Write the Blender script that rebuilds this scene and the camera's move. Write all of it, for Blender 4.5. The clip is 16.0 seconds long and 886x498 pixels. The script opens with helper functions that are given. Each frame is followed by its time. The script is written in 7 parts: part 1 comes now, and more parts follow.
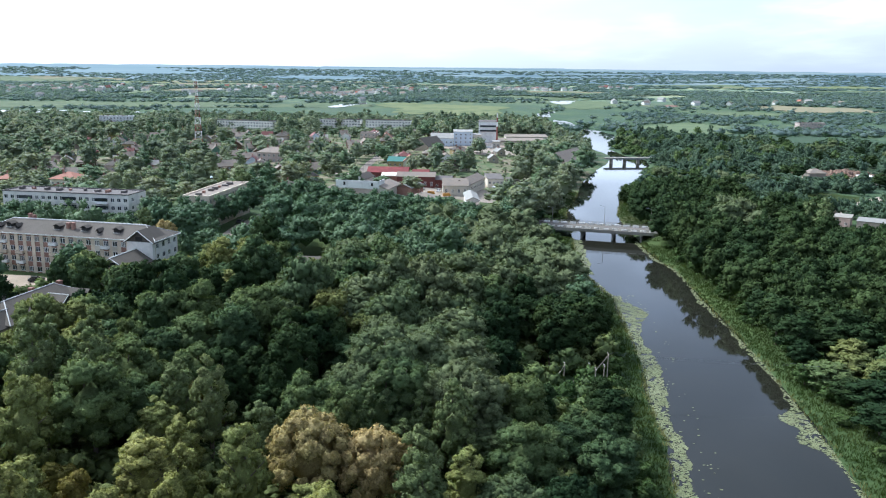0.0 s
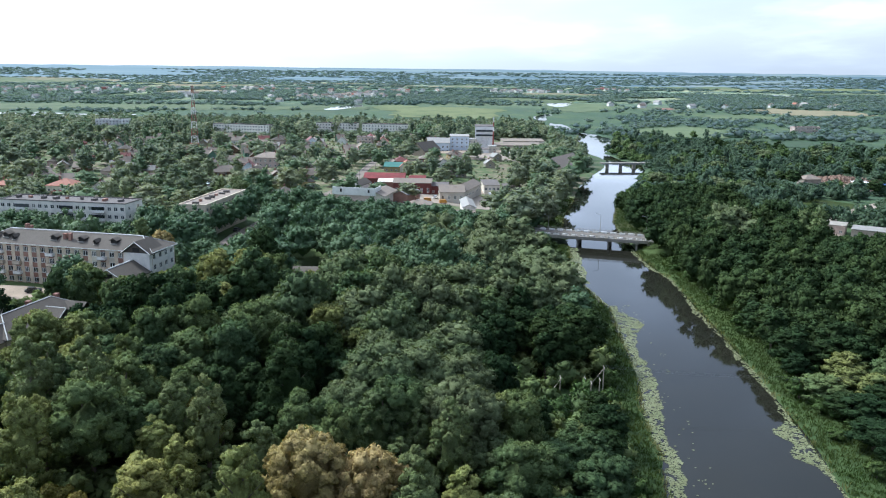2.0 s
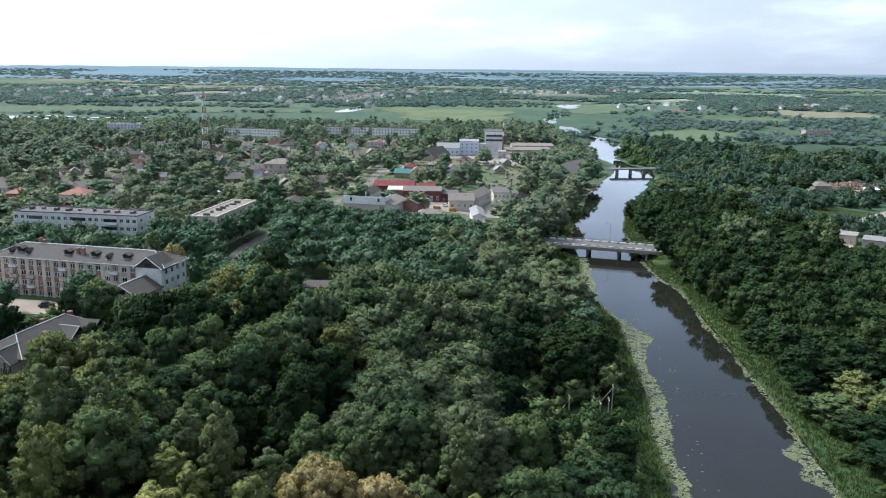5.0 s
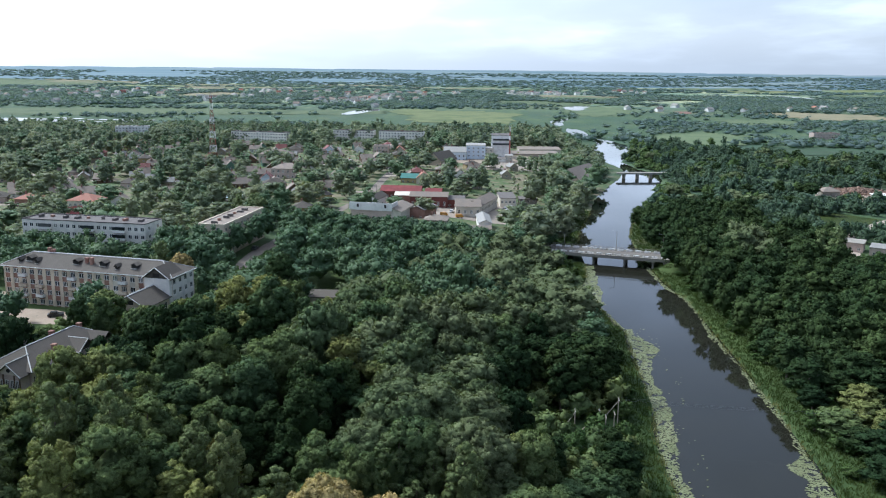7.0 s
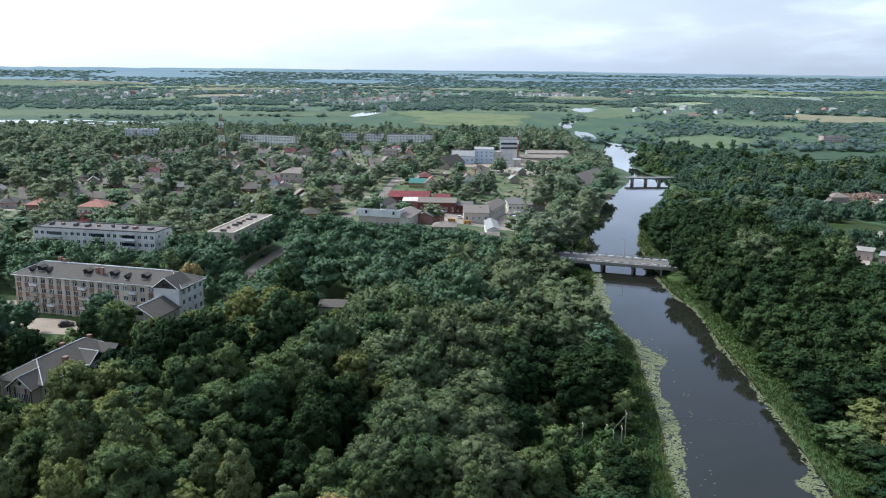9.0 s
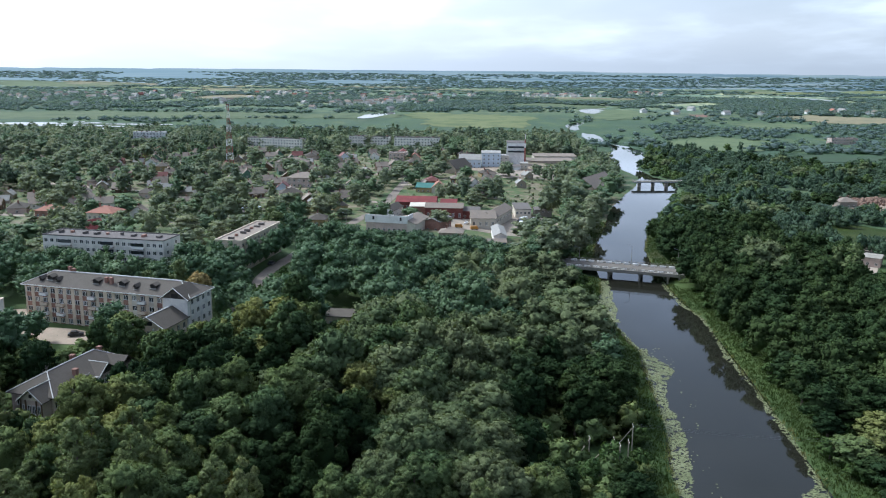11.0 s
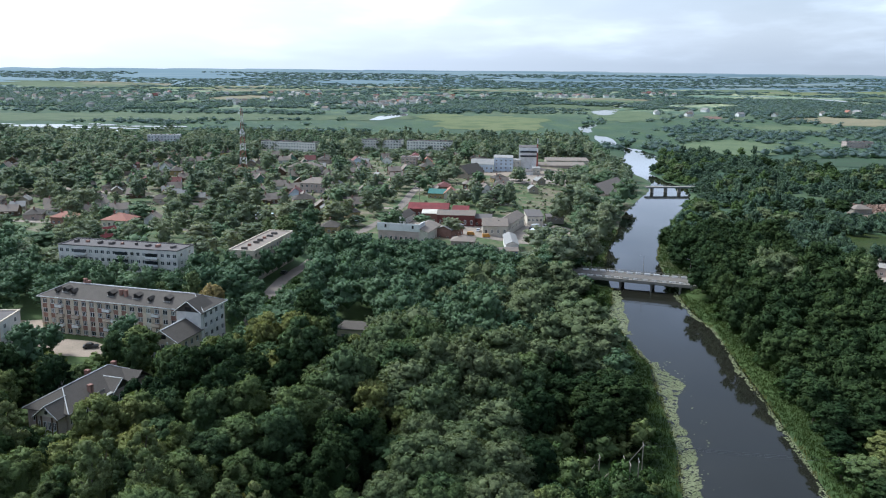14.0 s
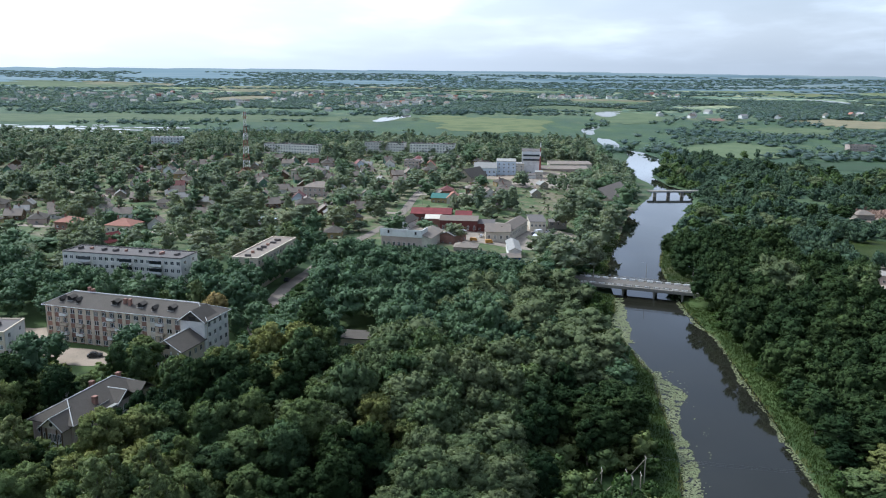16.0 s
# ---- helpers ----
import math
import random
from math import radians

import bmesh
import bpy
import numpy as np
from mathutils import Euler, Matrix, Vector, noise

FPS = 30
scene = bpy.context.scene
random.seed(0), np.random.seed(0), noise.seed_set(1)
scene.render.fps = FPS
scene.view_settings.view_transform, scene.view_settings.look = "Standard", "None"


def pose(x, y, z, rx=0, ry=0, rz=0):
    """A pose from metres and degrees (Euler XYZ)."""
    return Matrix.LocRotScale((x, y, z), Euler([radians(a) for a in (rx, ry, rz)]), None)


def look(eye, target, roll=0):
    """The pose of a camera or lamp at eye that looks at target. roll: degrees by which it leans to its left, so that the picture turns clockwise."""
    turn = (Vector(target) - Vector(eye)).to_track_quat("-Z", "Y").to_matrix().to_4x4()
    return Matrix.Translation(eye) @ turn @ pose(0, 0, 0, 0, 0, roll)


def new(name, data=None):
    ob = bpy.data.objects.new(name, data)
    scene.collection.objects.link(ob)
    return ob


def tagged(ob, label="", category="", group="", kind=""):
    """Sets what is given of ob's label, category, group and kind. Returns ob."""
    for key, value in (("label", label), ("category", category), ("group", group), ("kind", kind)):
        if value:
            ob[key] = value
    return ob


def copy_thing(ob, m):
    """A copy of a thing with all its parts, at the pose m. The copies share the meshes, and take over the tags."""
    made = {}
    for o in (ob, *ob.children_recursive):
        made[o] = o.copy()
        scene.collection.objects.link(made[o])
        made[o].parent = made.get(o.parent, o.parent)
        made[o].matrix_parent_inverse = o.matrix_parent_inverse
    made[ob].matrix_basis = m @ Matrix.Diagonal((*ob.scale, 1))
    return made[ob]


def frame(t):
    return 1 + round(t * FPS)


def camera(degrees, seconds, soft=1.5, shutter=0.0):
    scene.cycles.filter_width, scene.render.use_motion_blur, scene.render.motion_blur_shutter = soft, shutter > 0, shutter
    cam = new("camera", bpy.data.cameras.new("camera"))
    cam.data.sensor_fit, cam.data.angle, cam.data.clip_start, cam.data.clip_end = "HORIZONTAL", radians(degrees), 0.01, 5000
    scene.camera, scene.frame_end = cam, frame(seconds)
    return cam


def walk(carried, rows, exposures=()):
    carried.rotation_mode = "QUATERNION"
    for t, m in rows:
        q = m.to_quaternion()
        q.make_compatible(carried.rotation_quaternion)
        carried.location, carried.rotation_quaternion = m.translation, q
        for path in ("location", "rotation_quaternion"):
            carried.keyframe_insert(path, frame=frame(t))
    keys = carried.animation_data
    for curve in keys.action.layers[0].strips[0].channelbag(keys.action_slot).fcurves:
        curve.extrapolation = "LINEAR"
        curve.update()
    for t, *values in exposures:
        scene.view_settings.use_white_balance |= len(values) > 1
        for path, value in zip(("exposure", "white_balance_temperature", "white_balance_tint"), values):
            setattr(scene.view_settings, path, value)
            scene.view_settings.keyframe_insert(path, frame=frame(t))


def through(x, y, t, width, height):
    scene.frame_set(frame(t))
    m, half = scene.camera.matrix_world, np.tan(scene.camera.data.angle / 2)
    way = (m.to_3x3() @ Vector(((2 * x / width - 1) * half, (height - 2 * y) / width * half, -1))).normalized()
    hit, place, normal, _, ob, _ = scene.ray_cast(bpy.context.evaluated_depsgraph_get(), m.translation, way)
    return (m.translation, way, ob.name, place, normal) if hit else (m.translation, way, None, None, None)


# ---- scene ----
cam = camera(55.8, 16.0, 1.1)
PATH = [
    (0, (0.841, 0.179, 71.393), (0.839, 2.132, 70.964), 0.6),
    (0.5, (0.914, 0.089, 72.066), (0.921, 2.043, 71.638), 0.6),
    (1, (0.872, 0.15, 72.835), (0.885, 2.104, 72.408), 0.6),
    (1.5, (0.814, 0.085, 73.575), (0.825, 2.039, 73.147), 0.6),
    (2, (0.752, 0.004, 74.405), (0.759, 1.958, 73.978), 0.7),
    (2.5, (0.688, -0.009, 75.133), (0.691, 1.945, 74.705), 0.6),
    (3, (0.681, 0.067, 75.959), (0.681, 2.021, 75.531), 0.6),
    (3.5, (0.699, 0.02, 76.659), (0.695, 1.973, 76.231), 0.6),
    (4, (0.689, 0.058, 77.447), (0.681, 2.011, 77.019), 0.6),
    (6.5, (0.741, 0.041, 81.301), (0.713, 1.994, 80.872), 0.6),
    (7, (0.744, -0.01, 82.078), (0.712, 1.943, 81.65), 0.6),
    (7.5, (0.772, -0.083, 82.787), (0.735, 1.87, 82.36), 0.6),
    (8, (0.732, -0.026, 83.642), (0.691, 1.927, 83.214), 0.6),
    (8.5, (0.719, -0.07, 84.388), (0.673, 1.883, 83.961), 0.6),
    (9, (0.662, 0.064, 85.261), (0.611, 2.017, 84.833), 0.6),
    (11.5, (0.564, -0.035, 89.183), (0.492, 1.917, 88.754), 0.5),
    (12, (0.654, 0.04, 89.93), (0.577, 1.991, 89.501), 0.5),
    (12.5, (0.684, 0.06, 90.619), (0.602, 2.012, 90.19), 0.5),
    (13, (0.652, 0.056, 91.407), (0.565, 2.007, 90.977), 0.5),
    (13.5, (0.684, 0.051, 92.113), (0.594, 2.002, 91.683), 0.5),
    (14, (0.808, -0.005, 92.929), (0.711, 1.945, 92.498), 0.5),
    (14.5, (0.629, 0.115, 93.609), (0.53, 2.066, 93.179), 0.5),
    (15, (0.724, -0.042, 94.483), (0.621, 1.908, 94.052), 0.5),
    (15.5, (0.727, -0.081, 95.221), (0.623, 1.87, 94.789), 0.5),
    (16, (0.6, 0.023, 96.058), (0.497, 1.974, 95.626), 0.6),
]
walk(cam, [(t, look(eye, target, roll)) for t, eye, target, roll in PATH],
     [(0, 0.21, 5280, 11), (4, 0.0, 5280, 11), (8, -0.12, 5280, 11), (16, -0.25, 5280, 11)])

# ---- world, sun, exposure ----
SUN_AZ, SUN_EL = radians(-58), radians(46)   # ahead of the first view and to its left
sun_dir = Vector((math.sin(SUN_AZ) * math.cos(SUN_EL), math.cos(SUN_AZ) * math.cos(SUN_EL), math.sin(SUN_EL)))
sun = new("sun", bpy.data.lights.new("sun", "SUN"))
sun.data.energy, sun.data.angle, sun.data.color = 4.8, radians(9), (1.0, 0.95, 0.80)
sun.matrix_world = look(sun_dir * 500, (0, 0, 0))


class Nodes:
    """Short spelling for node trees."""

    def __init__(self, tree):
        self.t = tree
        tree.nodes.clear()

    def add(self, kind, *links, **props):
        n = self.t.nodes.new(kind)
        if "operation" in props:
            n.operation = props["operation"]
        if "use_clamp" in props:
            n.use_clamp = props["use_clamp"]
        if "data_type" in props:
            n.data_type, n.blend_type = props["data_type"], props["blend_type"]
        for key, src in links:
            if isinstance(src, bpy.types.NodeSocket):
                self.t.links.new(src, n.inputs[key])
            else:
                n.inputs[key].default_value = src
        return n

    def mixc(self, fac, a, b, blend="MIX"):
        n = self.add("ShaderNodeMix", data_type="RGBA", blend_type=blend)
        for i, v in ((0, fac), (6, a), (7, b)):
            if isinstance(v, bpy.types.NodeSocket):
                self.t.links.new(v, n.inputs[i])
            else:
                n.inputs[i].default_value = (*v, 1) if isinstance(v, tuple) else v
        return n.outputs[2]

    def math(self, op, a, b=0.0, clamp=False):
        return self.add("ShaderNodeMath", (0, a), (1, b), operation=op, use_clamp=clamp).outputs[0]

    def ramp(self, fac, stops):
        n = self.add("ShaderNodeValToRGB", ("Fac", fac))
        while len(n.color_ramp.elements) < len(stops):
            n.color_ramp.elements.new(0.5)
        for e, (p, c) in zip(n.color_ramp.elements, stops):
            e.position, e.color = p, (*c, 1) if len(c) == 3 else c
        return n.outputs[0]

    def noise(self, vec, scale, detail=3.0, rough=0.55):
        return self.add("ShaderNodeTexNoise", ("Vector", vec), ("Scale", scale), ("Detail", detail), ("Roughness", rough)).outputs[0]

    def mapped(self, vec, scale=(1, 1, 1), rot=(0, 0, 0), loc=(0, 0, 0)):
        return self.add("ShaderNodeMapping", ("Vector", vec), ("Location", loc), ("Rotation", rot), ("Scale", scale)).outputs[0]


world = bpy.data.worlds.new("sky")
scene.world = world
world.use_nodes = True
k = Nodes(world.node_tree)
sky = k.add("ShaderNodeTexSky")
sky.sky_type, sky.sun_disc, sky.sun_elevation, sky.sun_rotation = "NISHITA", False, SUN_EL, SUN_AZ
sky.air_density, sky.dust_density = 1.2, 3.0
d = k.add("ShaderNodeTexCoord").outputs["Generated"]
xyz = k.add("ShaderNodeSeparateXYZ", (0, d))
up = k.math("MAXIMUM", xyz.outputs[2], 0.0)
den = k.math("ADD", up, 0.16)
flat = k.add("ShaderNodeCombineXYZ", (0, k.math("DIVIDE", xyz.outputs[0], den)), (1, k.math("DIVIDE", xyz.outputs[1], den)))
cl = k.noise(k.mapped(flat.outputs[0], (0.9, 0.75, 1), (0, 0, 0.2), (3.1, 0.4, 0)), 1.5, 5.0, 0.5)
cloud = k.ramp(cl, [(0.34, (2.3, 2.3, 2.3)), (0.45, (1.4, 1.41, 1.42)), (0.55, (0.92, 0.93, 0.95)), (0.66, (0.80, 0.82, 0.84)), (0.80, (0.70, 0.72, 0.76))])
near = k.math("POWER", k.math("MAXIMUM", k.add("ShaderNodeVectorMath", (0, d), (1, sun_dir), operation="DOT_PRODUCT").outputs["Value"], 0.0), 2.2)
# the hazy overcast: pale along the horizon, bright a little above it, grey-blue overhead, white towards the sun
tone = k.ramp(up, [(0.0, (0.675, 0.712, 0.722)), (0.035, (0.785, 0.815, 0.808)), (0.07, (0.735, 0.765, 0.765)), (0.15, (0.98, 1.02, 1.07)), (0.27, (0.38, 0.42, 0.49)), (0.45, (0.195, 0.215, 0.255)), (0.68, (0.22, 0.24, 0.28)), (1.0, (0.60, 0.63, 0.67))])
high = k.math("ADD", k.math("MULTIPLY", up, 4.5), 0.08, True)
glow = k.mixc(1.0, tone, k.mixc(high, (1.0, 1.0, 1.0), cloud), "MULTIPLY")
# the overcast is duller on the side away from the sun
lee = k.add("ShaderNodeMapRange", ("Value", k.add("ShaderNodeVectorMath", (0, d), (1, (math.sin(SUN_AZ), math.cos(SUN_AZ), 0.0)), operation="DOT_PRODUCT").outputs["Value"]), ("From Min", -1.0), ("From Max", 0.55), ("To Min", 0.74), ("To Max", 1.0)).outputs[0]
glow = k.mixc(1.0, glow, k.add("ShaderNodeCombineColor", (0, lee), (1, lee), (2, lee)).outputs[0], "MULTIPLY")
veil = k.math("MULTIPLY", near, 1.5)
glow = k.mixc(1.0, glow, k.add("ShaderNodeCombineColor", (0, veil), (1, veil), (2, k.math("MULTIPLY", veil, 0.97))).outputs[0], "ADD")
b1 = k.add("ShaderNodeBackground", ("Color", sky.outputs[0]), ("Strength", 0.05))
b2 = k.add("ShaderNodeBackground", ("Color", glow), ("Strength", 0.95))
both = k.add("ShaderNodeAddShader", (0, b1.outputs[0]), (1, b2.outputs[0]))
k.add("ShaderNodeOutputWorld", ("Surface", both.outputs[0]))

# ---- materials ----
def material(name):
    m = bpy.data.materials.new(name)
    m.use_nodes = True
    return m, Nodes(m.node_tree)


def finish(m, k, shader):
    k.add("ShaderNodeOutputMaterial", ("Surface", shader))
    return m


def surface(name, a, b, scale=0.6, rough=0.85, metal=0.0, bump=0.15, dirt=(0.5, 0.5, 0.5), dirty=0.25, stretch=(1, 1, 1), spec=0.2):
    """A worn surface: two colours in a fine grain, and broad stains."""
    m, k = material(name)
    pos = k.add("ShaderNodeNewGeometry").outputs["Position"]
    rnd = k.add("ShaderNodeObjectInfo").outputs["Random"]
    fine = k.noise(k.mapped(pos, stretch), scale * 6, 5.0, 0.65)
    broad = k.noise(k.mapped(pos, stretch), scale * 0.5, 4.0)
    c = k.mixc(k.ramp(fine, [(0.3, (0, 0, 0)), (0.7, (1, 1, 1))]), a, b)
    c = k.mixc(k.math("MULTIPLY", k.ramp(broad, [(0.45, (0, 0, 0)), (0.68, (1, 1, 1))]), dirty), c, dirt)
    c = k.add("ShaderNodeHueSaturation", ("Color", c), ("Value", k.math("ADD", k.math("MULTIPLY", rnd, 0.24), 0.88))).outputs[0]
    bmp = k.add("ShaderNodeBump", ("Strength", bump), ("Distance", 0.05), ("Height", fine))
    p = k.add("ShaderNodeBsdfPrincipled", ("Base Color", c), ("Roughness", rough), ("Metallic", metal), ("Normal", bmp.outputs[0]), ("Specular IOR Level", spec))
    return finish(m, k, p.outputs[0])


def leafage(name, stops, through=0.22, rough=0.6, patch=0.06, spec=0.15, sheen=0.0, vary=0.5):
    """Leaves: hue changes from tree to tree and from leaf to leaf."""
    m, k = material(name)
    geo = k.add("ShaderNodeNewGeometry")
    pos = geo.outputs["Position"]
    rnd = k.add("ShaderNodeObjectInfo").outputs["Random"]
    tree = k.noise(k.mapped(pos, (1, 1, 0.25)), patch, 2.0, 0.5)
    clump = k.noise(pos, 0.55, 2.0)
    v = k.math("ADD", k.math("MULTIPLY", tree, 0.75), k.math("MULTIPLY", rnd, 0.34))
    c = k.ramp(v, stops)
    grain = k.ramp(k.noise(pos, 3.6, 3.0, 0.7), [(0.34, (0.0, 0.0, 0.0)), (0.66, (1.0, 1.0, 1.0))])
    val = k.math("ADD", k.math("MULTIPLY", geo.outputs["Random Per Island"], vary), k.math("MULTIPLY", clump, 0.45))
    val = k.math("ADD", val, k.math("MULTIPLY", k.math("SUBTRACT", grain, 0.5), 0.34))
    c = k.add("ShaderNodeHueSaturation", ("Color", c), ("Value", k.math("ADD", val, 0.50)), ("Hue", k.math("ADD", k.math("MULTIPLY", clump, 0.03), 0.485))).outputs[0]
    relief = k.add("ShaderNodeBump", ("Strength", 0.7), ("Distance", 0.25), ("Height", k.noise(pos, 4.2, 2.0, 0.6)))
    # where sheen is given, its bluish tint stands in for haze
    p = k.add("ShaderNodeBsdfPrincipled", ("Base Color", c), ("Roughness", rough), ("Specular IOR Level", spec), ("Normal", relief.outputs[0]),
              ("Sheen Weight", sheen), ("Sheen Roughness", 0.45), ("Sheen Tint", (0.72, 0.88, 1.0, 1)))
    tr = k.add("ShaderNodeBsdfTranslucent", ("Color", k.mixc(1.0, c, (1.0, 1.05, 0.55), "MULTIPLY")))
    mix = k.add("ShaderNodeMixShader", (0, through), (1, p.outputs[0]), (2, tr.outputs[0]))
    return finish(m, k, mix.outputs[0])


M_LEAF = leafage("leaf_broad", [(0.25, (0.056, 0.088, 0.039)), (0.44, (0.085, 0.129, 0.055)), (0.60, (0.140, 0.180, 0.067)), (0.80, (0.233, 0.240, 0.080))], rough=0.75, spec=0.06)
M_WILLOW = leafage("leaf_willow", [(0.22, (0.076, 0.113, 0.051)), (0.50, (0.113, 0.148, 0.066)), (0.80, (0.156, 0.181, 0.088))], rough=0.7, spec=0.06)
M_BIRCH = leafage("leaf_birch", [(0.22, (0.097, 0.141, 0.056)), (0.50, (0.154, 0.195, 0.074)), (0.80, (0.214, 0.237, 0.091))])
# birch colours raised to stand in for sunlight on the nearest trees
M_LIT_BIRCH = leafage("leaf_lit_birch", [(0.22, (0.167, 0.194, 0.063)), (0.50, (0.248, 0.272, 0.084)), (0.80, (0.345, 0.327, 0.098))])
M_AUTUMN = leafage("leaf_turning", [(0.2, (0.313, 0.261, 0.099)), (0.5, (0.388, 0.310, 0.124)), (0.8, (0.426, 0.324, 0.138))])
M_YELLOW = leafage("leaf_yellow", [(0.2, (0.112, 0.111, 0.024)), (0.5, (0.160, 0.145, 0.030)), (0.8, (0.208, 0.170, 0.036))])
M_DARK = leafage("leaf_alder", [(0.25, (0.020, 0.041, 0.017)), (0.5, (0.032, 0.057, 0.022)), (0.66, (0.046, 0.072, 0.025)), (0.82, (0.064, 0.091, 0.030))], rough=0.75, spec=0.06)
M_SCRUB = leafage("leaf_scrub", [(0.22, (0.039, 0.076, 0.043)), (0.5, (0.055, 0.095, 0.052)), (0.8, (0.076, 0.117, 0.055))], patch=0.03, sheen=0.08)
M_BUSH = leafage("leaf_bush", [(0.22, (0.052, 0.098, 0.028)), (0.5, (0.074, 0.122, 0.034)), (0.8, (0.104, 0.146, 0.040))], patch=0.05)
# paler than real leaves: haze and sunshine are put into the town's foliage colour
M_TOWN_HAZE = leafage("leaf_town_haze", [(0.28, (0.090, 0.135, 0.080)), (0.44, (0.170, 0.215, 0.125)), (0.56, (0.265, 0.300, 0.180)), (0.68, (0.340, 0.350, 0.205)), (0.80, (0.420, 0.385, 0.205))], patch=0.09, through=0.45, sheen=0.12)
# lighter, bluer green with some distance haze in the colour
M_LINDEN_HAZE = leafage("leaf_linden_haze", [(0.22, (0.068, 0.122, 0.061)), (0.5, (0.094, 0.153, 0.071)), (0.8, (0.131, 0.188, 0.083))], patch=0.05, sheen=0.06)
# distance haze is painted into these pale blue-green leaf colours
M_FAR_HAZE = leafage("leaf_far_haze", [(0.22, (0.150, 0.235, 0.245)), (0.5, (0.200, 0.285, 0.285)), (0.8, (0.270, 0.345, 0.305))], patch=0.012, through=0.6, sheen=0.12, vary=0.15)
M_BARK = surface("bark", (0.11, 0.085, 0.06), (0.20, 0.17, 0.13), 1.5, 0.95, bump=0.7, dirt=(0.06, 0.06, 0.04))
M_GRASS = leafage("blades_of_grass", [(0.22, (0.037, 0.067, 0.015)), (0.5, (0.055, 0.091, 0.020)), (0.8, (0.087, 0.114, 0.029))], through=0.35, patch=0.08, vary=0.12)
M_REED = leafage("reed", [(0.22, (0.15, 0.16, 0.06)), (0.5, (0.21, 0.20, 0.08)), (0.8, (0.27, 0.24, 0.11))], through=0.3, patch=0.1)
M_PAD = leafage("lily_leaf", [(0.22, (0.13, 0.15, 0.07)), (0.5, (0.18, 0.195, 0.095)), (0.8, (0.24, 0.245, 0.14))], through=0.05, patch=0.15)


def ground_material():
    m, k = material("ground")
    pos = k.add("ShaderNodeNewGeometry").outputs["Position"]
    far = k.mapped(pos, (1.0, 0.42, 0.0), (0, 0, 0.12))
    a = k.noise(far, 0.0045, 4.0, 0.6)
    b = k.noise(far, 0.02, 5.0, 0.6)
    c = k.noise(pos, 0.35, 5.0, 0.7)
    e = k.noise(k.mapped(pos, (1.0, 0.55, 0.0)), 0.035, 7.0, 0.72)
    field = k.ramp(a, [(0.34, (0.032, 0.060, 0.030)), (0.44, (0.046, 0.080, 0.036)), (0.52, (0.070, 0.108, 0.040)), (0.60, (0.050, 0.080, 0.038)), (0.70, (0.160, 0.145, 0.075))])
    mid = k.ramp(b, [(0.38, (0.026, 0.050, 0.030)), (0.5, (0.042, 0.070, 0.036)), (0.66, (0.085, 0.102, 0.048))])
    col = k.mixc(0.5, field, mid)
    # ripe fields and stubble far out, paled to stand in for distance haze
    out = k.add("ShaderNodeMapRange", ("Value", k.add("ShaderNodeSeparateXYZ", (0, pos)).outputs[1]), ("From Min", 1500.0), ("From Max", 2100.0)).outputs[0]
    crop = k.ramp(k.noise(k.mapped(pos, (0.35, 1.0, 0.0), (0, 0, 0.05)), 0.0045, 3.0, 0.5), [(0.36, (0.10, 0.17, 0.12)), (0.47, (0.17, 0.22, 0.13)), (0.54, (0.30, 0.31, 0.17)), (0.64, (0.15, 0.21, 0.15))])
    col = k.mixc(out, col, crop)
    # gardens, trodden soil and grass in the town
    place = k.add("ShaderNodeSeparateXYZ", (0, pos))
    west = k.add("ShaderNodeMapRange", ("Value", place.outputs[0]), ("From Min", 150.0), ("From Max", 90.0)).outputs[0]
    near = k.add("ShaderNodeMapRange", ("Value", place.outputs[1]), ("From Min", 330.0), ("From Max", 420.0)).outputs[0]
    over = k.add("ShaderNodeMapRange", ("Value", place.outputs[1]), ("From Min", 990.0), ("From Max", 900.0)).outputs[0]
    soil = k.ramp(k.noise(pos, 0.07, 6.0, 0.7), [(0.36, (0.045, 0.075, 0.030)), (0.47, (0.075, 0.105, 0.040)), (0.54, (0.125, 0.120, 0.065)), (0.66, (0.190, 0.155, 0.110))])
    rough0 = k.math("MULTIPLY", k.math("MULTIPLY", west, near, True), over, True)
    # lush grass by the water
    lush = k.math("SUBTRACT", 1.0, near, True)
    # rough scrub and sedge
    rough = k.math("MULTIPLY", k.ramp(k.math("ADD", k.math("MULTIPLY", e, 0.75), k.math("MULTIPLY", k.noise(pos, 0.11, 4.0, 0.65), 0.25)), [(0.485, (0, 0, 0)), (0.535, (1, 1, 1))]), 0.75)
    col = k.mixc(rough, col, k.mixc(c, (0.026, 0.056, 0.040), (0.060, 0.092, 0.052)))
    col = k.mixc(rough0, col, soil)
    col = k.mixc(lush, col, k.ramp(b, [(0.40, (0.030, 0.052, 0.016)), (0.60, (0.058, 0.085, 0.024))]))
    col = k.add("ShaderNodeHueSaturation", ("Color", col), ("Value", k.math("ADD", k.math("MULTIPLY", c, 0.8), 0.75))).outputs[0]
    bmp = k.add("ShaderNodeBump", ("Strength", 0.5), ("Distance", 0.4), ("Height", c))
    p = k.add("ShaderNodeBsdfPrincipled", ("Base Color", col), ("Roughness", 0.9), ("Normal", bmp.outputs[0]), ("Specular IOR Level", 0.2))
    return finish(m, k, p.outputs[0])


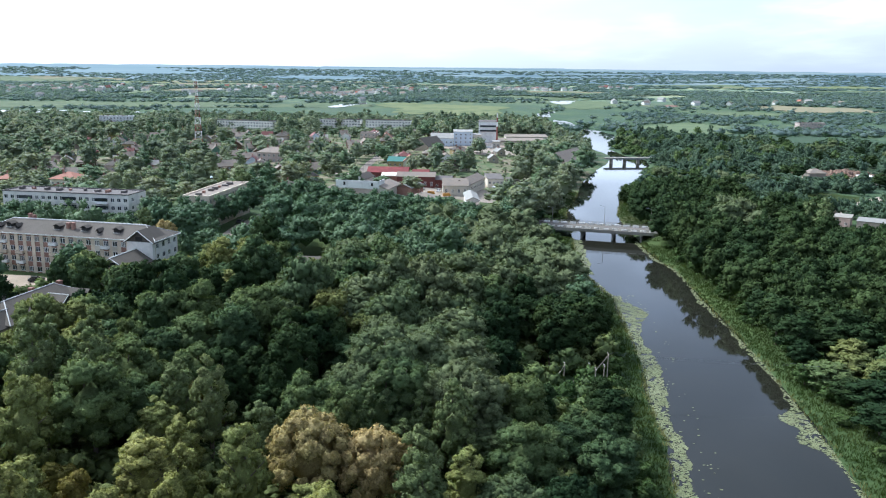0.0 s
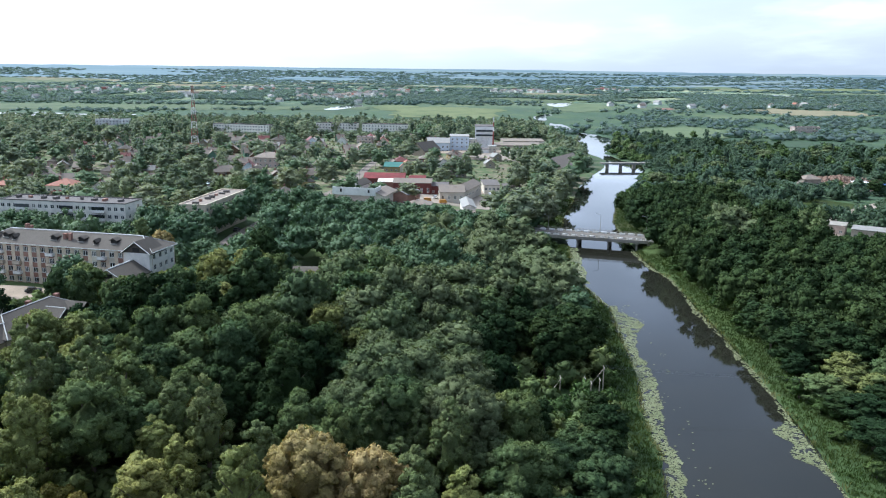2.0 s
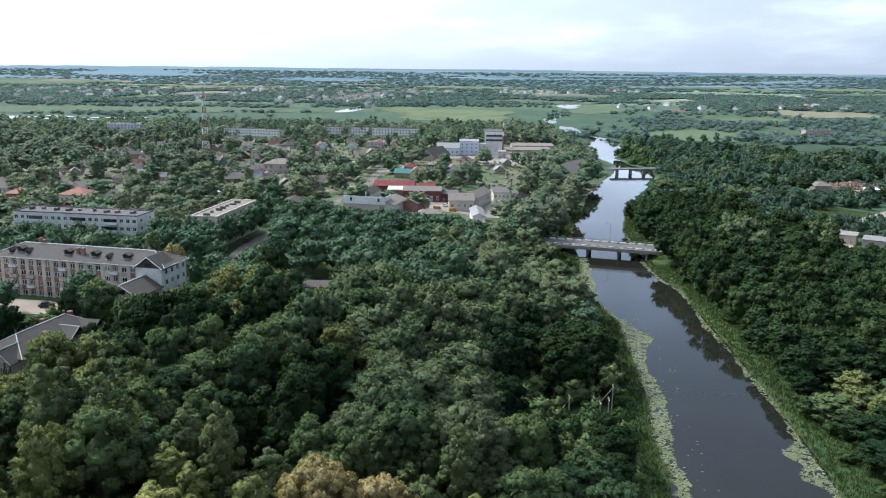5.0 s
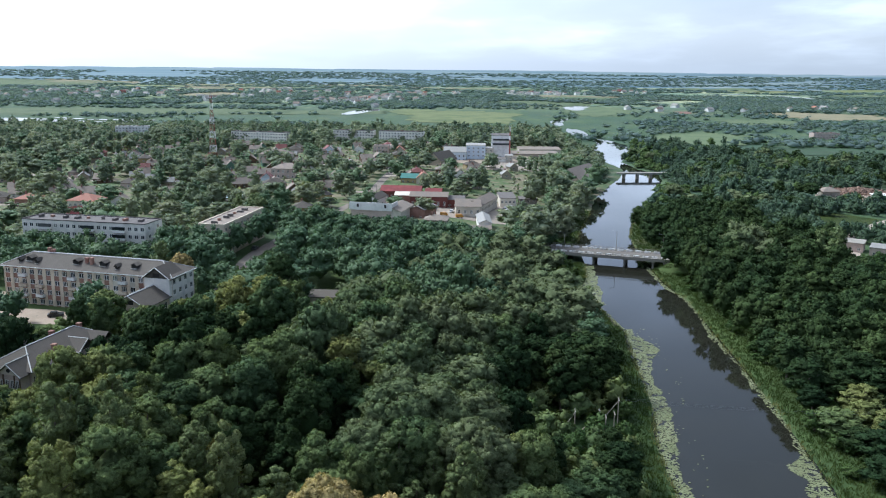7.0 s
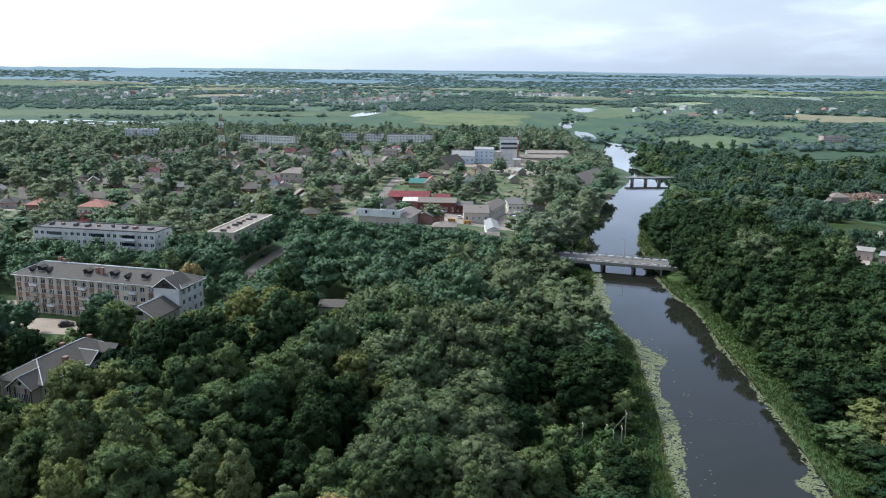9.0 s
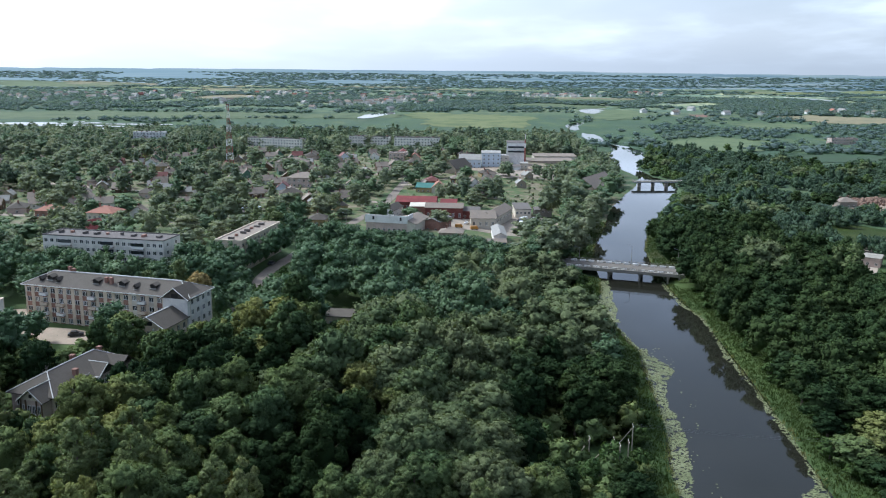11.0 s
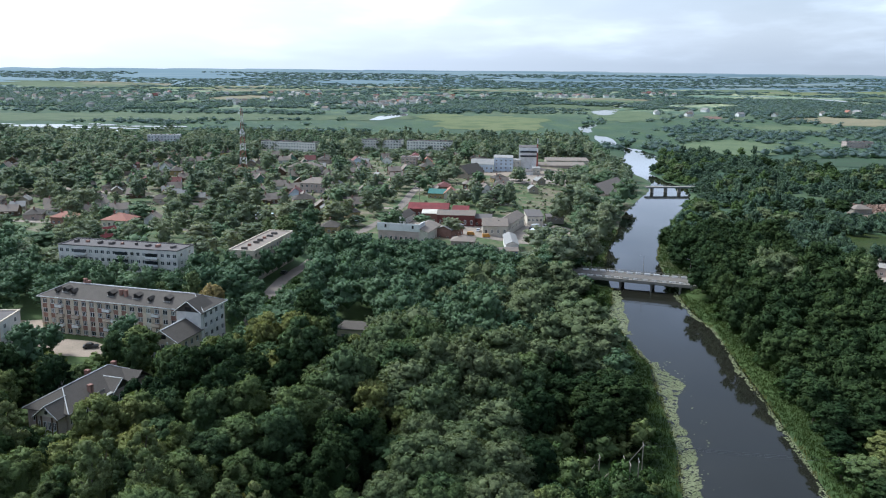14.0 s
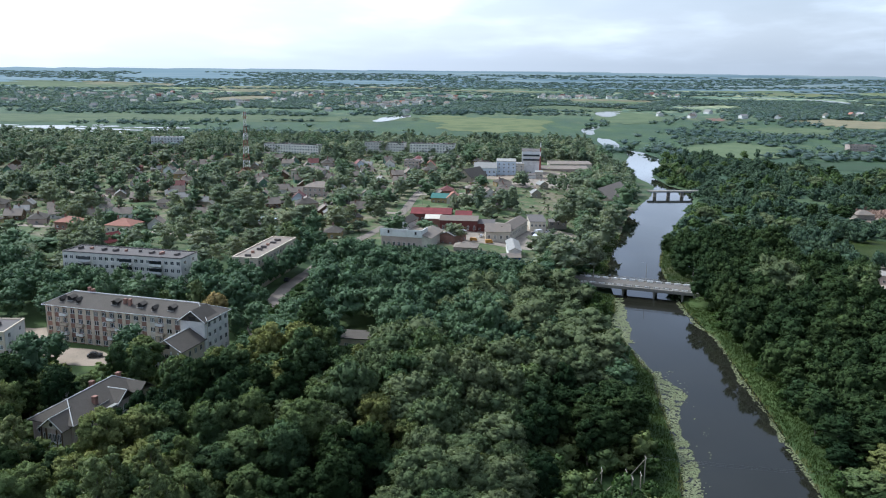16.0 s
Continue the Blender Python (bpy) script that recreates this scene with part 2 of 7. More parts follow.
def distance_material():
    """The land beyond the woods as a glowing backdrop, with the haze of many kilometres of air painted in."""
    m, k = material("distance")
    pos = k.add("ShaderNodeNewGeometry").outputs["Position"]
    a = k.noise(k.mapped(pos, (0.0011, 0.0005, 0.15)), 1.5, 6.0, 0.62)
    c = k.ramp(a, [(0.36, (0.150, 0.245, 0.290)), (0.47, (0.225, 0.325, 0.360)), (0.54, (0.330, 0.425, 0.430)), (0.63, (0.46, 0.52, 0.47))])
    # haze is painted paler towards the sun's side and the skyline
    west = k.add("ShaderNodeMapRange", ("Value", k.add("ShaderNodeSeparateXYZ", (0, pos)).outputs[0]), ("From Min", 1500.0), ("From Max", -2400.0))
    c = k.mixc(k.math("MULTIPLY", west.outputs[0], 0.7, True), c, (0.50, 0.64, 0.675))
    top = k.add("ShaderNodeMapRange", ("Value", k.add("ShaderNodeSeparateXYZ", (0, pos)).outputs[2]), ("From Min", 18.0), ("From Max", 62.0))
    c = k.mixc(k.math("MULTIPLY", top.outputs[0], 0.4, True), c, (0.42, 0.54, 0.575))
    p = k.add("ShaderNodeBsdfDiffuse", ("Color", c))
    # the land gives off its own light here, in place of lit air
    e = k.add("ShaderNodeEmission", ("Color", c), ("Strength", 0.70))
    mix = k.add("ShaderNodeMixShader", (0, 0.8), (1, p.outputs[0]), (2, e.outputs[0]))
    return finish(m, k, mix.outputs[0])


def water_material():
    m, k = material("river_water")
    pos = k.add("ShaderNodeNewGeometry").outputs["Position"]
    n = k.noise(k.mapped(pos, (1.0, 0.6, 1.0)), 0.9, 3.0)
    n2 = k.noise(pos, 0.09, 2.0)
    bmp = k.add("ShaderNodeBump", ("Strength", 0.05), ("Distance", 0.05), ("Height", k.math("ADD", n, k.math("MULTIPLY", n2, 2.0))))
    c = k.mixc(k.noise(pos, 0.05, 3.0), (0.012, 0.013, 0.010), (0.022, 0.021, 0.014))
    p = k.add("ShaderNodeBsdfPrincipled", ("Base Color", c), ("Roughness", 0.035), ("IOR", 1.333), ("Normal", bmp.outputs[0]))
    return finish(m, k, p.outputs[0])


def glass_material():
    m, k = material("window_glass")
    rnd = k.add("ShaderNodeObjectInfo").outputs["Random"]
    c = k.ramp(rnd, [(0.0, (0.03, 0.035, 0.04)), (0.75, (0.06, 0.07, 0.08)), (1.0, (0.35, 0.34, 0.31))])
    p = k.add("ShaderNodeBsdfPrincipled", ("Base Color", c), ("Roughness", 0.06), ("IOR", 1.5), ("Transmission Weight", 0.25))
    return finish(m, k, p.outputs[0])


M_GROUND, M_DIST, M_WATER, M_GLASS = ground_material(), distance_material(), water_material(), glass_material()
M_SAND = surface("trodden_sand", (0.27, 0.21, 0.155), (0.37, 0.30, 0.225), 0.4, 0.95, dirt=(0.22, 0.18, 0.13), dirty=0.5)
M_MEADOW = surface("meadow_grass", (0.082, 0.112, 0.054), (0.120, 0.150, 0.072), 0.05, 0.95, dirt=(0.055, 0.085, 0.042), dirty=0.7)
M_HAY = surface("mown_hay", (0.126, 0.155, 0.063), (0.181, 0.197, 0.084), 0.05, 0.95, dirt=(0.076, 0.109, 0.044), dirty=0.8)
M_STUBBLE = surface("stubble", (0.165, 0.145, 0.085), (0.225, 0.195, 0.115), 0.05, 0.95, dirt=(0.11, 0.12, 0.07), dirty=0.7)
M_SEDGE = surface("sedge", (0.036, 0.066, 0.034), (0.050, 0.082, 0.042), 0.08, 0.95, dirt=(0.045, 0.060, 0.035), dirty=0.6)
M_SOIL = surface("ploughed_soil", (0.16, 0.095, 0.07), (0.20, 0.12, 0.09), 0.1, 0.95, dirt=(0.12, 0.09, 0.07), dirty=0.5)
M_ASPHALT = surface("old_asphalt", (0.130, 0.115, 0.097), (0.200, 0.178, 0.148), 0.5, 0.9, dirt=(0.110, 0.101, 0.088), dirty=0.5)
M_ROAD = surface("dusty_asphalt", (0.200, 0.166, 0.133), (0.280, 0.237, 0.194), 0.5, 0.9, dirt=(0.150, 0.123, 0.099), dirty=0.5)
M_TRIM = surface("galvanised_trim", (0.500, 0.490, 0.465), (0.620, 0.608, 0.567), 1.0, 0.6, dirt=(0.380, 0.363, 0.335), dirty=0.4)
M_YARD = surface("gravel_yard", (0.250, 0.209, 0.163), (0.380, 0.323, 0.258), 0.35, 0.95, dirt=(0.170, 0.142, 0.112), dirty=0.5)
M_CONC = surface("concrete", (0.230, 0.211, 0.180), (0.331, 0.304, 0.256), 0.8, 0.9, dirt=(0.184, 0.167, 0.136), dirty=0.5)
M_WHITE = surface("white_paint", (0.700, 0.686, 0.649), (0.800, 0.784, 0.743), 0.8, 0.7, dirt=(0.450, 0.421, 0.376), dirty=0.4)
M_BLUEWHITE = surface("pale_blue_paint", (0.60, 0.67, 0.74), (0.69, 0.75, 0.81), 0.5, 0.75, dirt=(0.40, 0.44, 0.48), dirty=0.35)
M_CREAM = surface("cream_plaster", (0.58, 0.52, 0.42), (0.68, 0.62, 0.52), 0.6, 0.9, dirt=(0.38, 0.33, 0.26), dirty=0.4)
M_GREYBRICK = surface("grey_silicate_brick", (0.557, 0.460, 0.347), (0.693, 0.585, 0.450), 1.2, 0.9, dirt=(0.336, 0.290, 0.234), dirty=0.4)
M_BRICK = surface("red_brick", (0.25, 0.135, 0.10), (0.33, 0.20, 0.155), 1.2, 0.9, dirt=(0.17, 0.08, 0.06), dirty=0.4)
M_PINK = surface("pinkish_plaster", (0.46, 0.36, 0.31), (0.58, 0.47, 0.41), 0.7, 0.9, dirt=(0.32, 0.26, 0.22), dirty=0.5)
M_PANEL = surface("white_wall_panel", (0.755, 0.710, 0.640), (0.836, 0.790, 0.718), 0.7, 0.85, dirt=(0.428, 0.420, 0.398), dirty=0.45)
M_SLATE = surface("asbestos_slate", (0.069, 0.060, 0.049), (0.110, 0.094, 0.076), 0.8, 0.85, dirt=(0.105, 0.090, 0.077), dirty=0.55, stretch=(1.2, 1.2, 0.4))
M_SLATE2 = surface("weathered_slate", (0.185, 0.150, 0.117), (0.275, 0.227, 0.182), 0.8, 0.85, dirt=(0.17, 0.155, 0.14), dirty=0.5)
M_BITUMEN = surface("roofing_felt", (0.10, 0.090, 0.083), (0.16, 0.145, 0.132), 0.5, 0.95, dirt=(0.14, 0.12, 0.11), dirty=0.6)
M_REDROOF = surface("red_sheet_roof", (0.12, 0.028, 0.028), (0.165, 0.042, 0.040), 0.6, 0.8, dirt=(0.30, 0.06, 0.06), dirty=0.4)
M_BROWNRED = surface("maroon_sheet", (0.13, 0.042, 0.036), (0.18, 0.064, 0.054), 0.6, 0.6, dirt=(0.14, 0.06, 0.055), dirty=0.4)
M_ORANGE = surface("orange_tile_roof", (0.27, 0.12, 0.085), (0.34, 0.17, 0.12), 1.0, 0.8, dirt=(0.34, 0.14, 0.09), dirty=0.4)
M_GREENROOF = surface("green_sheet_roof", (0.07, 0.19, 0.16), (0.10, 0.25, 0.21), 0.6, 0.75, dirt=(0.1, 0.2, 0.17))
M_BLUE = surface("blue_sheet", (0.06, 0.13, 0.33), (0.09, 0.17, 0.40), 0.6, 0.5, dirt=(0.1, 0.12, 0.2))
M_ZINC = surface("zinc_sheet", (0.204, 0.196, 0.178), (0.296, 0.282, 0.254), 0.8, 0.7, 0.0, dirt=(0.337, 0.314, 0.279), dirty=0.4)
M_WOOD = surface("dark_log_wall", (0.10, 0.065, 0.04), (0.17, 0.115, 0.075), 1.2, 0.9, bump=0.5, dirt=(0.07, 0.05, 0.04))
M_OLDWOOD = surface("grey_timber", (0.315, 0.269, 0.205), (0.441, 0.384, 0.295), 1.5, 0.9, bump=0.5, dirt=(0.210, 0.173, 0.131))
M_SIDING = surface("ochre_boards", (0.36, 0.27, 0.13), (0.45, 0.35, 0.19), 1.0, 0.85, dirt=(0.25, 0.19, 0.11))
M_GREENPAINT = surface("green_boards", (0.10, 0.18, 0.13), (0.14, 0.23, 0.17), 1.0, 0.8, dirt=(0.08, 0.11, 0.08))
M_STEELRED = surface("red_painted_steel", (0.252, 0.077, 0.059), (0.308, 0.112, 0.084), 1.0, 0.6, 0.1, dirt=(0.238, 0.091, 0.070))
M_STEEL = surface("grey_steel", (0.30, 0.31, 0.32), (0.38, 0.39, 0.40), 1.5, 0.5, 0.6, dirt=(0.2, 0.18, 0.16))
# near-black colour stands in for the shade in rooms and openings
M_DARK_FILL = surface("painted_dark_interior", (0.03, 0.028, 0.026), (0.05, 0.047, 0.043), 0.6, 0.95, dirty=0.0)
M_RUBBER = surface("rubber", (0.02, 0.02, 0.02), (0.03, 0.03, 0.03), 2.0, 0.8)
M_RUBBLE = surface("brick_rubble", (0.144, 0.090, 0.064), (0.216, 0.149, 0.112), 0.9, 0.95, bump=0.8, dirt=(0.130, 0.087, 0.067), dirty=0.5)
M_CARS = [surface(n, a, b, 1.0, 0.3, 0.2, 0.0, dirty=0.15) for n, a, b in (
    ("black_car_paint", (0.02, 0.022, 0.025), (0.025, 0.027, 0.03)), ("white_car_paint", (0.72, 0.72, 0.72), (0.76, 0.76, 0.76)),
    ("silver_car_paint", (0.42, 0.43, 0.44), (0.46, 0.47, 0.48)), ("orange_paint", (0.55, 0.26, 0.05), (0.60, 0.30, 0.07)), ("blue_car_paint", (0.08, 0.12, 0.25), (0.10, 0.14, 0.28)))]

# ---- shaping helpers ----
def smooth(v, a, b):
    t = np.clip((np.asarray(v, float) - a) / (b - a), 0, 1)
    return t * t * (3 - 2 * t)


def mesh_of(name, verts, faces, mats, which=None, shade=False):
    """A mesh from arrays of corners and of triangles or quads."""
    verts, faces = np.asarray(verts, np.float32), np.asarray(faces, np.int32)
    me = bpy.data.meshes.new(name)
    n, side = faces.shape
    me.vertices.add(len(verts))
    me.vertices.foreach_set("co", verts.ravel())
    me.loops.add(n * side)
    me.loops.foreach_set("vertex_index", faces.ravel())
    me.polygons.add(n)
    me.polygons.foreach_set("loop_start", np.arange(0, n * side, side, dtype=np.int32))
    me.polygons.foreach_set("loop_total", np.full(n, side, np.int32))
    for m in mats if isinstance(mats, (list, tuple)) else [mats]:
        me.materials.append(m)
    if which is not None:
        me.polygons.foreach_set("material_index", np.asarray(which, np.int32))
    me.update(calc_edges=True)
    if shade:
        me.polygons.foreach_set("use_smooth", np.ones(n, bool))
    return me


def part(name, bm, mat, parent=None, label="", at=None):
    """Links a bmesh as one mesh object under its thing."""
    me = bpy.data.meshes.new(name)
    bm.to_mesh(me)
    bm.free()
    me.materials.append(mat)
    ob = new(name, me)
    if parent:
        ob.parent = parent
    if at is not None:
        ob.matrix_basis = at
    return tagged(ob, label)


def again(ob, at, parent=None):
    """One more object on the same mesh, with its parts."""
    o = copy_thing(ob, at)
    if parent:
        o.parent = parent
    return o


def box(x0, x1, y0, y1, z0, z1, bm=None):
    bm = bm or bmesh.new()
    v = [bm.verts.new((x, y, z)) for z in (z0, z1) for x, y in ((x0, y0), (x1, y0), (x1, y1), (x0, y1))]
    for f in ((3, 2, 1, 0), (4, 5, 6, 7), (0, 1, 5, 4), (1, 2, 6, 5), (2, 3, 7, 6), (3, 0, 4, 7)):
        bm.faces.new([v[i] for i in f])
    return bm


def solid(rings, bm=None):
    """Joins rings of corners, one above another, and closes both ends."""
    bm = bm or bmesh.new()
    rows = [[bm.verts.new(p) for p in r] for r in rings]
    n = len(rows[0])
    for a, b in zip(rows, rows[1:]):
        for i in range(n):
            j = (i + 1) % n
            bm.faces.new([a[i], a[j], b[j], b[i]])
    bm.faces.new(rows[0][::-1])
    bm.faces.new(rows[-1])
    return bm


def round_bar(p, q, r0, r1=None, n=8, bm=None):
    """A round, tapered bar from p to q."""
    p, q, r1 = Vector(p), Vector(q), r0 if r1 is None else r1
    turn = (q - p).to_track_quat("Z", "Y").to_matrix()
    ring = [turn @ Vector((math.cos(6.28319 * i / n), math.sin(6.28319 * i / n), 0)) for i in range(n)]
    return solid([[p + v * r0 for v in ring], [q + v * r1 for v in ring]], bm)


def gable(w, d, z, h, over=0.5, thick=0.18, bm=None, x0=0.0, y0=0.0):
    """A saddle roof over a w x d plan, ridge along x, with thick slopes."""
    bm = bm or bmesh.new()
    a, b, m = y0 - over, y0 + d + over, y0 + d / 2
    lo = z - h * over / (d / 2)
    prof = [(a, lo), (m, z + h), (b, lo), (b, lo + thick), (m, z + h + thick * 1.2), (a, lo + thick)]
    ends = [[bm.verts.new((x, y, zz)) for y, zz in prof] for x in (x0 - over, x0 + w + over)]
    p, q = ends
    for i in range(6):
        j = (i + 1) % 6
        bm.faces.new([p[i], p[j], q[j], q[i]])
    for e in (p, q):
        bm.faces.new([e[0], e[1], e[4], e[5]])
        bm.faces.new([e[1], e[2], e[3], e[4]])
    bmesh.ops.recalc_face_normals(bm, faces=bm.faces)
    return bm


def hip(w, d, z, h, over=0.6, thick=0.2, inset=None, bm=None):
    """A hipped roof over a w x d plan, ridge along x."""
    inset = d / 2 if inset is None else inset
    a = [(-over, -over), (w + over, -over), (w + over, d + over), (-over, d + over)]
    bm = bm or bmesh.new()
    lo = [bm.verts.new((x, y, z)) for x, y in a]
    up = [bm.verts.new((x, y, z + thick)) for x, y in a]
    r = [bm.verts.new((inset, d / 2, z + h)), bm.verts.new((w - inset, d / 2, z + h))]
    bm.faces.new(lo[::-1])
    for i in range(4):
        j = (i + 1) % 4
        bm.faces.new([lo[i], lo[j], up[j], up[i]])
    bm.faces.new([up[0], up[1], r[1], r[0]])
    bm.faces.new([up[2], up[3], r[0], r[1]])
    bm.faces.new([up[1], up[2], r[1]])
    bm.faces.new([up[3], up[0], r[0]])
    return bm


# ---- the lie of the land ----
# the river's middle and half width, by distance ahead; pinched where the view doesn't show it
RIVER = np.array([(-400, 40, 15), (0, 50, 15.5), (100, 55, 16), (131, 57.3, 16), (148, 60, 15.4), (169, 61.5, 15.8), (194, 65, 15), (227, 66.8, 14.3), (255, 68.4, 13.6),
                  (293, 67, 17.5), (310, 65, 16.5), (324, 67, 14), (350, 69, 13), (383, 71, 13), (407, 73.5, 12.5), (447, 83, 12.2), (460, 86, 12.2), (532, 106, 16), (592, 127, 17.5),
                  (627, 138, 15.5), (664, 145.5, 13), (690, 143, 6), (745, 139, 6), (765, 142, 9), (800, 149, 14), (860, 158, 18), (910, 167, 15), (970, 166, 8), (990, 160, 1.0), (1008, 153, 1.5), (1020, 151, 8), (1100, 154, 11), (1138, 153, 7), (1150, 150, 0.5),
                  (1205, 145, 0.5), (1215, 146, 7), (1290, 149, 9), (1355, 168, 9), (1370, 175, 0.5), (1500, 195, 0.5), (1625, 222, 0.5), (1645, 226, 14), (1780, 246, 26), (1980, 302, 11), (2300, 420, 9)])


def river_x(y):
    return np.interp(y, RIVER[:, 0], RIVER[:, 1])


def river_half(y):
    return np.interp(y, RIVER[:, 0], RIVER[:, 2])


def beyond_bank(x, y):
    """Metres from the water's edge: to the left minus, to the right plus; None of the water is outside -0..0."""
    off = np.asarray(x, float) - river_x(y)
    return np.sign(off) * np.maximum(np.abs(off) - river_half(y), 0), np.abs(off) - river_half(y)


def height(x, y):
    x, y = np.asarray(x, float), np.asarray(y, float)
    signed, out = beyond_bank(x, y)
    left = 0.8 + 9.8 * smooth(out, 4, 100) * (1 - 0.36 * smooth(y, 330, 450) - 0.5 * smooth(y, 760, 960))
    right = 0.8 + 3.2 * smooth(out, 8, 110) * (1 - 0.5 * smooth(y, 700, 900))
    land = np.where(signed <= 0, left, right)
    bank = smooth(out, -0.4, 3.5)
    z = land * bank - 1.3 * smooth(-out, -0.2, 2.5) * (y < 2250)
    z = z + 0.35 * np.sin(x * 0.045 + y * 0.02) * np.cos(y * 0.031 - x * 0.017) * smooth(out, 6, 30)
    u = (x - 66.8) * 0.957 - (y - 352.5) * 0.29     # along the bridge
    w = (x - 66.8) * 0.29 + (y - 352.5) * 0.957
    fill = 4.15 * smooth(-np.abs(w), -14, -7.5) * smooth(np.abs(u), 20.5, 23.5) * (1 - smooth(np.abs(u), 70, 130))
    z = np.maximum(z, np.where(fill > 0.05, fill, -9))
    # the far rim is ramped up so that its edge fits the camera's skyline
    r = np.hypot(x, y)
    rim = np.clip((r - 3450) / 1380, 0, 1)
    return z + (56 + 2.6 * np.exp(-((x - 560) / 420) ** 2) + 0.8 * np.sin(x * 0.0041) - 0.0012 * x) * (0.75 * rim + 0.25 * rim * rim)


def spread(inner, step, grow, far):
    out = [inner]
    s = step
    while out[-1] < far:
        s *= grow
        out.append(out[-1] + s)
    return out


def land():
    xs = [-v for v in spread(260, 4, 1.10, 4700)][::-1] + list(np.arange(-255, 360, 5.0)) + spread(360, 4, 1.10, 4700)
    ys = [-v for v in spread(200, 6, 1.25, 2500)][::-1] + list(np.arange(-195, 900, 5.0)) + spread(900, 4, 1.035, 4820)
    gx, gy = np.meshgrid(xs, ys)
    gz = height(gx, gy)
    nx, ny = len(xs), len(ys)
    i = (np.arange(ny - 1)[:, None] * nx + np.arange(nx - 1)).ravel()
    quads = np.stack([i, i + 1, i + nx + 1, i + nx], 1)
    v = np.stack([gx.ravel(), gy.ravel(), gz.ravel()], 1)
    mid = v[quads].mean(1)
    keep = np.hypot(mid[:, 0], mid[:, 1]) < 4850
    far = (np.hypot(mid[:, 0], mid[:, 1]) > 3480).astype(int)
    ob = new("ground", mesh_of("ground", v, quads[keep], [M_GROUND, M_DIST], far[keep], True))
    tagged(ob, "wide green flood plain with meadows, its far rim raised to fit the view's hazy horizon", "ground", kind="structure")


land()


def strip(name, pts, wide, mat, label, category, lift=0.14, step=3.0, kind="structure"):
    """A ribbon laid on the land along a line of (x, y)."""
    p = np.array(pts, float)
    s = np.concatenate([[0], np.cumsum(np.hypot(*np.diff(p, axis=0).T))])
    n = max(2, int(s[-1] / step))
    t = np.linspace(0, s[-1], n)
    c = np.stack([np.interp(t, s, p[:, 0]), np.interp(t, s, p[:, 1])], 1)
    for _ in range(3):
        c[1:-1] = (c[:-2] + c[1:-1] * 2 + c[2:]) / 4
    g = np.gradient(c, axis=0)
    g /= np.hypot(g[:, 0], g[:, 1])[:, None]
    side = np.stack([-g[:, 1], g[:, 0]], 1)
    cols = np.linspace(-0.5, 0.5, 5) * wide
    rag = np.random.RandomState(len(pts)).uniform(-0.25, 0.25, (n, 5)) * (np.abs(cols) > wide * 0.4)
    xy = c[:, None, :] + side[:, None, :] * (cols + rag)[:, :, None]
    z = height(xy[..., 0], xy[..., 1]) + lift
    v = np.concatenate([xy, z[..., None]], 2).reshape(-1, 3)
    i = (np.arange(n - 1)[:, None] * 5 + np.arange(4)).ravel()
    ob = new(name, mesh_of(name, v, np.stack([i, i + 1, i + 6, i + 5], 1), mat))
    return tagged(ob, label, category, kind=kind)


def patch(name, cx, cy, rx, ry, turn, mat, label, category, lift=0.1, seed=1, flat=None, kind="structure"):
    """A ragged oval laid on the land, or level at the height flat."""
    rs = np.random.RandomState(seed)
    ph = rs.uniform(0, 6.28, 5)
    rings, n = 5, 40
    a = np.linspace(0, 2 * np.pi, n, endpoint=False)
    rag = 1 + sum(np.sin(a * (i + 2) + ph[i]) * 0.16 / (i + 1.2) for i in range(5))
    v = []
    for r in np.linspace(0.02, 1, rings):
        x, y = np.cos(a) * rag * rx * r, np.sin(a) * rag * ry * r
        X, Y = cx + x * np.cos(turn) - y * np.sin(turn), cy + x * np.sin(turn) + y * np.cos(turn)
        v.append(np.stack([X, Y, height(X, Y) + lift if flat is None else np.full(n, flat)], 1))
    f = [(r * n + i, r * n + (i + 1) % n, (r + 1) * n + (i + 1) % n, (r + 1) * n + i) for r in range(rings - 1) for i in range(n)]
    ob = new(name, mesh_of(name, np.concatenate(v), f, mat))
    return tagged(ob, label, category, kind=kind)


def river():
    ys = np.concatenate([np.arange(-300, 900, 8.0), np.arange(900, 2280, 20.0)])
    c, w = river_x(ys), river_half(ys) + np.minimum(2.2, river_half(ys))
    cols = np.linspace(-1, 1, 7)
    v = np.stack([(c[:, None] + w[:, None] * cols).ravel(), np.repeat(ys, 7), np.zeros(len(ys) * 7)], 1)
    i = (np.arange(len(ys) - 1)[:, None] * 7 + np.arange(6)).ravel()
    tagged(new("river", mesh_of("river", v, np.stack([i, i + 1, i + 8, i + 7], 1), M_WATER, shade=True)), "calm dark river reflecting an overcast sky", "river", kind="structure")


river()
PONDS = [(-168, 1480, 20, 95, -0.2), (845, 2705, 66, 26, -0.4), (985, 2745, 30, 14, 0.0), (962, 2450, 24, 150, 0.1), (512, 2100, 14, 92, -0.66), (-640, 1180, 70, 22, 0.1), (-560, 1150, 60, 14, 0.0), (-470, 1185, 45, 12, 0.1)]
deal = random.Random(9)
PONDS += [(deal.uniform(-720, -430), deal.uniform(1090, 1230), deal.uniform(9, 26), deal.uniform(4, 11), deal.uniform(-0.3, 0.3)) for _ in range(22)]
for i, (cx, cy, rx, ry, turn) in enumerate(PONDS):
    patch("pond", cx, cy, rx, ry, turn, M_WATER, "shallow pale pool in the flood plain", "pond", 0, 20 + i, float(height(cx, cy)) + 0.5)

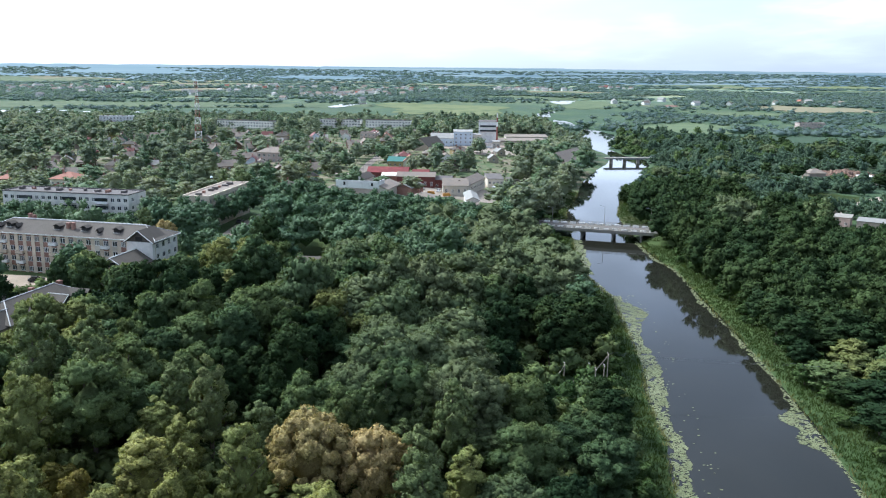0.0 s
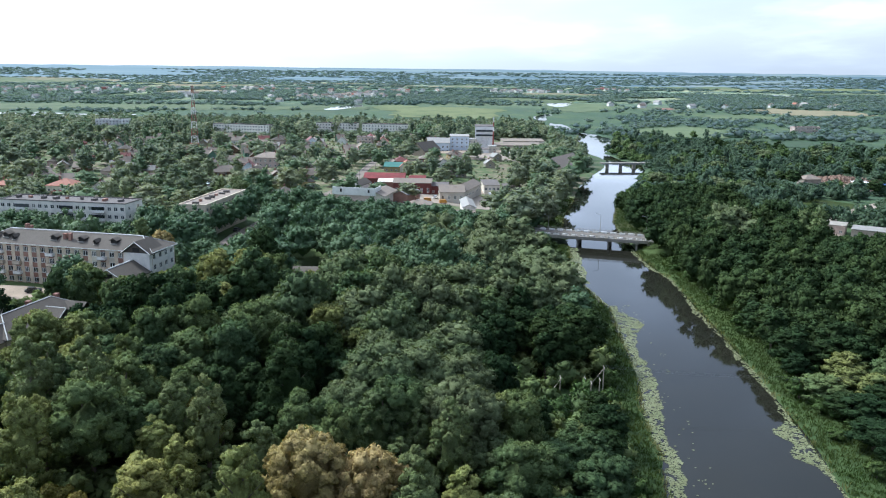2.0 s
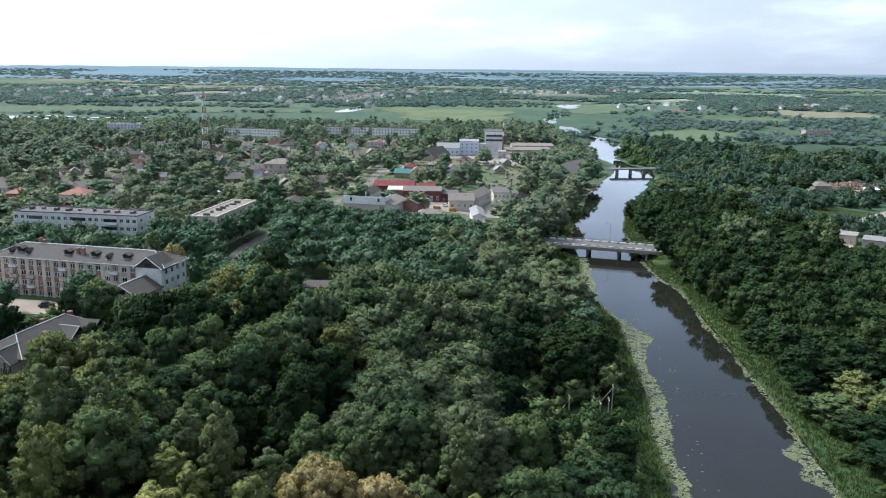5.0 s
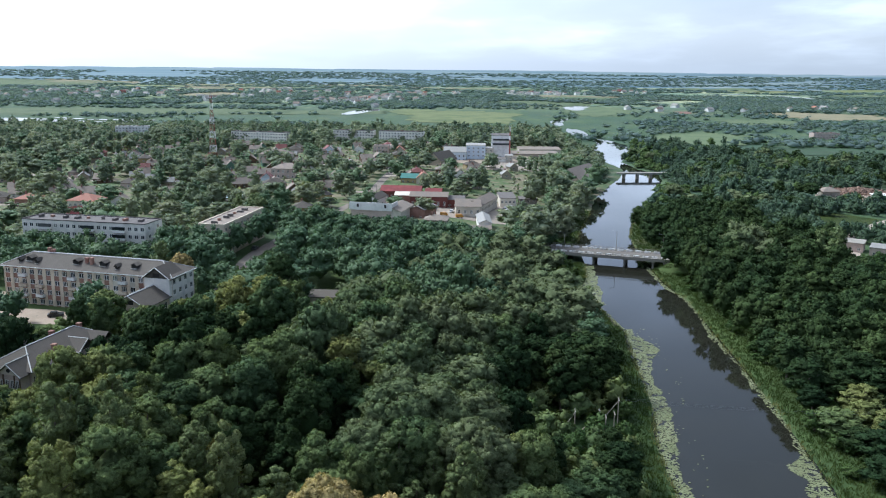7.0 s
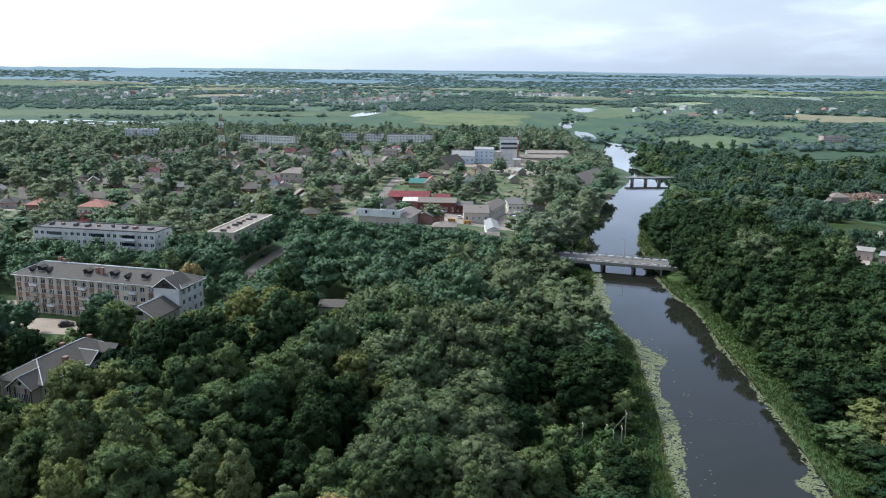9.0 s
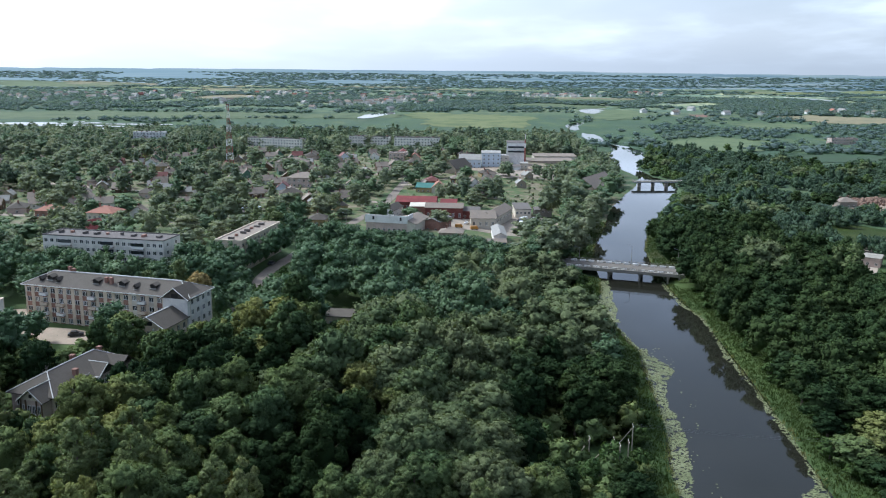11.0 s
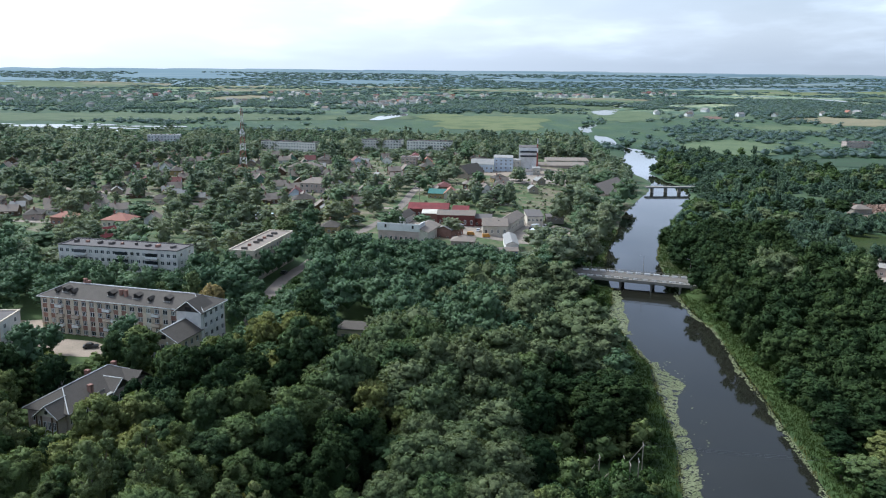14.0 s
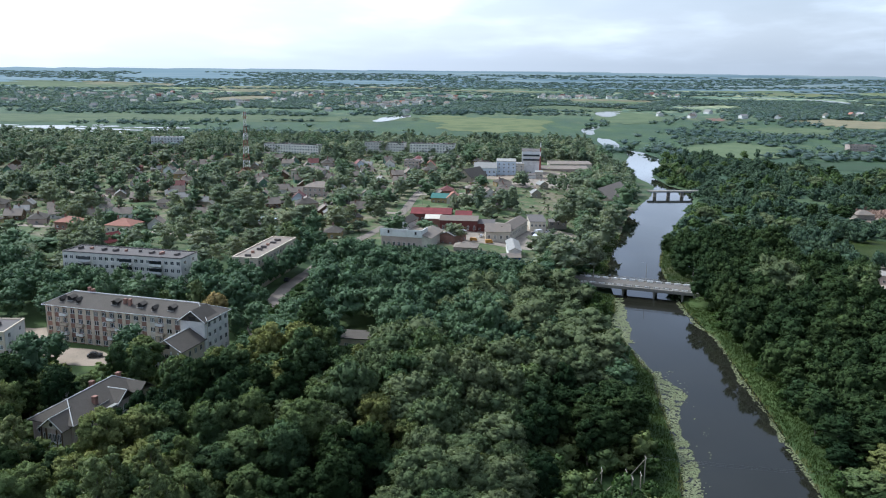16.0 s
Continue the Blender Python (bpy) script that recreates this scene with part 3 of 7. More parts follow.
# roads and yards
ROAD = [(-72, 225), (-75, 262), (-77, 285), (-77, 311), (-73, 335), (-69, 400), (-62, 428), (-54, 472), (-50, 520), (-49, 556), (-46, 620), (-40, 700)]
BRIDGE_A, BRIDGE_B = Vector((44.8, 359.2, 0)), Vector((88.8, 345.8, 0))
strip("road", ROAD, 5.4, M_ROAD, "worn grey asphalt street between trees", "road")
strip("road", [(-46, 620), (-90, 640), (-150, 650), (-260, 690)], 7.0, M_YARD, "pale dusty lane through the houses", "road", 0.16)
strip("road", [(-71, 400), (-110, 410), (-170, 425), (-260, 440)], 6.0, M_YARD, "pale dusty lane through the houses", "road", 0.17)
strip("road", [(-54, 500), (-110, 510), (-190, 520), (-300, 560)], 6.0, M_YARD, "pale dusty lane through the houses", "road", 0.17)
strip("road", [(-49, 575), (0, 590), (30, 640), (36, 690)], 7.0, M_YARD, "pale dusty lane through the houses", "road", 0.18)
strip("road", [(285, 470), (262, 495), (250, 520), (262, 580), (300, 640), (330, 660)], 7.0, M_SAND, "pale sandy track by the rubble yard", "road", 0.15)
strip("road", [(150, 320), (175, 362), (195, 405), (240, 450), (285, 470)], 6.5, M_YARD, "pale gravel track behind the trees", "road", 0.16)
patch("yard", -119, 227.5, 13, 6.0, -0.25, M_SAND, "bare sandy yard before the apartment house", "yard", 0.12, 3)
patch("yard", -144, 243, 13, 10, 0.1, M_SAND, "bare sandy yard before the apartment house", "yard", 0.13, 8)
patch("lawn", -111, 213, 4.5, 2.6, -0.2, M_GRASS, "small mown lawn beside the yard", "lawn", 0.14, 4)
patch("yard", 8, 452, 42, 34, 0.1, M_YARD, "dusty gravel yard between workshops", "yard", 0.12, 5)
patch("yard", 40, 690, 48, 26, 0.1, M_SAND, "pale sandy yard at the mill", "yard", 0.12, 6)
patch("yard", 45, 642, 34, 24, 0.2, M_YARD, "pale trodden ground below the mill", "yard", 0.11, 16)
patch("yard", 255, 530, 26, 26, 0.3, M_SAND, "trodden sandy clearing with rubble", "yard", 0.12, 7)
patch("meadow", 205, 430, 26, 34, 0.3, M_GRASS, "rough grass clearing behind the trees", "meadow", 0.1, 9)

# fields and meadows of the plain: middle, half widths, turn, crop
FIELDS = [(278, 975, 62, 88, -0.45, "meadow"), (378, 822, 62, 46, -0.5, "sedge"), (640, 1480, 100, 110, -0.3, "stubble"), (455, 1280, 62, 82, -0.5, "meadow"), (262, 1590, 58, 170, -0.1, "meadow"),
          (10, 1370, 84, 165, 0.0, "hay"), (-75, 1480, 40, 90, 0.1, "hay"), (-600, 1400, 330, 95, 0.12, "meadow"), (-250, 1440, 120, 70, 0.1, "meadow"), (-640, 2180, 78, 185, 0.05, "stubble"), (-705, 1930, 45, 120, 0.1, "meadow"),
          (-1640, 3150, 240, 130, 0.1, "meadow"), (-915, 3200, 130, 120, 0.0, "stubble"), (-370, 3300, 220, 110, 0.0, "stubble"), (410, 1556, 16, 40, -0.2, "soil"), (165, 1900, 80, 110, 0.1, "meadow"), (330, 2250, 130, 90, 0.1, "meadow")]
deal = random.Random(4)
for _ in range(46):
    y = deal.uniform(1750, 3300)
    x = deal.uniform(-0.58, 0.55) * y
    if (abs(x - 760) > 420 or y > 2850) and (x > -150 or y > 2650):
        FIELDS.append((x, y, deal.uniform(0.03, 0.10) * y, deal.uniform(40, 130), deal.uniform(-0.15, 0.15), deal.choice(("meadow", "stubble", "hay", "meadow", "sedge"))))


# ground cleared of trees at the pools and on their camera side, so they show
POND_CLEAR = [(845, 2610, 110, 190, -0.1, ""), (962, 2330, 50, 240, 0.1, ""), (500, 2010, 80, 150, -0.5, ""), (-590, 1120, 190, 130, 0.0, ""), (-168, 1440, 40, 140, -0.2, "")]


def in_field(x, y):
    for cx, cy, a, b, turn, _ in FIELDS + POND_CLEAR:
        c, s = math.cos(turn), math.sin(turn)
        if (((x - cx) * c + (y - cy) * s) / a) ** 2 + ((-(x - cx) * s + (y - cy) * c) / b) ** 2 < 1:
            return True
    return False


def field(cx, cy, a, b, turn, mat, label, category, seed):
    """A ragged, rounded plot laid on the plain."""
    n, rings = 72, 4
    t = np.linspace(0, 2 * np.pi, n, endpoint=False)
    c, q = np.cos(t), np.sin(t)
    edge = (np.abs(c) ** 3.4 + np.abs(q) ** 3.4) ** (-1 / 3.4)
    edge = edge * np.array([1 + 0.30 * noise.noise(Vector((u * 1.7 + seed, w * 1.7, 0))) + 0.22 * noise.noise(Vector((u * 5, w * 5, seed))) + 0.14 * noise.noise(Vector((u * 13, w * 13, seed))) for u, w in zip(c, q)])
    v = []
    for r in np.linspace(0.02, 1, rings):
        x, y = c * edge * a * r, q * edge * b * r
        X, Y = cx + x * math.cos(turn) - y * math.sin(turn), cy + x * math.sin(turn) + y * math.cos(turn)
        v.append(np.stack([X, Y, height(X, Y) + 0.45], 1))
    f = [(r * n + i, r * n + (i + 1) % n, (r + 1) * n + (i + 1) % n, (r + 1) * n + i) for r in range(rings - 1) for i in range(n)]
    tagged(new("field", mesh_of("field", np.concatenate(v), f, mat)), label, category, kind="structure")


CROPS = {"meadow": (M_MEADOW, "green meadow on the flood plain", "meadow"), "hay": (M_HAY, "bright mown hay meadow on the plain", "meadow"), "stubble": (M_STUBBLE, "straw-coloured stubble field", "field"),
         "sedge": (M_SEDGE, "dark green sedge meadow", "meadow"), "soil": (M_SOIL, "bare reddish ploughed plot", "field")}
for i, (cx, cy, a, b, turn, crop) in enumerate(FIELDS):
    field(cx, cy, a, b, turn, *CROPS[crop], 60.5 + i)

# ---- trees ----
def ico(sub):
    bm = bmesh.new()
    bmesh.ops.create_icosphere(bm, subdivisions=sub, radius=1)
    v = np.array([q.co[:] for q in bm.verts])
    f = np.array([[q.index for q in p.verts] for p in bm.faces])
    bm.free()
    return v, f


ICO1, ICO2 = ico(1), ico(2)
OCTA = (np.array([(1, 0, 0), (0, 1, 0), (-1, 0, 0), (0, -1, 0), (0, 0, 1), (0, 0, -1)], float), np.array([(0, 1, 4), (1, 2, 4), (2, 3, 4), (3, 0, 4), (1, 0, 5), (2, 1, 5), (3, 2, 5), (0, 3, 5)]))
TETRA = (np.array([(1, 1, 1), (1, -1, -1), (-1, 1, -1), (-1, -1, 1)]) / 1.732, np.array([(0, 1, 2), (0, 3, 1), (0, 2, 3), (1, 3, 2)]))


def away(rs, n, bias):
    """n directions, more of them towards bias."""
    d = rs.normal(size=(n, 3)) + np.asarray(bias)
    return d / np.linalg.norm(d, axis=1)[:, None]


def leaves(rs, at, out, size, stray=0.5):
    """Folded leaf sprays: one quad each, lying roughly across the way out."""
    n = len(at)
    nrm = out + rs.normal(scale=stray, size=(n, 3))
    nrm /= np.linalg.norm(nrm, axis=1)[:, None]
    a = np.cross(nrm, rs.normal(size=(n, 3)))
    a /= np.linalg.norm(a, axis=1)[:, None]
    b = np.cross(nrm, a)
    s = size * rs.uniform(0.6, 1.4, (n, 1))
    v = np.stack([at - a * s * 0.72, at - b * s * 0.40 + nrm * s * 0.10, at + a * s * 0.72 - nrm * s * 0.18, at + b * s * 0.40 + nrm * s * 0.10], 1)
    return v.reshape(-1, 3)


def crown_arrays(seed, R, top, bottom, lobes, bumps, sprays, size, shape="round", core=ICO2, inner=0.64, whole=0.0, stray=0.5, puff=ICO1, full=0.8, grain=(0.28, 0.50), lobe=(0.30, 0.46), skin=0):
    """A crown of lobes, each with rounded puffs of foliage clad in leaf sprays: quads (leaves) with their normals, and triangles."""
    rs = np.random.RandomState(seed)
    H, mid = (top - bottom) / 2, (top + bottom) / 2
    g = np.arange(lobes) + 0.5
    phi = g * 2.39996 + rs.uniform(0, 6.28)
    cz = np.clip(0.95 - 1.45 * g / lobes + rs.normal(scale=0.10, size=lobes), -0.75, 0.95)
    ring = np.sqrt(1 - cz ** 2)
    if shape == "tall":
        ring *= 0.60 + 0.40 * (0.95 - cz) / 1.7
    lr = R * rs.uniform(*lobe, lobes) * (0.85 if shape == "tall" else 1.0)
    reach = rs.uniform(0.72, 1.12, lobes)
    c = np.stack([np.cos(phi) * ring * (R - lr * 0.75) * reach, np.sin(phi) * ring * (R - lr * 0.75) * reach, mid + cz * (H - lr * 0.7)], 1)
    c[:, 2] += rs.normal(scale=0.07 * H, size=lobes)
    # the dim heart of the crown
    heart = ICO1[0] * (R * 0.56, R * 0.56, H * 0.64) * (0.82 if shape == "tall" else 1.0) + (0, 0, mid - 0.06 * H)
    qv, qn, tv, tf, n0 = [], [], [heart], [ICO1[1]], len(heart)
    if skin:  # loose leaves between the lobes
        hd = away(rs, skin * 6, (0, 0, 0.35))
        ha = hd * (R, R, H) * rs.uniform(0.58, 0.86, (len(hd), 1)) * (0.84 if shape == "tall" else 1.0) + (0, 0, mid)
        qv.append(leaves(rs, ha, hd, size * 1.15, stray))
        qn.append(np.repeat(hd, 4, 0))
    for i in range(lobes):
        o = (c[i] - (0, 0, mid)) / np.array([R, R, H])
        o = o / (np.linalg.norm(o) + 1e-6) + (0, 0, 0.45)
        o /= np.linalg.norm(o)
        # puffs spread evenly over the lobe's outer side
        j = np.arange(bumps) + 0.5
        u = 1 - 1.35 * j / bumps
        w = np.sqrt(np.maximum(0, 1 - u * u))
        t = j * 2.39996 + rs.uniform(0, 6.28)
        e1 = np.cross(o, (0.3, 0.8, 0.52))
        e1 /= np.linalg.norm(e1)
        e2 = np.cross(o, e1)
        bd = o * u[:, None] + e1 * (w * np.cos(t))[:, None] + e2 * (w * np.sin(t))[:, None] + rs.normal(scale=0.12, size=(bumps, 3))
        bd /= np.linalg.norm(bd, axis=1)[:, None]
        br = lr[i] * rs.uniform(*grain, bumps)
        bc = c[i] + bd * (lr[i] * rs.uniform(0.90, 1.08, bumps) - br * 0.72)[:, None] * (1, 1, 0.88)
        sd = away(rs, bumps * sprays, (0, 0, 0)).reshape(bumps, sprays, 3) + bd[:, None, :] * 1.25 + (0, 0, 0.25)
        sd /= np.linalg.norm(sd, axis=2)[..., None]
        at = bc[:, None, :] + sd * br[:, None, None] * rs.uniform(0.62, 1.25, (bumps, sprays, 1))
        qv.append(leaves(rs, at.reshape(-1, 3), sd.reshape(-1, 3), size, stray))
        out = (at - (0, 0, mid)) / (R, R, H)  # the way out of the whole crown
        face = sd * 0.75 + bd[:, None, :] * 0.40 + whole * out / (np.linalg.norm(out, axis=2)[..., None] + 1e-6) + rs.normal(scale=0.14, size=sd.shape)
        face /= np.linalg.norm(face, axis=2)[..., None]
        qn.append(np.repeat(face.reshape(-1, 3), 4, 0))
        if skin:
            kd = away(rs, skin, o * 0.9)
            ka = c[i] + kd * (lr[i] * rs.uniform(0.80, 1.04, (skin, 1))) * (1, 1, 0.9)
            qv.append(leaves(rs, ka, kd, size, stray))
            ko = (ka - (0, 0, mid)) / (R, R, H)
            kn = kd + whole * ko / (np.linalg.norm(ko, axis=1)[:, None] + 1e-6) + rs.normal(scale=0.2, size=kd.shape)
            qn.append(np.repeat(kn / np.linalg.norm(kn, axis=1)[:, None], 4, 0))
        cv = core[0] * (1 + rs.normal(scale=0.14, size=(len(core[0]), 1))) * lr[i] * inner * (1, 1, 0.9) + c[i] - o * lr[i] * 0.10
        tv.append(cv)
        tf.append(core[1] + n0)
        n0 += len(cv)
        pv = puff[0] * (1 + rs.normal(scale=0.20, size=(bumps, len(puff[0]), 1))) * (br * full)[:, None, None] * (1, 1, 0.92) + bc[:, None, :]
        tv.append(pv.reshape(-1, 3))
        tf.append((puff[1][None] + (np.arange(bumps) * len(puff[0]))[:, None, None]).reshape(-1, 3) + n0)
        n0 += bumps * len(puff[0])
    return tuple(np.concatenate(a) for a in (qv, qn, tv, tf))


def as_mesh(name, qv, qn, tv, tf, mat, soft=0.0):
    """Leaves and inside in one crown mesh; the leaves shade as the puffs that they clothe."""
    nq = len(qv) // 4
    quad = qv.reshape(-1, 4, 3)
    flip = (np.cross(quad[:, 2] - quad[:, 0], quad[:, 3] - quad[:, 1]) * qn[::4]).sum(1) < 0
    quad = np.where(flip[:, None, None], quad[:, ::-1], quad)
    qv = quad.reshape(-1, 3)
    v = np.concatenate([qv, tv])
    me = bpy.data.meshes.new(name)
    loops = np.concatenate([np.arange(nq * 4), (tf + nq * 4).ravel()]).astype(np.int32)
    tot = np.concatenate([np.full(nq, 4), np.full(len(tf), 3)]).astype(np.int32)
    me.vertices.add(len(v))
    me.vertices.foreach_set("co", v.astype(np.float32).ravel())
    me.loops.add(len(loops))
    me.loops.foreach_set("vertex_index", loops)
    me.polygons.add(len(tot))
    me.polygons.foreach_set("loop_start", np.concatenate([[0], np.cumsum(tot)[:-1]]).astype(np.int32))
    me.polygons.foreach_set("loop_total", tot)
    me.materials.append(mat)
    me.update(calc_edges=True)
    tn = np.zeros((len(tv), 3))
    fn = np.cross(tv[tf[:, 1]] - tv[tf[:, 0]], tv[tf[:, 2]] - tv[tf[:, 0]])
    for j in range(3):
        np.add.at(tn, tf[:, j], fn)
    tn /= np.linalg.norm(tn, axis=1)[:, None] + 1e-9
    me.polygons.foreach_set("use_smooth", np.ones(len(tot), bool))
    both = np.concatenate([qn, tn]) + (0, 0, soft)  # normals bent upwards brighten the shaded sides, as haze would
    both /= np.linalg.norm(both, axis=1)[:, None] + 1e-9
    me.normals_split_custom_set_from_vertices(both.astype(np.float32))
    return me


def trunk_bm(rs, top, R, r0):
    bm = bmesh.new()
    pts = [Vector((0, 0, -0.6)), Vector((rs.normal() * 0.2, rs.normal() * 0.2, top * 0.3)), Vector((rs.normal() * 0.5, rs.normal() * 0.5, top * 0.6)), Vector((rs.normal() * 0.6, rs.normal() * 0.6, top * 0.88))]
    rad = (r0 * 1.3, r0, r0 * 0.6, r0 * 0.15)
    for i in range(3):
        round_bar(pts[i], pts[i + 1], rad[i], rad[i + 1], 7, bm)
    for i in range(5):
        a, f = i * 2.4 + rs.uniform(0, 1), rs.uniform(0.35, 0.75)
        p = pts[1].lerp(pts[3], f - 0.3)
        q = p + Vector((math.cos(a) * R * 0.7, math.sin(a) * R * 0.7, top * rs.uniform(0.12, 0.22)))
        round_bar(p, q, r0 * 0.4, r0 * 0.1, 5, bm)
    return bm


# kind: crown radius, top, bottom of crown, lobes, bumps, sprays, spray size, shape, leaf, label
KINDS = {
    "willow": (5.6, 15.5, 2.0, 22, 10, 24, 0.30, "round", M_WILLOW, "silvery green willow with a billowing crown"),
    "maple": (4.9, 16.5, 2.5, 24, 10, 20, 0.28, "round", M_LEAF, "deep green broadleaf tree in the riverside wood"),
    "alder": (4.6, 16.0, 2.0, 22, 10, 20, 0.28, "round", M_DARK, "dark green alder in the riverside wood"),
    "birch": (4.0, 18.0, 2.0, 44, 6, 17, 0.26, "tall", M_BIRCH, "tall light green birch with a loose crown"),
    "olive": (4.1, 16.5, 2.0, 44, 6, 17, 0.26, "tall", M_LIT_BIRCH, "tall tree with sunlight painted into its olive-green leaves"),
    "shrub": (2.8, 5.5, 0.0, 9, 7, 14, 0.30, "round", M_BUSH, "low rounded green bush"),
    "turning": (6.0, 15.0, 4.0, 52, 6, 20, 0.27, "round", M_AUTUMN, "tree with sparse leaves turned straw-brown"),
    "yellow": (3.4, 12.0, 2.5, 14, 9, 22, 0.27, "tall", M_YELLOW, "small tree with leaves turned yellow"),
}
STOCK = {}


def stock(kind, v, light=0):
    """The meshes of the v-th tree of a kind, made once; light: 1 with fewer, larger sprays, -1 with finer ones."""
    key = (kind, v, light)
    if key not in STOCK:
        R, top, bot, lobes, bumps, sprays, size, shape, leaf, label = KINDS[kind]
        if light == -1:
            sprays, size = int(sprays * 1.6), size * 0.78
        if light == 1:
            bumps, sprays, size = int(bumps * 0.75), int(sprays * 0.55), size * 1.42
        seed = v * 37 + len(kind) * 101 + ord(kind[0])
        rs = np.random.RandomState(seed)
        crown = as_mesh("crown", *crown_arrays(seed, R, top, bot, lobes, bumps, sprays, size, shape, inner=0.76, whole=1.0, stray=0.6, skin=int(sprays * (2.6 if light == 1 else 3.2)), lobe={"willow": (0.26, 0.42), "birch": (0.17, 0.30), "olive": (0.17, 0.30), "turning": (0.15, 0.26)}.get(kind, (0.23, 0.38))), leaf)
        bm = trunk_bm(rs, top, R, 0.12 + top * 0.012)
        tm = bpy.data.meshes.new("trunk")
        bm.to_mesh(tm)
        bm.free()
        tm.materials.append(M_BARK)
        STOCK[key] = (crown, tm, label)
    return STOCK[key]


def tree(kind, v, x, y, z, s, sz, turn, name="tree", group="", light=0):
    crown, tm, label = stock(kind, v, light)
    ob = new(name)
    ob.matrix_basis = pose(x, y, z, 0, 0, turn) @ Matrix.Diagonal((s, s, sz, 1))
    for n, me in (("trunk", tm), ("crown", crown)):
        new(n, me).parent = ob
    return tagged(ob, label, "bush" if kind == "shrub" else "tree", group)


class Wood:
    """Many small trees joined in one object of stuff."""

    def __init__(self, name, label, mat, kinds, soft=0.0):
        self.name, self.label, self.mat, self.kinds, self.soft = name, label, mat, kinds, soft
        self.q, self.o, self.t, self.f, self.n = [], [], [], [], 0

    def put(self, rs, x, y, z, s, sz):
        qv, qn, tv, tf = self.kinds[rs.randint(len(self.kinds))]
        a = rs.uniform(0, 6.28)
        m = np.array([[math.cos(a) * s, -math.sin(a) * s, 0], [math.sin(a) * s, math.cos(a) * s, 0], [0, 0, sz]])
        self.q.append(qv @ m.T + (x, y, z))
        turn = m / np.array([[s, s, 1], [s, s, 1], [1, 1, sz]])
        self.o.append(qn @ turn.T)
        self.t.append(tv @ m.T + (x, y, z))
        self.f.append(tf + self.n)
        self.n += len(tv)

    def done(self):
        if self.q:
            me = as_mesh(self.name, np.concatenate(self.q), np.concatenate(self.o), np.concatenate(self.t), np.concatenate(self.f), self.mat, self.soft)
            tagged(new(self.name, me), self.label, "trees", kind="stuff")


def low(seed, R, top, bot, lobes, bumps, sprays, size, shape="round", inner=0.80, whole=0.9, stray=0.5):
    return crown_arrays(seed, R, top, bot, lobes, bumps, sprays, size, shape, ICO1 if inner > 0.4 else TETRA, inner, whole, stray, OCTA if bumps < 8 else ICO1, skin=8 if lobes > 6 else 0)


MID = {
    "willow": [low(300 + i, 5.6, 15, 1.5, 15, 6, 5, 0.48) for i in range(5)],
    "maple": [low(310 + i, 4.9, 16, 1.5, 16, 6, 5, 0.46) for i in range(5)],
    "alder": [low(320 + i, 4.4, 15, 1.5, 15, 6, 5, 0.44) for i in range(5)],
    "birch": [low(330 + i, 4.0, 18, 1.5, 17, 5, 7, 0.42, "tall") for i in range(5)],
    "town": [low(310 + i, 5.0, 16, 1.0, 11, 3, 5, 0.62) for i in range(6)],
    "town_tall": [low(330 + i, 4.0, 18, 1.0, 12, 3, 5, 0.56, "tall") for i in range(6)],
    "scrub": [low(340 + i, 3.6, 6.5, -0.5, 8, 3, 5, 0.52) for i in range(6)],
    "far": [low(350 + i, 6.0, 11, -2.0, 3, 3, 3, 2.0, "round", 0.35, 1.2, 0.4) for i in range(6)],
    "speck": [low(360 + i, 8.0, 11, -3.0, 2, 3, 3, 2.8, "round", 0.35, 1.2, 0.4) for i in range(6)],
    "garden": [low(370 + i, 2.0, 3.0, -0.3, 1, 5, 3, 1.1) for i in range(6)],
}
WOODS = {
    "willow": Wood("willow_wood", "silver-green willows crowding the river bank", M_WILLOW, MID["willow"], 0.55),
    "maple": Wood("broadleaf_wood", "green broadleaf trees between river and town", M_LINDEN_HAZE, MID["maple"] + MID["alder"], 0.2),
    "alder": Wood("alder_wood", "dark green alders in the riverside wood", M_DARK, MID["alder"], 0.2),
    "birch": Wood("birch_wood", "light green birches in the riverside wood", M_BIRCH, MID["birch"], 0.2),
    "town_maple": Wood("town_trees", "broadleaf trees between the houses, painted pale for haze", M_TOWN_HAZE, MID["town"], 0.8),
    "town_birch": Wood("town_birches", "tall green birches and poplars of the town, painted pale for haze", M_TOWN_HAZE, MID["town_tall"], 0.8),
    "town_alder": Wood("town_lindens", "darker green lindens between the houses", M_LINDEN_HAZE, MID["town"], 0.8),
    "scrub": Wood("riverside_scrub", "dense rounded willow scrub on the flood plain", M_SCRUB, MID["scrub"], 0.5),
    "bushes": Wood("riverside_bushes", "light green willow bushes on the flood plain", M_BUSH, MID["scrub"], 0.5),
    "near_town": Wood("town_edge_trees", "broadleaf trees behind the apartment blocks, painted pale for haze", M_TOWN_HAZE, MID["maple"] + MID["birch"], 0.3),
    "under": Wood("undergrowth", "dim bushes and saplings beneath the wood", M_LEAF, MID["scrub"]),
    "garden": Wood("garden_bushes", "low bushes and garden plants between the houses", M_TOWN_HAZE, MID["garden"], 1.0),
    "far": Wood("distant_wood", "woods beyond the town, painted blue-green for haze", M_FAR_HAZE, MID["far"], 0.6),
    "speck": Wood("remote_wood", "tree lines near the horizon, haze painted into their blue-green", M_FAR_HAZE, MID["speck"], 0.8),
}

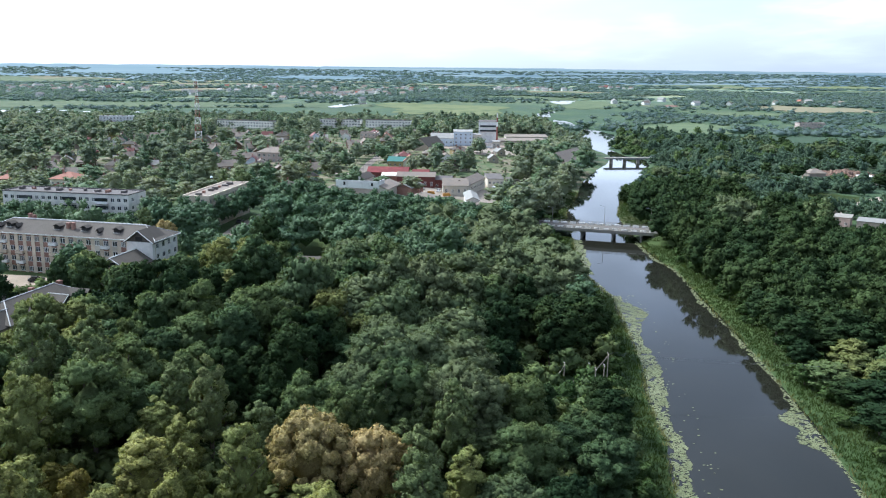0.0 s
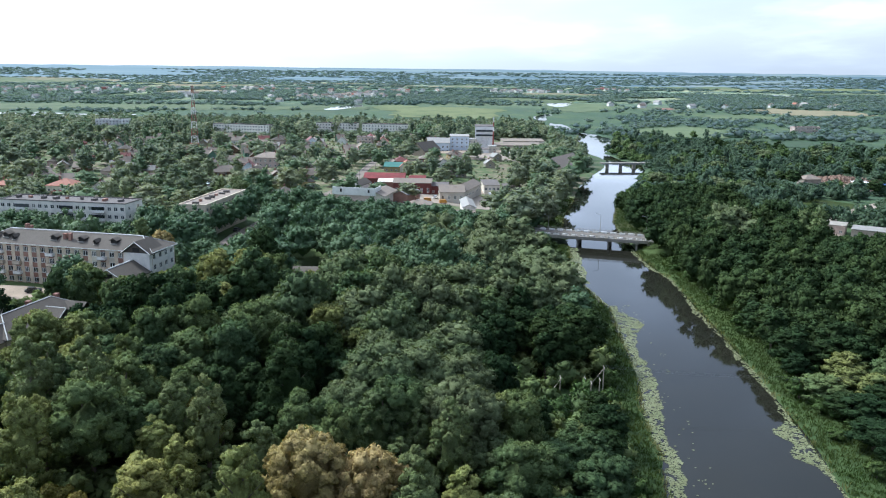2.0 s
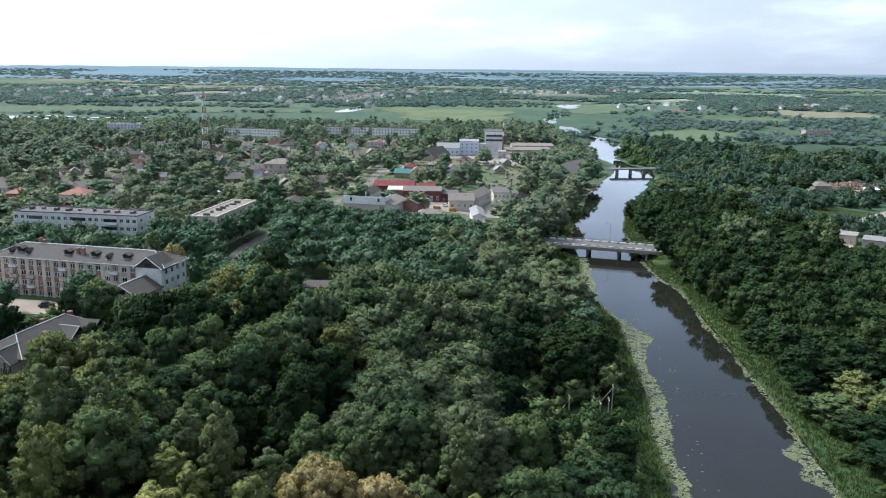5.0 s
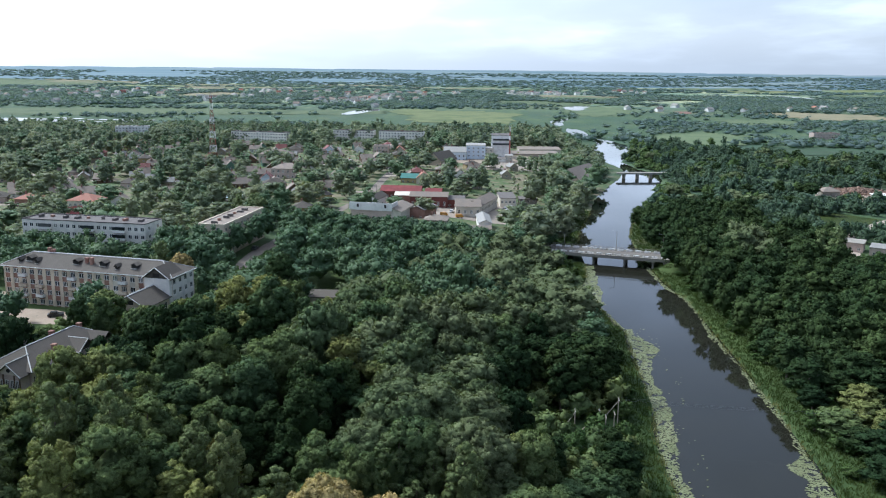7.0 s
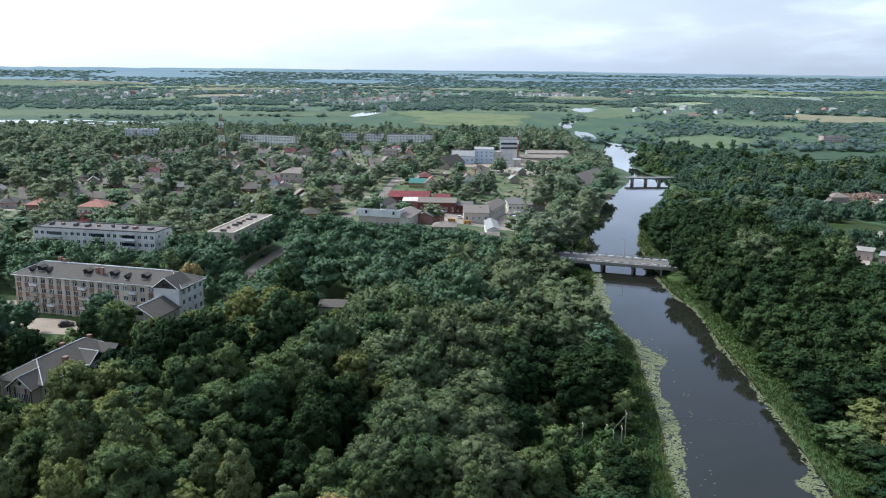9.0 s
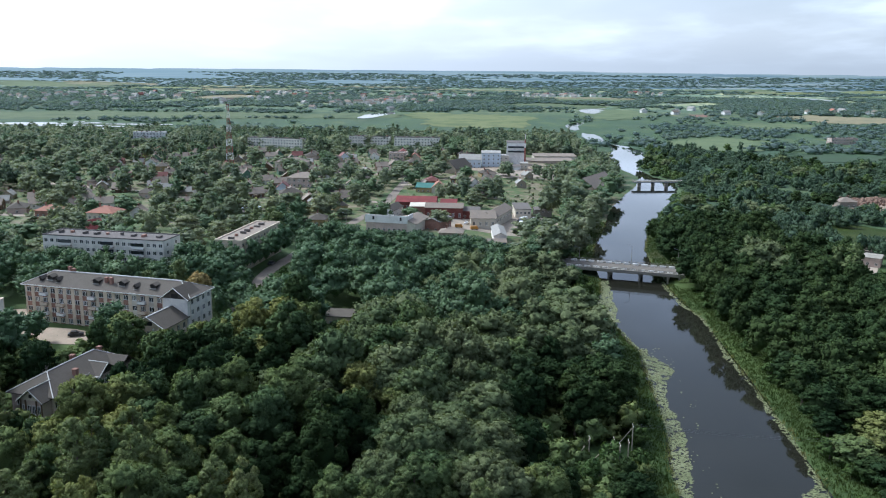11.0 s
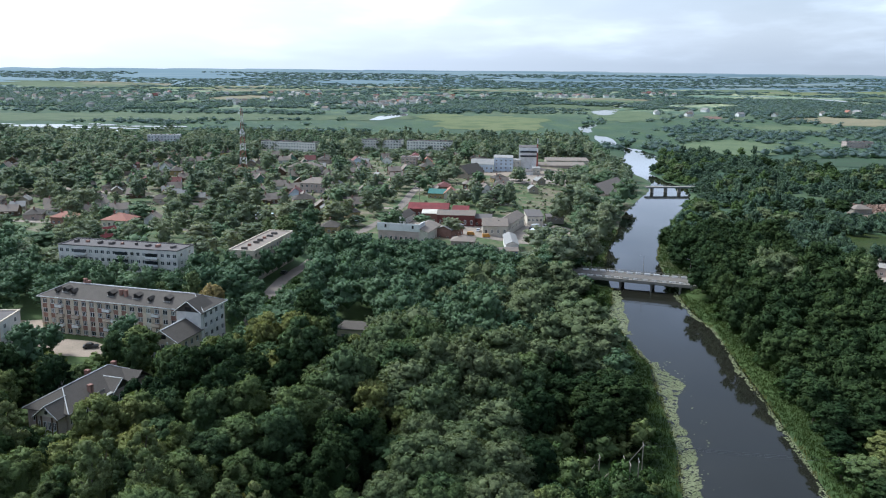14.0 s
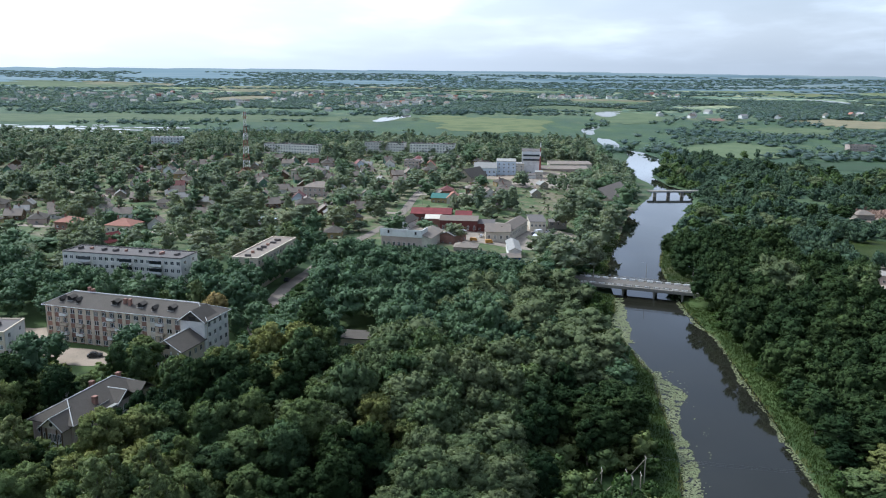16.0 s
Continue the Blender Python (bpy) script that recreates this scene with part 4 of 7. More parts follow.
# places kept free of trees: middle, half length, half width, turn in degrees
CLEAR = [(-107, 241, 31, 9.5, -13), (-120, 226, 17, 10, -14), (-84, 225, 9, 9, -14), (-88, 181, 17, 8, 76), (-148, 240, 9, 14, 0), (-112, 213, 11, 6, -14), (-150, 226, 12, 12, 0),
         (-136, 302, 26, 7, -9), (-88.5, 326, 21, 6, 82), (-39, 246, 7, 6, 0), (-37, 405, 18, 13, -8), (-25, 480, 22, 16, 0), (8, 452, 34, 30, 0), (-12, 405, 9, 8, 0),
         (14, 405, 8, 16, 0), (16, 680, 46, 44, 0), (74, 768, 26, 30, 0), (90, 592, 30, 11, 62), (-182, 405, 14, 14, 0), (255, 530, 24, 24, 0), (205, 425, 20, 24, 0),
         (66.8, 352.5, 28, 8, -16.3), (142, 635, 24, 5, 7), (175, 362, 10, 18, 0), (31, 179, 10, 4, 20), (-125, 447, 12, 8, -20), (-218, 425, 9, 9, 0), (-190, 672, 6, 6, 0)]


def clear_of(x, y, grow=0.0):
    for cx, cy, a, b, turn in CLEAR:
        c, s = math.cos(radians(turn)), math.sin(radians(turn))
        u, w = (x - cx) * c + (y - cy) * s, -(x - cx) * s + (y - cy) * c
        if abs(u) < a + grow and abs(w) < b + grow:
            return False
    return True


def in_view(x, y, m=15.0):
    """Within the wedge of land that is ever looked at."""
    return -0.615 * y - m < x < 0.56 * y + m


# trees are kept low before these places so that the camera sees them (x, y, z)
IN_SIGHT = [(-90, 170, 17), (-86, 180, 17), (-81, 190, 17.5), (-97, 169, 14), (-91, 165, 13), (-132, 240, 12.5), (-120, 237, 12), (-112, 236, 13.5), (-97, 233, 16.5), (-88, 231, 16.5), (-86, 220, 15),
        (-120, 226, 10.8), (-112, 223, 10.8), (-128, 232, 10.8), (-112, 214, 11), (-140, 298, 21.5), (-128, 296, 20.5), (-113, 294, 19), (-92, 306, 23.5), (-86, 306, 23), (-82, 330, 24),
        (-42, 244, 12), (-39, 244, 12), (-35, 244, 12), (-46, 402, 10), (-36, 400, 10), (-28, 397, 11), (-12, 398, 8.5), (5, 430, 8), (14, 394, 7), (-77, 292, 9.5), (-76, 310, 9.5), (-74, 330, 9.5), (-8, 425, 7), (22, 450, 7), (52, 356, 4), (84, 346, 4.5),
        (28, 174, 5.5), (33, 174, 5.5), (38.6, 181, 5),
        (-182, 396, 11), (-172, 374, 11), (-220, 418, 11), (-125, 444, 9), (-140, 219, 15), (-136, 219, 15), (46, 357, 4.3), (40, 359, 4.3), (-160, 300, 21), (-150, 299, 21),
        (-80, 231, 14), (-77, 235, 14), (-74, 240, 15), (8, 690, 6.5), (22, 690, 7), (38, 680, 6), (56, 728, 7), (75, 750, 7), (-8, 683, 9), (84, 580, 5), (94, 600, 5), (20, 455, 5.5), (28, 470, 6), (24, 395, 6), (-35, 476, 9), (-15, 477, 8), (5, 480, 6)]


IN_SIGHT += [(172 + i * 4.5, 353 + i, 5.0) for i in range(6)] + [(212 + i * 8, 440 + i * 6, 3.5) for i in range(6)] + [(236 + i * 8, 540 + i * 4, 3.0) for i in range(8)]
IN_SIGHT += [(-195 + i * 5, 664, 11) for i in (-1, 0, 1)] + [(58 + i * 7, 755, 7.0) for i in range(6)] + [(48 + i * 7, 727, 6.0) for i in range(5)] + [(80 + i * 5, 566 + i * 10, 7.5) for i in range(3)]
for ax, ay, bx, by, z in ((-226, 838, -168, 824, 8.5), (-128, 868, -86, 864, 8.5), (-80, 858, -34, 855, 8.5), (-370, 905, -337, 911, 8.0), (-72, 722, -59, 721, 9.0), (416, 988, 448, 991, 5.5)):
    IN_SIGHT += [(ax + (bx - ax) * i / 7, ay + (by - ay) * i / 7, z) for i in range(8)]


def sight_ceiling(x, y, R=4.0):
    """How high a tree may stand here without hiding such a place from the camera's height."""
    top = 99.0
    for tx, ty, tz in IN_SIGHT:
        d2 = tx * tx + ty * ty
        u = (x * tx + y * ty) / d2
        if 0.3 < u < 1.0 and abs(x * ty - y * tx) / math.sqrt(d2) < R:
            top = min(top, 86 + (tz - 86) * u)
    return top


ROAD_PTS = np.array(ROAD, float)


def off_road(x, y, wide):
    a, b = ROAD_PTS[:-1], ROAD_PTS[1:]
    ab = b - a
    t = np.clip(((np.array([x, y]) - a) * ab).sum(1) / (ab ** 2).sum(1), 0, 1)
    return np.hypot(*(a + ab * t[:, None] - (x, y)).T).min() > wide

rs = np.random.RandomState(11)


def jittered(x0, x1, y0, y1, step, amount=0.42):
    for j, y in enumerate(np.arange(y0, y1, step * 0.87)):
        for x in np.arange(x0 + (j % 2) * step / 2, x1, step):
            yield x + rs.uniform(-amount, amount) * step, y + rs.uniform(-amount, amount) * step


def patchy(x, y, s=0.02, o=0.0):
    return noise.noise(Vector((x * s + o, y * s - o, o)))


def stand(x, y, kind, s, sz):
    """Notes a tree of the riverside woods, lowered or made a bush where it would block the camera's view."""
    room = sight_ceiling(x, y, 2.0 + 2.2 * s) - float(height(x, y))
    full = {"shrub": 5.5, "scrub": 6.5, "birch": 18.0, "yellow": 12.0}.get(kind, 16.0)
    if full * sz > room:
        if room < 2.5:
            return
        if room < 7 and kind != "scrub":
            kind, full, s, sz = "shrub", 5.5, s * 0.9, min(1.2, room / 5.5)
        else:
            s, sz = s * max(0.6, room / (full * sz)), room / full
    SPOTS.append((x, y, kind, s, sz))


SPOTS = []
# left bank: the wood from below the camera to the town
for x, y in jittered(-235, 60, 76, 405, 8.5):
    bank = float(river_x(y) - river_half(y) - x)
    if bank < 5.5 or not clear_of(x, y, 1.2) or (y > 275 and not off_road(x, y, 6.5)):
        continue
    if not in_view(x, y, 10) or (x < -95 and y > 312):
        continue
    if y > 352 and -64 < x < 24:
        if y < 385 and rs.rand() < 0.8:
            stand(x, y, "scrub", rs.uniform(0.9, 1.4), rs.uniform(0.8, 1.3))
        continue
    if bank < 11:
        stand(x, y, "shrub", rs.uniform(0.7, 1.1), rs.uniform(0.7, 1.1))
        continue
    p, q = patchy(x, y, 0.018), patchy(x, y, 0.03, 7.3)
    if bank < 32 and 158 < y < 192 and not (26 < x < 34 and y > 184):
        stand(x, y, "shrub", rs.uniform(0.9, 1.3), rs.uniform(0.8, 1.2))
        continue
    if x < -62 + 0.1 * y and 130 < y < 210:
        kind = "birch" if p > 0.55 or (y < 150 and rs.rand() < 0.1) else ("maple" if q > -0.3 else "alder")
    elif y < 130 and x < 8:
        kind = "birch" if q > -0.45 and rs.rand() < 0.72 else "maple"
        # the nearest trees mostly take the leaf colour with sunlight painted in
        if y < 117 and rs.rand() < 0.72:
            kind = "olive"
        elif rs.rand() < 0.07:
            kind = "yellow"
    elif (x > 12 and 112 < y < 170) or (x > 9 and 170 <= y < 218):
        kind = "willow" if p > 0.35 else ("alder" if q < 0.1 else "maple")
    elif np.interp(y, (105, 135, 160, 170, 200, 240, 265, 300, 340), (-20, -17, -18, -40, -35, -30, -24, 2, 14)) + 9 * q < x < 40 and 105 < y < 340 and p > -0.22:
        kind = "willow" if rs.rand() < 0.84 else "maple"
    else:
        kind = "maple" if q > -0.2 else ("alder" if p < 0.3 else "birch")
    wide = rs.uniform(0.72, 1.3) * (1.05 if kind == "willow" else 0.95)
    tall = (0.30 + 0.70 * wide) * rs.uniform(0.74, 1.14) * (0.72 + 0.28 * float(smooth(bank, 8, 45)))
    if y > 250 and x < -60:
        tall *= 0.95
    if y > 300 and x > -60:
        tall *= 0.86
    stand(x, y, kind, wide, tall)
# right bank: grass at the water, then bushes, then tall wood
for x, y in jittered(60, 330, 110, 470, 8.4):
    bank = float(x - river_x(y) - river_half(y))
    if bank < 3.5 or not clear_of(x, y, 1.5) or not in_view(x, y, 12):
        continue
    wide = 3.6 + 5 * float(smooth(-y, -220, -160))
    if bank < wide:
        if rs.rand() < 0.6 and bank > 4.5:
            stand(x, y, "shrub", rs.uniform(0.7, 1.2), rs.uniform(0.7, 1.0))
        continue
    p, q = patchy(x, y, 0.02, 3.1), patchy(x, y, 0.035, 9.9)
    if y > 365 and (bank > 60 or y > 430):
        stand(x, y, "scrub", rs.uniform(0.9, 1.4), rs.uniform(0.9, 1.35) * (1.25 if p > 0.1 else 1))
        continue
    kind = "willow" if p > 0.56 else ("alder" if q < 0.32 else "maple")
    if q > 0.45 and rs.rand() < 0.2:
        kind = "birch"
    grow = (0.44 + 0.38 * float(smooth(bank, wide, wide + 30))) * (1 - float(smooth(y, 185, 215))) + (0.92 + 0.12 * float(smooth(y, 230, 300))) * float(smooth(y, 185, 215))
    stand(x, y, kind, rs.uniform(0.8, 1.3), rs.uniform(0.8, 1.15) * grow)
# bushes between the grass and the trees
for x, y in jittered(30, 130, 118, 345, 4.6):
    left, right = float(river_x(y) - river_half(y) - x), float(x - river_x(y) - river_half(y))
    if not clear_of(x, y, 1.0) or not in_view(x, y, 4) or rs.rand() > (float(smooth(right, 3.5, 8.0)) * 0.62 if right > 0 else 0.4):
        continue
    if 4.5 < right < 15 or 4.5 < left < 10:
        grow = 0.5 if rs.rand() < 0.6 else 0.9
        stand(x, y, "shrub", rs.uniform(0.55, 0.95) * (0.6 + grow * 0.5), rs.uniform(0.6, 1.0) * (0.5 + grow * 0.6))
# the trees that stand out
for x, y, kind, s, sz in ((-18, 110, "turning", 1.15, 1.16), (-9, 110, "turning", 1.0, 1.08), (-67, 139, "yellow", 0.7, 1.0), (-46, 98, "yellow", 0.9, 0.9), (-40, 93, "yellow", 0.8, 0.8), (150, 215, "turning", 0.8, 0.75),
                          (-104, 222, "alder", 1.0, 0.92), (-99, 219, "maple", 0.95, 0.88), (-96, 214, "alder", 0.8, 0.72), (-122, 219, "maple", 0.9, 0.6), (-86, 255, "turning", 0.75, 0.9), (-79.5, 316, "alder", 0.8, 0.85), (-78, 325, "maple", 0.8, 0.9), (-76.5, 334, "alder", 0.85, 0.9), (-146, 291, "alder", 1.0, 1.1), (-92, 296, "maple", 0.9, 0.8), (-84, 297, "alder", 0.8, 0.78), (-94, 302, "alder", 0.75, 0.85), (-88, 301, "maple", 0.75, 0.88), (-82, 308, "alder", 0.7, 0.82)):
    SPOTS = [t for t in SPOTS if t[2] == kind or math.hypot(t[0] - x, t[1] - y) > (7.5 if kind == "turning" else 4.5)]
    stand(x, y, kind, s, sz)

# a tree in the sandy yard, and one behind it
SPOTS += [(-122, 221, "alder", 0.8, 0.62), (-131, 224, "maple", 0.6, 0.5)]
SPOTS += [(-62, 126, "birch", 1.0, 0.9), (-57, 119, "birch", 1.0, 0.82), (-66, 132, "maple", 1.0, 0.85)]
# low growth before the straw-brown trees
SPOTS = [(x, y, k2, s, sz * (0.68 if abs(x + 13) < 11 and 90 < y < 105.5 and k2 != "turning" else 1)) for x, y, k2, s, sz in SPOTS]
SPOTS.sort(key=lambda t: math.hypot(t[0], t[1]))
single = 0
for x, y, kind, s, sz in SPOTS:
    z = float(height(x, y))
    if kind != "scrub" and (single < 300 or kind in ("turning", "yellow", "shrub")) and in_view(x, y, 8):
        single += kind not in ("turning", "yellow", "shrub")
        tree(kind, rs.randint(4) if kind not in ("turning", "yellow") else 0, x, y, z, s, s * sz if kind == "shrub" else sz, rs.uniform(0, 360), "bush" if kind == "shrub" else "tree", "bushes on the bank" if kind == "shrub" else "trees of the riverside wood", 1 if math.hypot(x, y) > 172 else -1 if math.hypot(x, y) < 140 and kind != "shrub" else 0)
    else:
        w = {"shrub": "scrub", "turning": "birch", "yellow": "birch", "olive": "birch"}.get(kind, kind)
        # farther left-bank alders and maples take the hazed leaf colour
        if w in ("alder", "maple"):
            w = "maple" if x < 50 else "alder"
        WOODS[w].put(rs, x, y, z, s, sz)

# undergrowth closes the gaps between the trunks
for x, y in jittered(-125, 45, 78, 215, 6.5):
    bank = float(river_x(y) - river_half(y) - x)
    if bank > 9 and clear_of(x, y, 1.0) and in_view(x, y, 10) and sight_ceiling(x, y) - float(height(x, y)) > 5:
        WOODS["under"].put(rs, x, y, float(height(x, y)), rs.uniform(0.9, 1.4), rs.uniform(0.6, 1.2))
# where the town's small houses stand, and the gardens on their camera side
HOMES = []
for x, y in jittered(-560, 40, 405, 960, 22.5, 0.33):
    bank = float(river_x(y) - river_half(y) - x)
    if bank < 40 or abs(x) > 0.60 * y + 20 or not clear_of(x, y, 9) or not off_road(x, y, 13) or (y > 780 and x > -260):
        continue
    if patchy(x, y, 0.011, 4.4) > 0.24 or rs.rand() < (0.24 if y < 760 else 0.5):
        continue
    HOMES.append((x, y))
HOME_AT = np.array(HOMES)


def garden_room(x, y):
    """Trees stay low in the gardens between the houses and the camera, to leave the houses in view."""
    d = np.hypot(HOME_AT[:, 0], HOME_AT[:, 1])
    along = d - (HOME_AT[:, 0] * x + HOME_AT[:, 1] * y) / d
    across = np.abs(HOME_AT[:, 0] * y - HOME_AT[:, 1] * x) / d
    near = (along > -6) & (along < 27) & (across < 5.5)
    if (near & (along < 8)).any():
        return 0.0
    return 2.0 + 0.15 * float(along[near].min()) if near.any() else 99.0


# the town's trees
for x, y in jittered(-600, 120, 312, 1010, 10.6):
    bank = float(river_x(y) - river_half(y) - x)
    if bank < 4 or not clear_of(x, y, 2.5) or not off_road(x, y, 5.5) or not in_view(x, y):
        continue
    if y < 405 and x > -95 and not (bank < 40 and y > 362):
        continue
    if bank < 34 or y > 800:
        room = 99.0
    else:
        room = garden_room(x, y)
    room = min(room, sight_ceiling(x, y) - float(height(x, y)))
    if y < 400 and x < -95 and rs.rand() < 0.3:
        continue
    if room < 1.5 or (room < 50 and rs.rand() < 0.3):
        continue
    if bank > 34 and y < 800 and patchy(x, y, 0.022, 4.4) + 0.5 * patchy(x, y, 0.06, 1.2) < -0.22 + rs.uniform(-0.1, 0.1):
        continue
    p = patchy(x, y, 0.03, 8.8)
    big = 1.3 if bank < 34 and y < 620 else 1.0
    if room < 5.5:
        WOODS["garden"].put(rs, x, y, float(height(x, y)), rs.uniform(0.8, 1.5), rs.uniform(0.6, 1.1) * room / 3.0)
        continue
    s, sz = rs.uniform(0.8, 1.5) * big, rs.uniform(0.5, 1.0) * big
    sz = min(sz, room / 17)
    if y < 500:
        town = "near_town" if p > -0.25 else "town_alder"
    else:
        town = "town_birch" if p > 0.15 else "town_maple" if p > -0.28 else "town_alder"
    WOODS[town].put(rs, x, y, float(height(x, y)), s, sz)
for x, y in jittered(-430, 100, 400, 880, 8.2):
    bank = float(river_x(y) - river_half(y) - x)
    if bank < 6 or not clear_of(x, y, 0.5) or not off_road(x, y, 6.0) or not in_view(x, y) or rs.rand() < 0.4:
        continue
    WOODS["garden"].put(rs, x, y, float(height(x, y)), rs.uniform(0.5, 1.3), rs.uniform(0.3, 0.9))
# scrub and plain on the right, and along the river
for x, y in jittered(60, 560, 470, 1000, 8.3):
    bank = float(x - river_x(y) - river_half(y))
    if bank < 3 or not clear_of(x, y, 3.0) or not in_view(x, y, 12):
        continue
    edge = float(np.interp(x, (150, 256, 292, 351, 560), (885, 885, 775, 752, 730))) + 30 * patchy(x, y, 0.02, 2.2)
    if in_field(x, y) or (y > 560 and patchy(x, y, 0.022, 1.7) + 0.5 * patchy(x, y, 0.05, 3.7) < -0.36):
        continue
    cover = 0.97 - 0.93 * float(smooth(y, edge - 20, edge + 25))
    if rs.rand() > cover:
        continue
    room = sight_ceiling(x, y) - float(height(x, y))
    if room < 2.0:
        continue
    tone = patchy(x, y, 0.035, 8.3) + rs.uniform(-0.3, 0.3) + 0.35 * (bank < 22)
    if rs.rand() < 0.07 and y < 800 and room > 14:
        WOODS["alder" if tone < 0.1 else "willow"].put(rs, x, y, float(height(x, y)), rs.uniform(0.8, 1.2), rs.uniform(0.45, 0.75))
        continue
    WOODS["bushes" if tone > 0.32 else "scrub"].put(rs, x, y, float(height(x, y)), rs.uniform(0.6, 1.6), min(room / 6.5, rs.uniform(0.45, 1.15) * (1.1 + 1.2 * patchy(x, y, 0.03, 6.1))))
# the far villages: kind, place, turn
rv = np.random.RandomState(33)
COTTAGES = []
for cx, cy, rx, ry, n in ((-900, 2150, 420, 330, 64), (-560, 2350, 300, 400, 34), (-240, 1950, 130, 260, 34), (-170, 2350, 170, 330, 20), (230, 2500, 130, 170, 40), (560, 2700, 60, 200, 8), (420, 1640, 110, 90, 6), (700, 1650, 120, 120, 5)):
    for _ in range(n):
        x, y = cx + rv.normal() * rx * 0.5, cy + rv.normal() * ry * 0.5
        if abs(x) > 0.6 * y or y < 1560 or float(beyond_bank(x, y)[1]) < 12 or in_field(x, y):
            continue
        COTTAGES.append((rv.choice(4, p=(0.56, 0.36, 0.03, 0.05)), x, y, rv.uniform(0, 360)))
COT_AT = np.array([c[1:3] for c in COTTAGES])
COT_D = np.hypot(COT_AT[:, 0], COT_AT[:, 1])


def before_cottage(x, y):
    """On the strip cleared of trees between the camera and a cottage."""
    along = COT_D - (COT_AT[:, 0] * x + COT_AT[:, 1] * y) / COT_D
    across = np.abs(COT_AT[:, 0] * y - COT_AT[:, 1] * x) / COT_D
    return bool(((along > -8) & (along < 95) & (across < 9)).any())


# the flood plain and what lies behind it: belts of trees across the view
for x, y in jittered(-1500, 1400, 880, 2400, 17.0):
    if not in_view(x, y):
        continue
    out = float(beyond_bank(x, y)[1])
    narrow = float(river_half(y)) < 6
    if out < (2.5 if narrow else 5) or in_field(x, y) or (y > 1500 and before_cottage(x, y)):
        continue
    edge = 1600 + 0.25 * max(0.0, x + 100) if x < 500 else 1500
    meadow = math.exp(-((x - 40) / 230) ** 2 - ((y - 1400) / 260) ** 2)
    belt = patchy(x * 0.32, y * 0.9, 0.011, 5.5) + 0.35 * patchy(x, y, 0.02, 2.9)
    lean = -0.16 + 0.16 * (x > 150) - 0.6 * meadow + 0.55 * float(smooth(y, edge, edge + 180)) + 0.75 * (x < 60) * (1 - float(smooth(y, 980, 1060))) + (0.3 if out < 14 and narrow else 0) - 0.5 * (out < 70 and 980 < y < 1330)
    cover = float(smooth(belt + lean, -0.02, 0.16))
    if rs.rand() > (0.15 if x > 150 and y < 1700 else 0.035) * (meadow < 0.3) + 0.97 * cover:
        continue
    sz = rs.uniform(0.55, 0.85) if 1010 < y < edge else rs.uniform(0.8, 1.05)
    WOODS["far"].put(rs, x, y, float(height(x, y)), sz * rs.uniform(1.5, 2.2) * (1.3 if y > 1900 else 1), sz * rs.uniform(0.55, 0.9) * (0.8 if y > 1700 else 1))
for x, y in jittered(-2900, 2700, 2350, 4500, 42):
    if not in_view(x, y) or math.hypot(x, y) > 4500 or in_field(x, y) or before_cottage(x, y) or patchy(x * 0.4, y * 1.4, 0.005, 6.6) + 0.24 < rs.uniform(-0.06, 0.10):
        continue
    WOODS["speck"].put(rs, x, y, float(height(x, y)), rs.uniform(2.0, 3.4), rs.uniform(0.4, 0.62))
for w in WOODS.values():
    w.done()


# ---- grass on the banks, reeds, water lilies ----
def tufts(name, label, spots, mat, tall, wide, blades, category):
    r = np.random.RandomState(len(spots))
    p = np.repeat(np.array(spots), blades, 0)
    n = len(p)
    a = r.uniform(0, 6.28, n)
    h, w = tall * r.uniform(0.5, 1.3, n), wide * r.uniform(0.6, 1.3, n)
    off = r.uniform(-0.75, 0.75, (n, 2))
    lean = r.normal(scale=0.4, size=(n, 2)) * h[:, None]
    base = p[:, :3] + np.concatenate([off, np.zeros((n, 1))], 1)
    s = np.stack([np.cos(a) * w, np.sin(a) * w, np.zeros(n)], 1)
    tip = base + np.concatenate([lean, h[:, None]], 1)
    v = np.stack([base - s, base + s, tip + s * 0.5, tip - s * 0.5], 1).reshape(-1, 3)
    tagged(new(name, mesh_of(name, v, np.arange(n * 4).reshape(n, 4), mat)), label, category, kind="stuff")


rs = np.random.RandomState(5)
low_grass, reeds = [], []
for x, y in jittered(20, 130, 100, 480, 1.35):
    signed, out = beyond_bank(x, y)
    out = float(out)
    reach = 15 if signed > 0 else 36 if 150 < y < 200 else 13
    if 0.2 < out < reach and clear_of(x, y):
        (reeds if out < 1.0 and rs.rand() < 0.8 else low_grass).append((x, y, float(height(x, y)) - 0.1))
tufts("bank_grass", "tall bright green grass on the river banks", low_grass, M_GRASS, 0.6, 0.085, 15, "grass")
tufts("reeds", "yellowed reeds at the water's edge", reeds, M_REED, 0.8, 0.12, 8, "reeds")


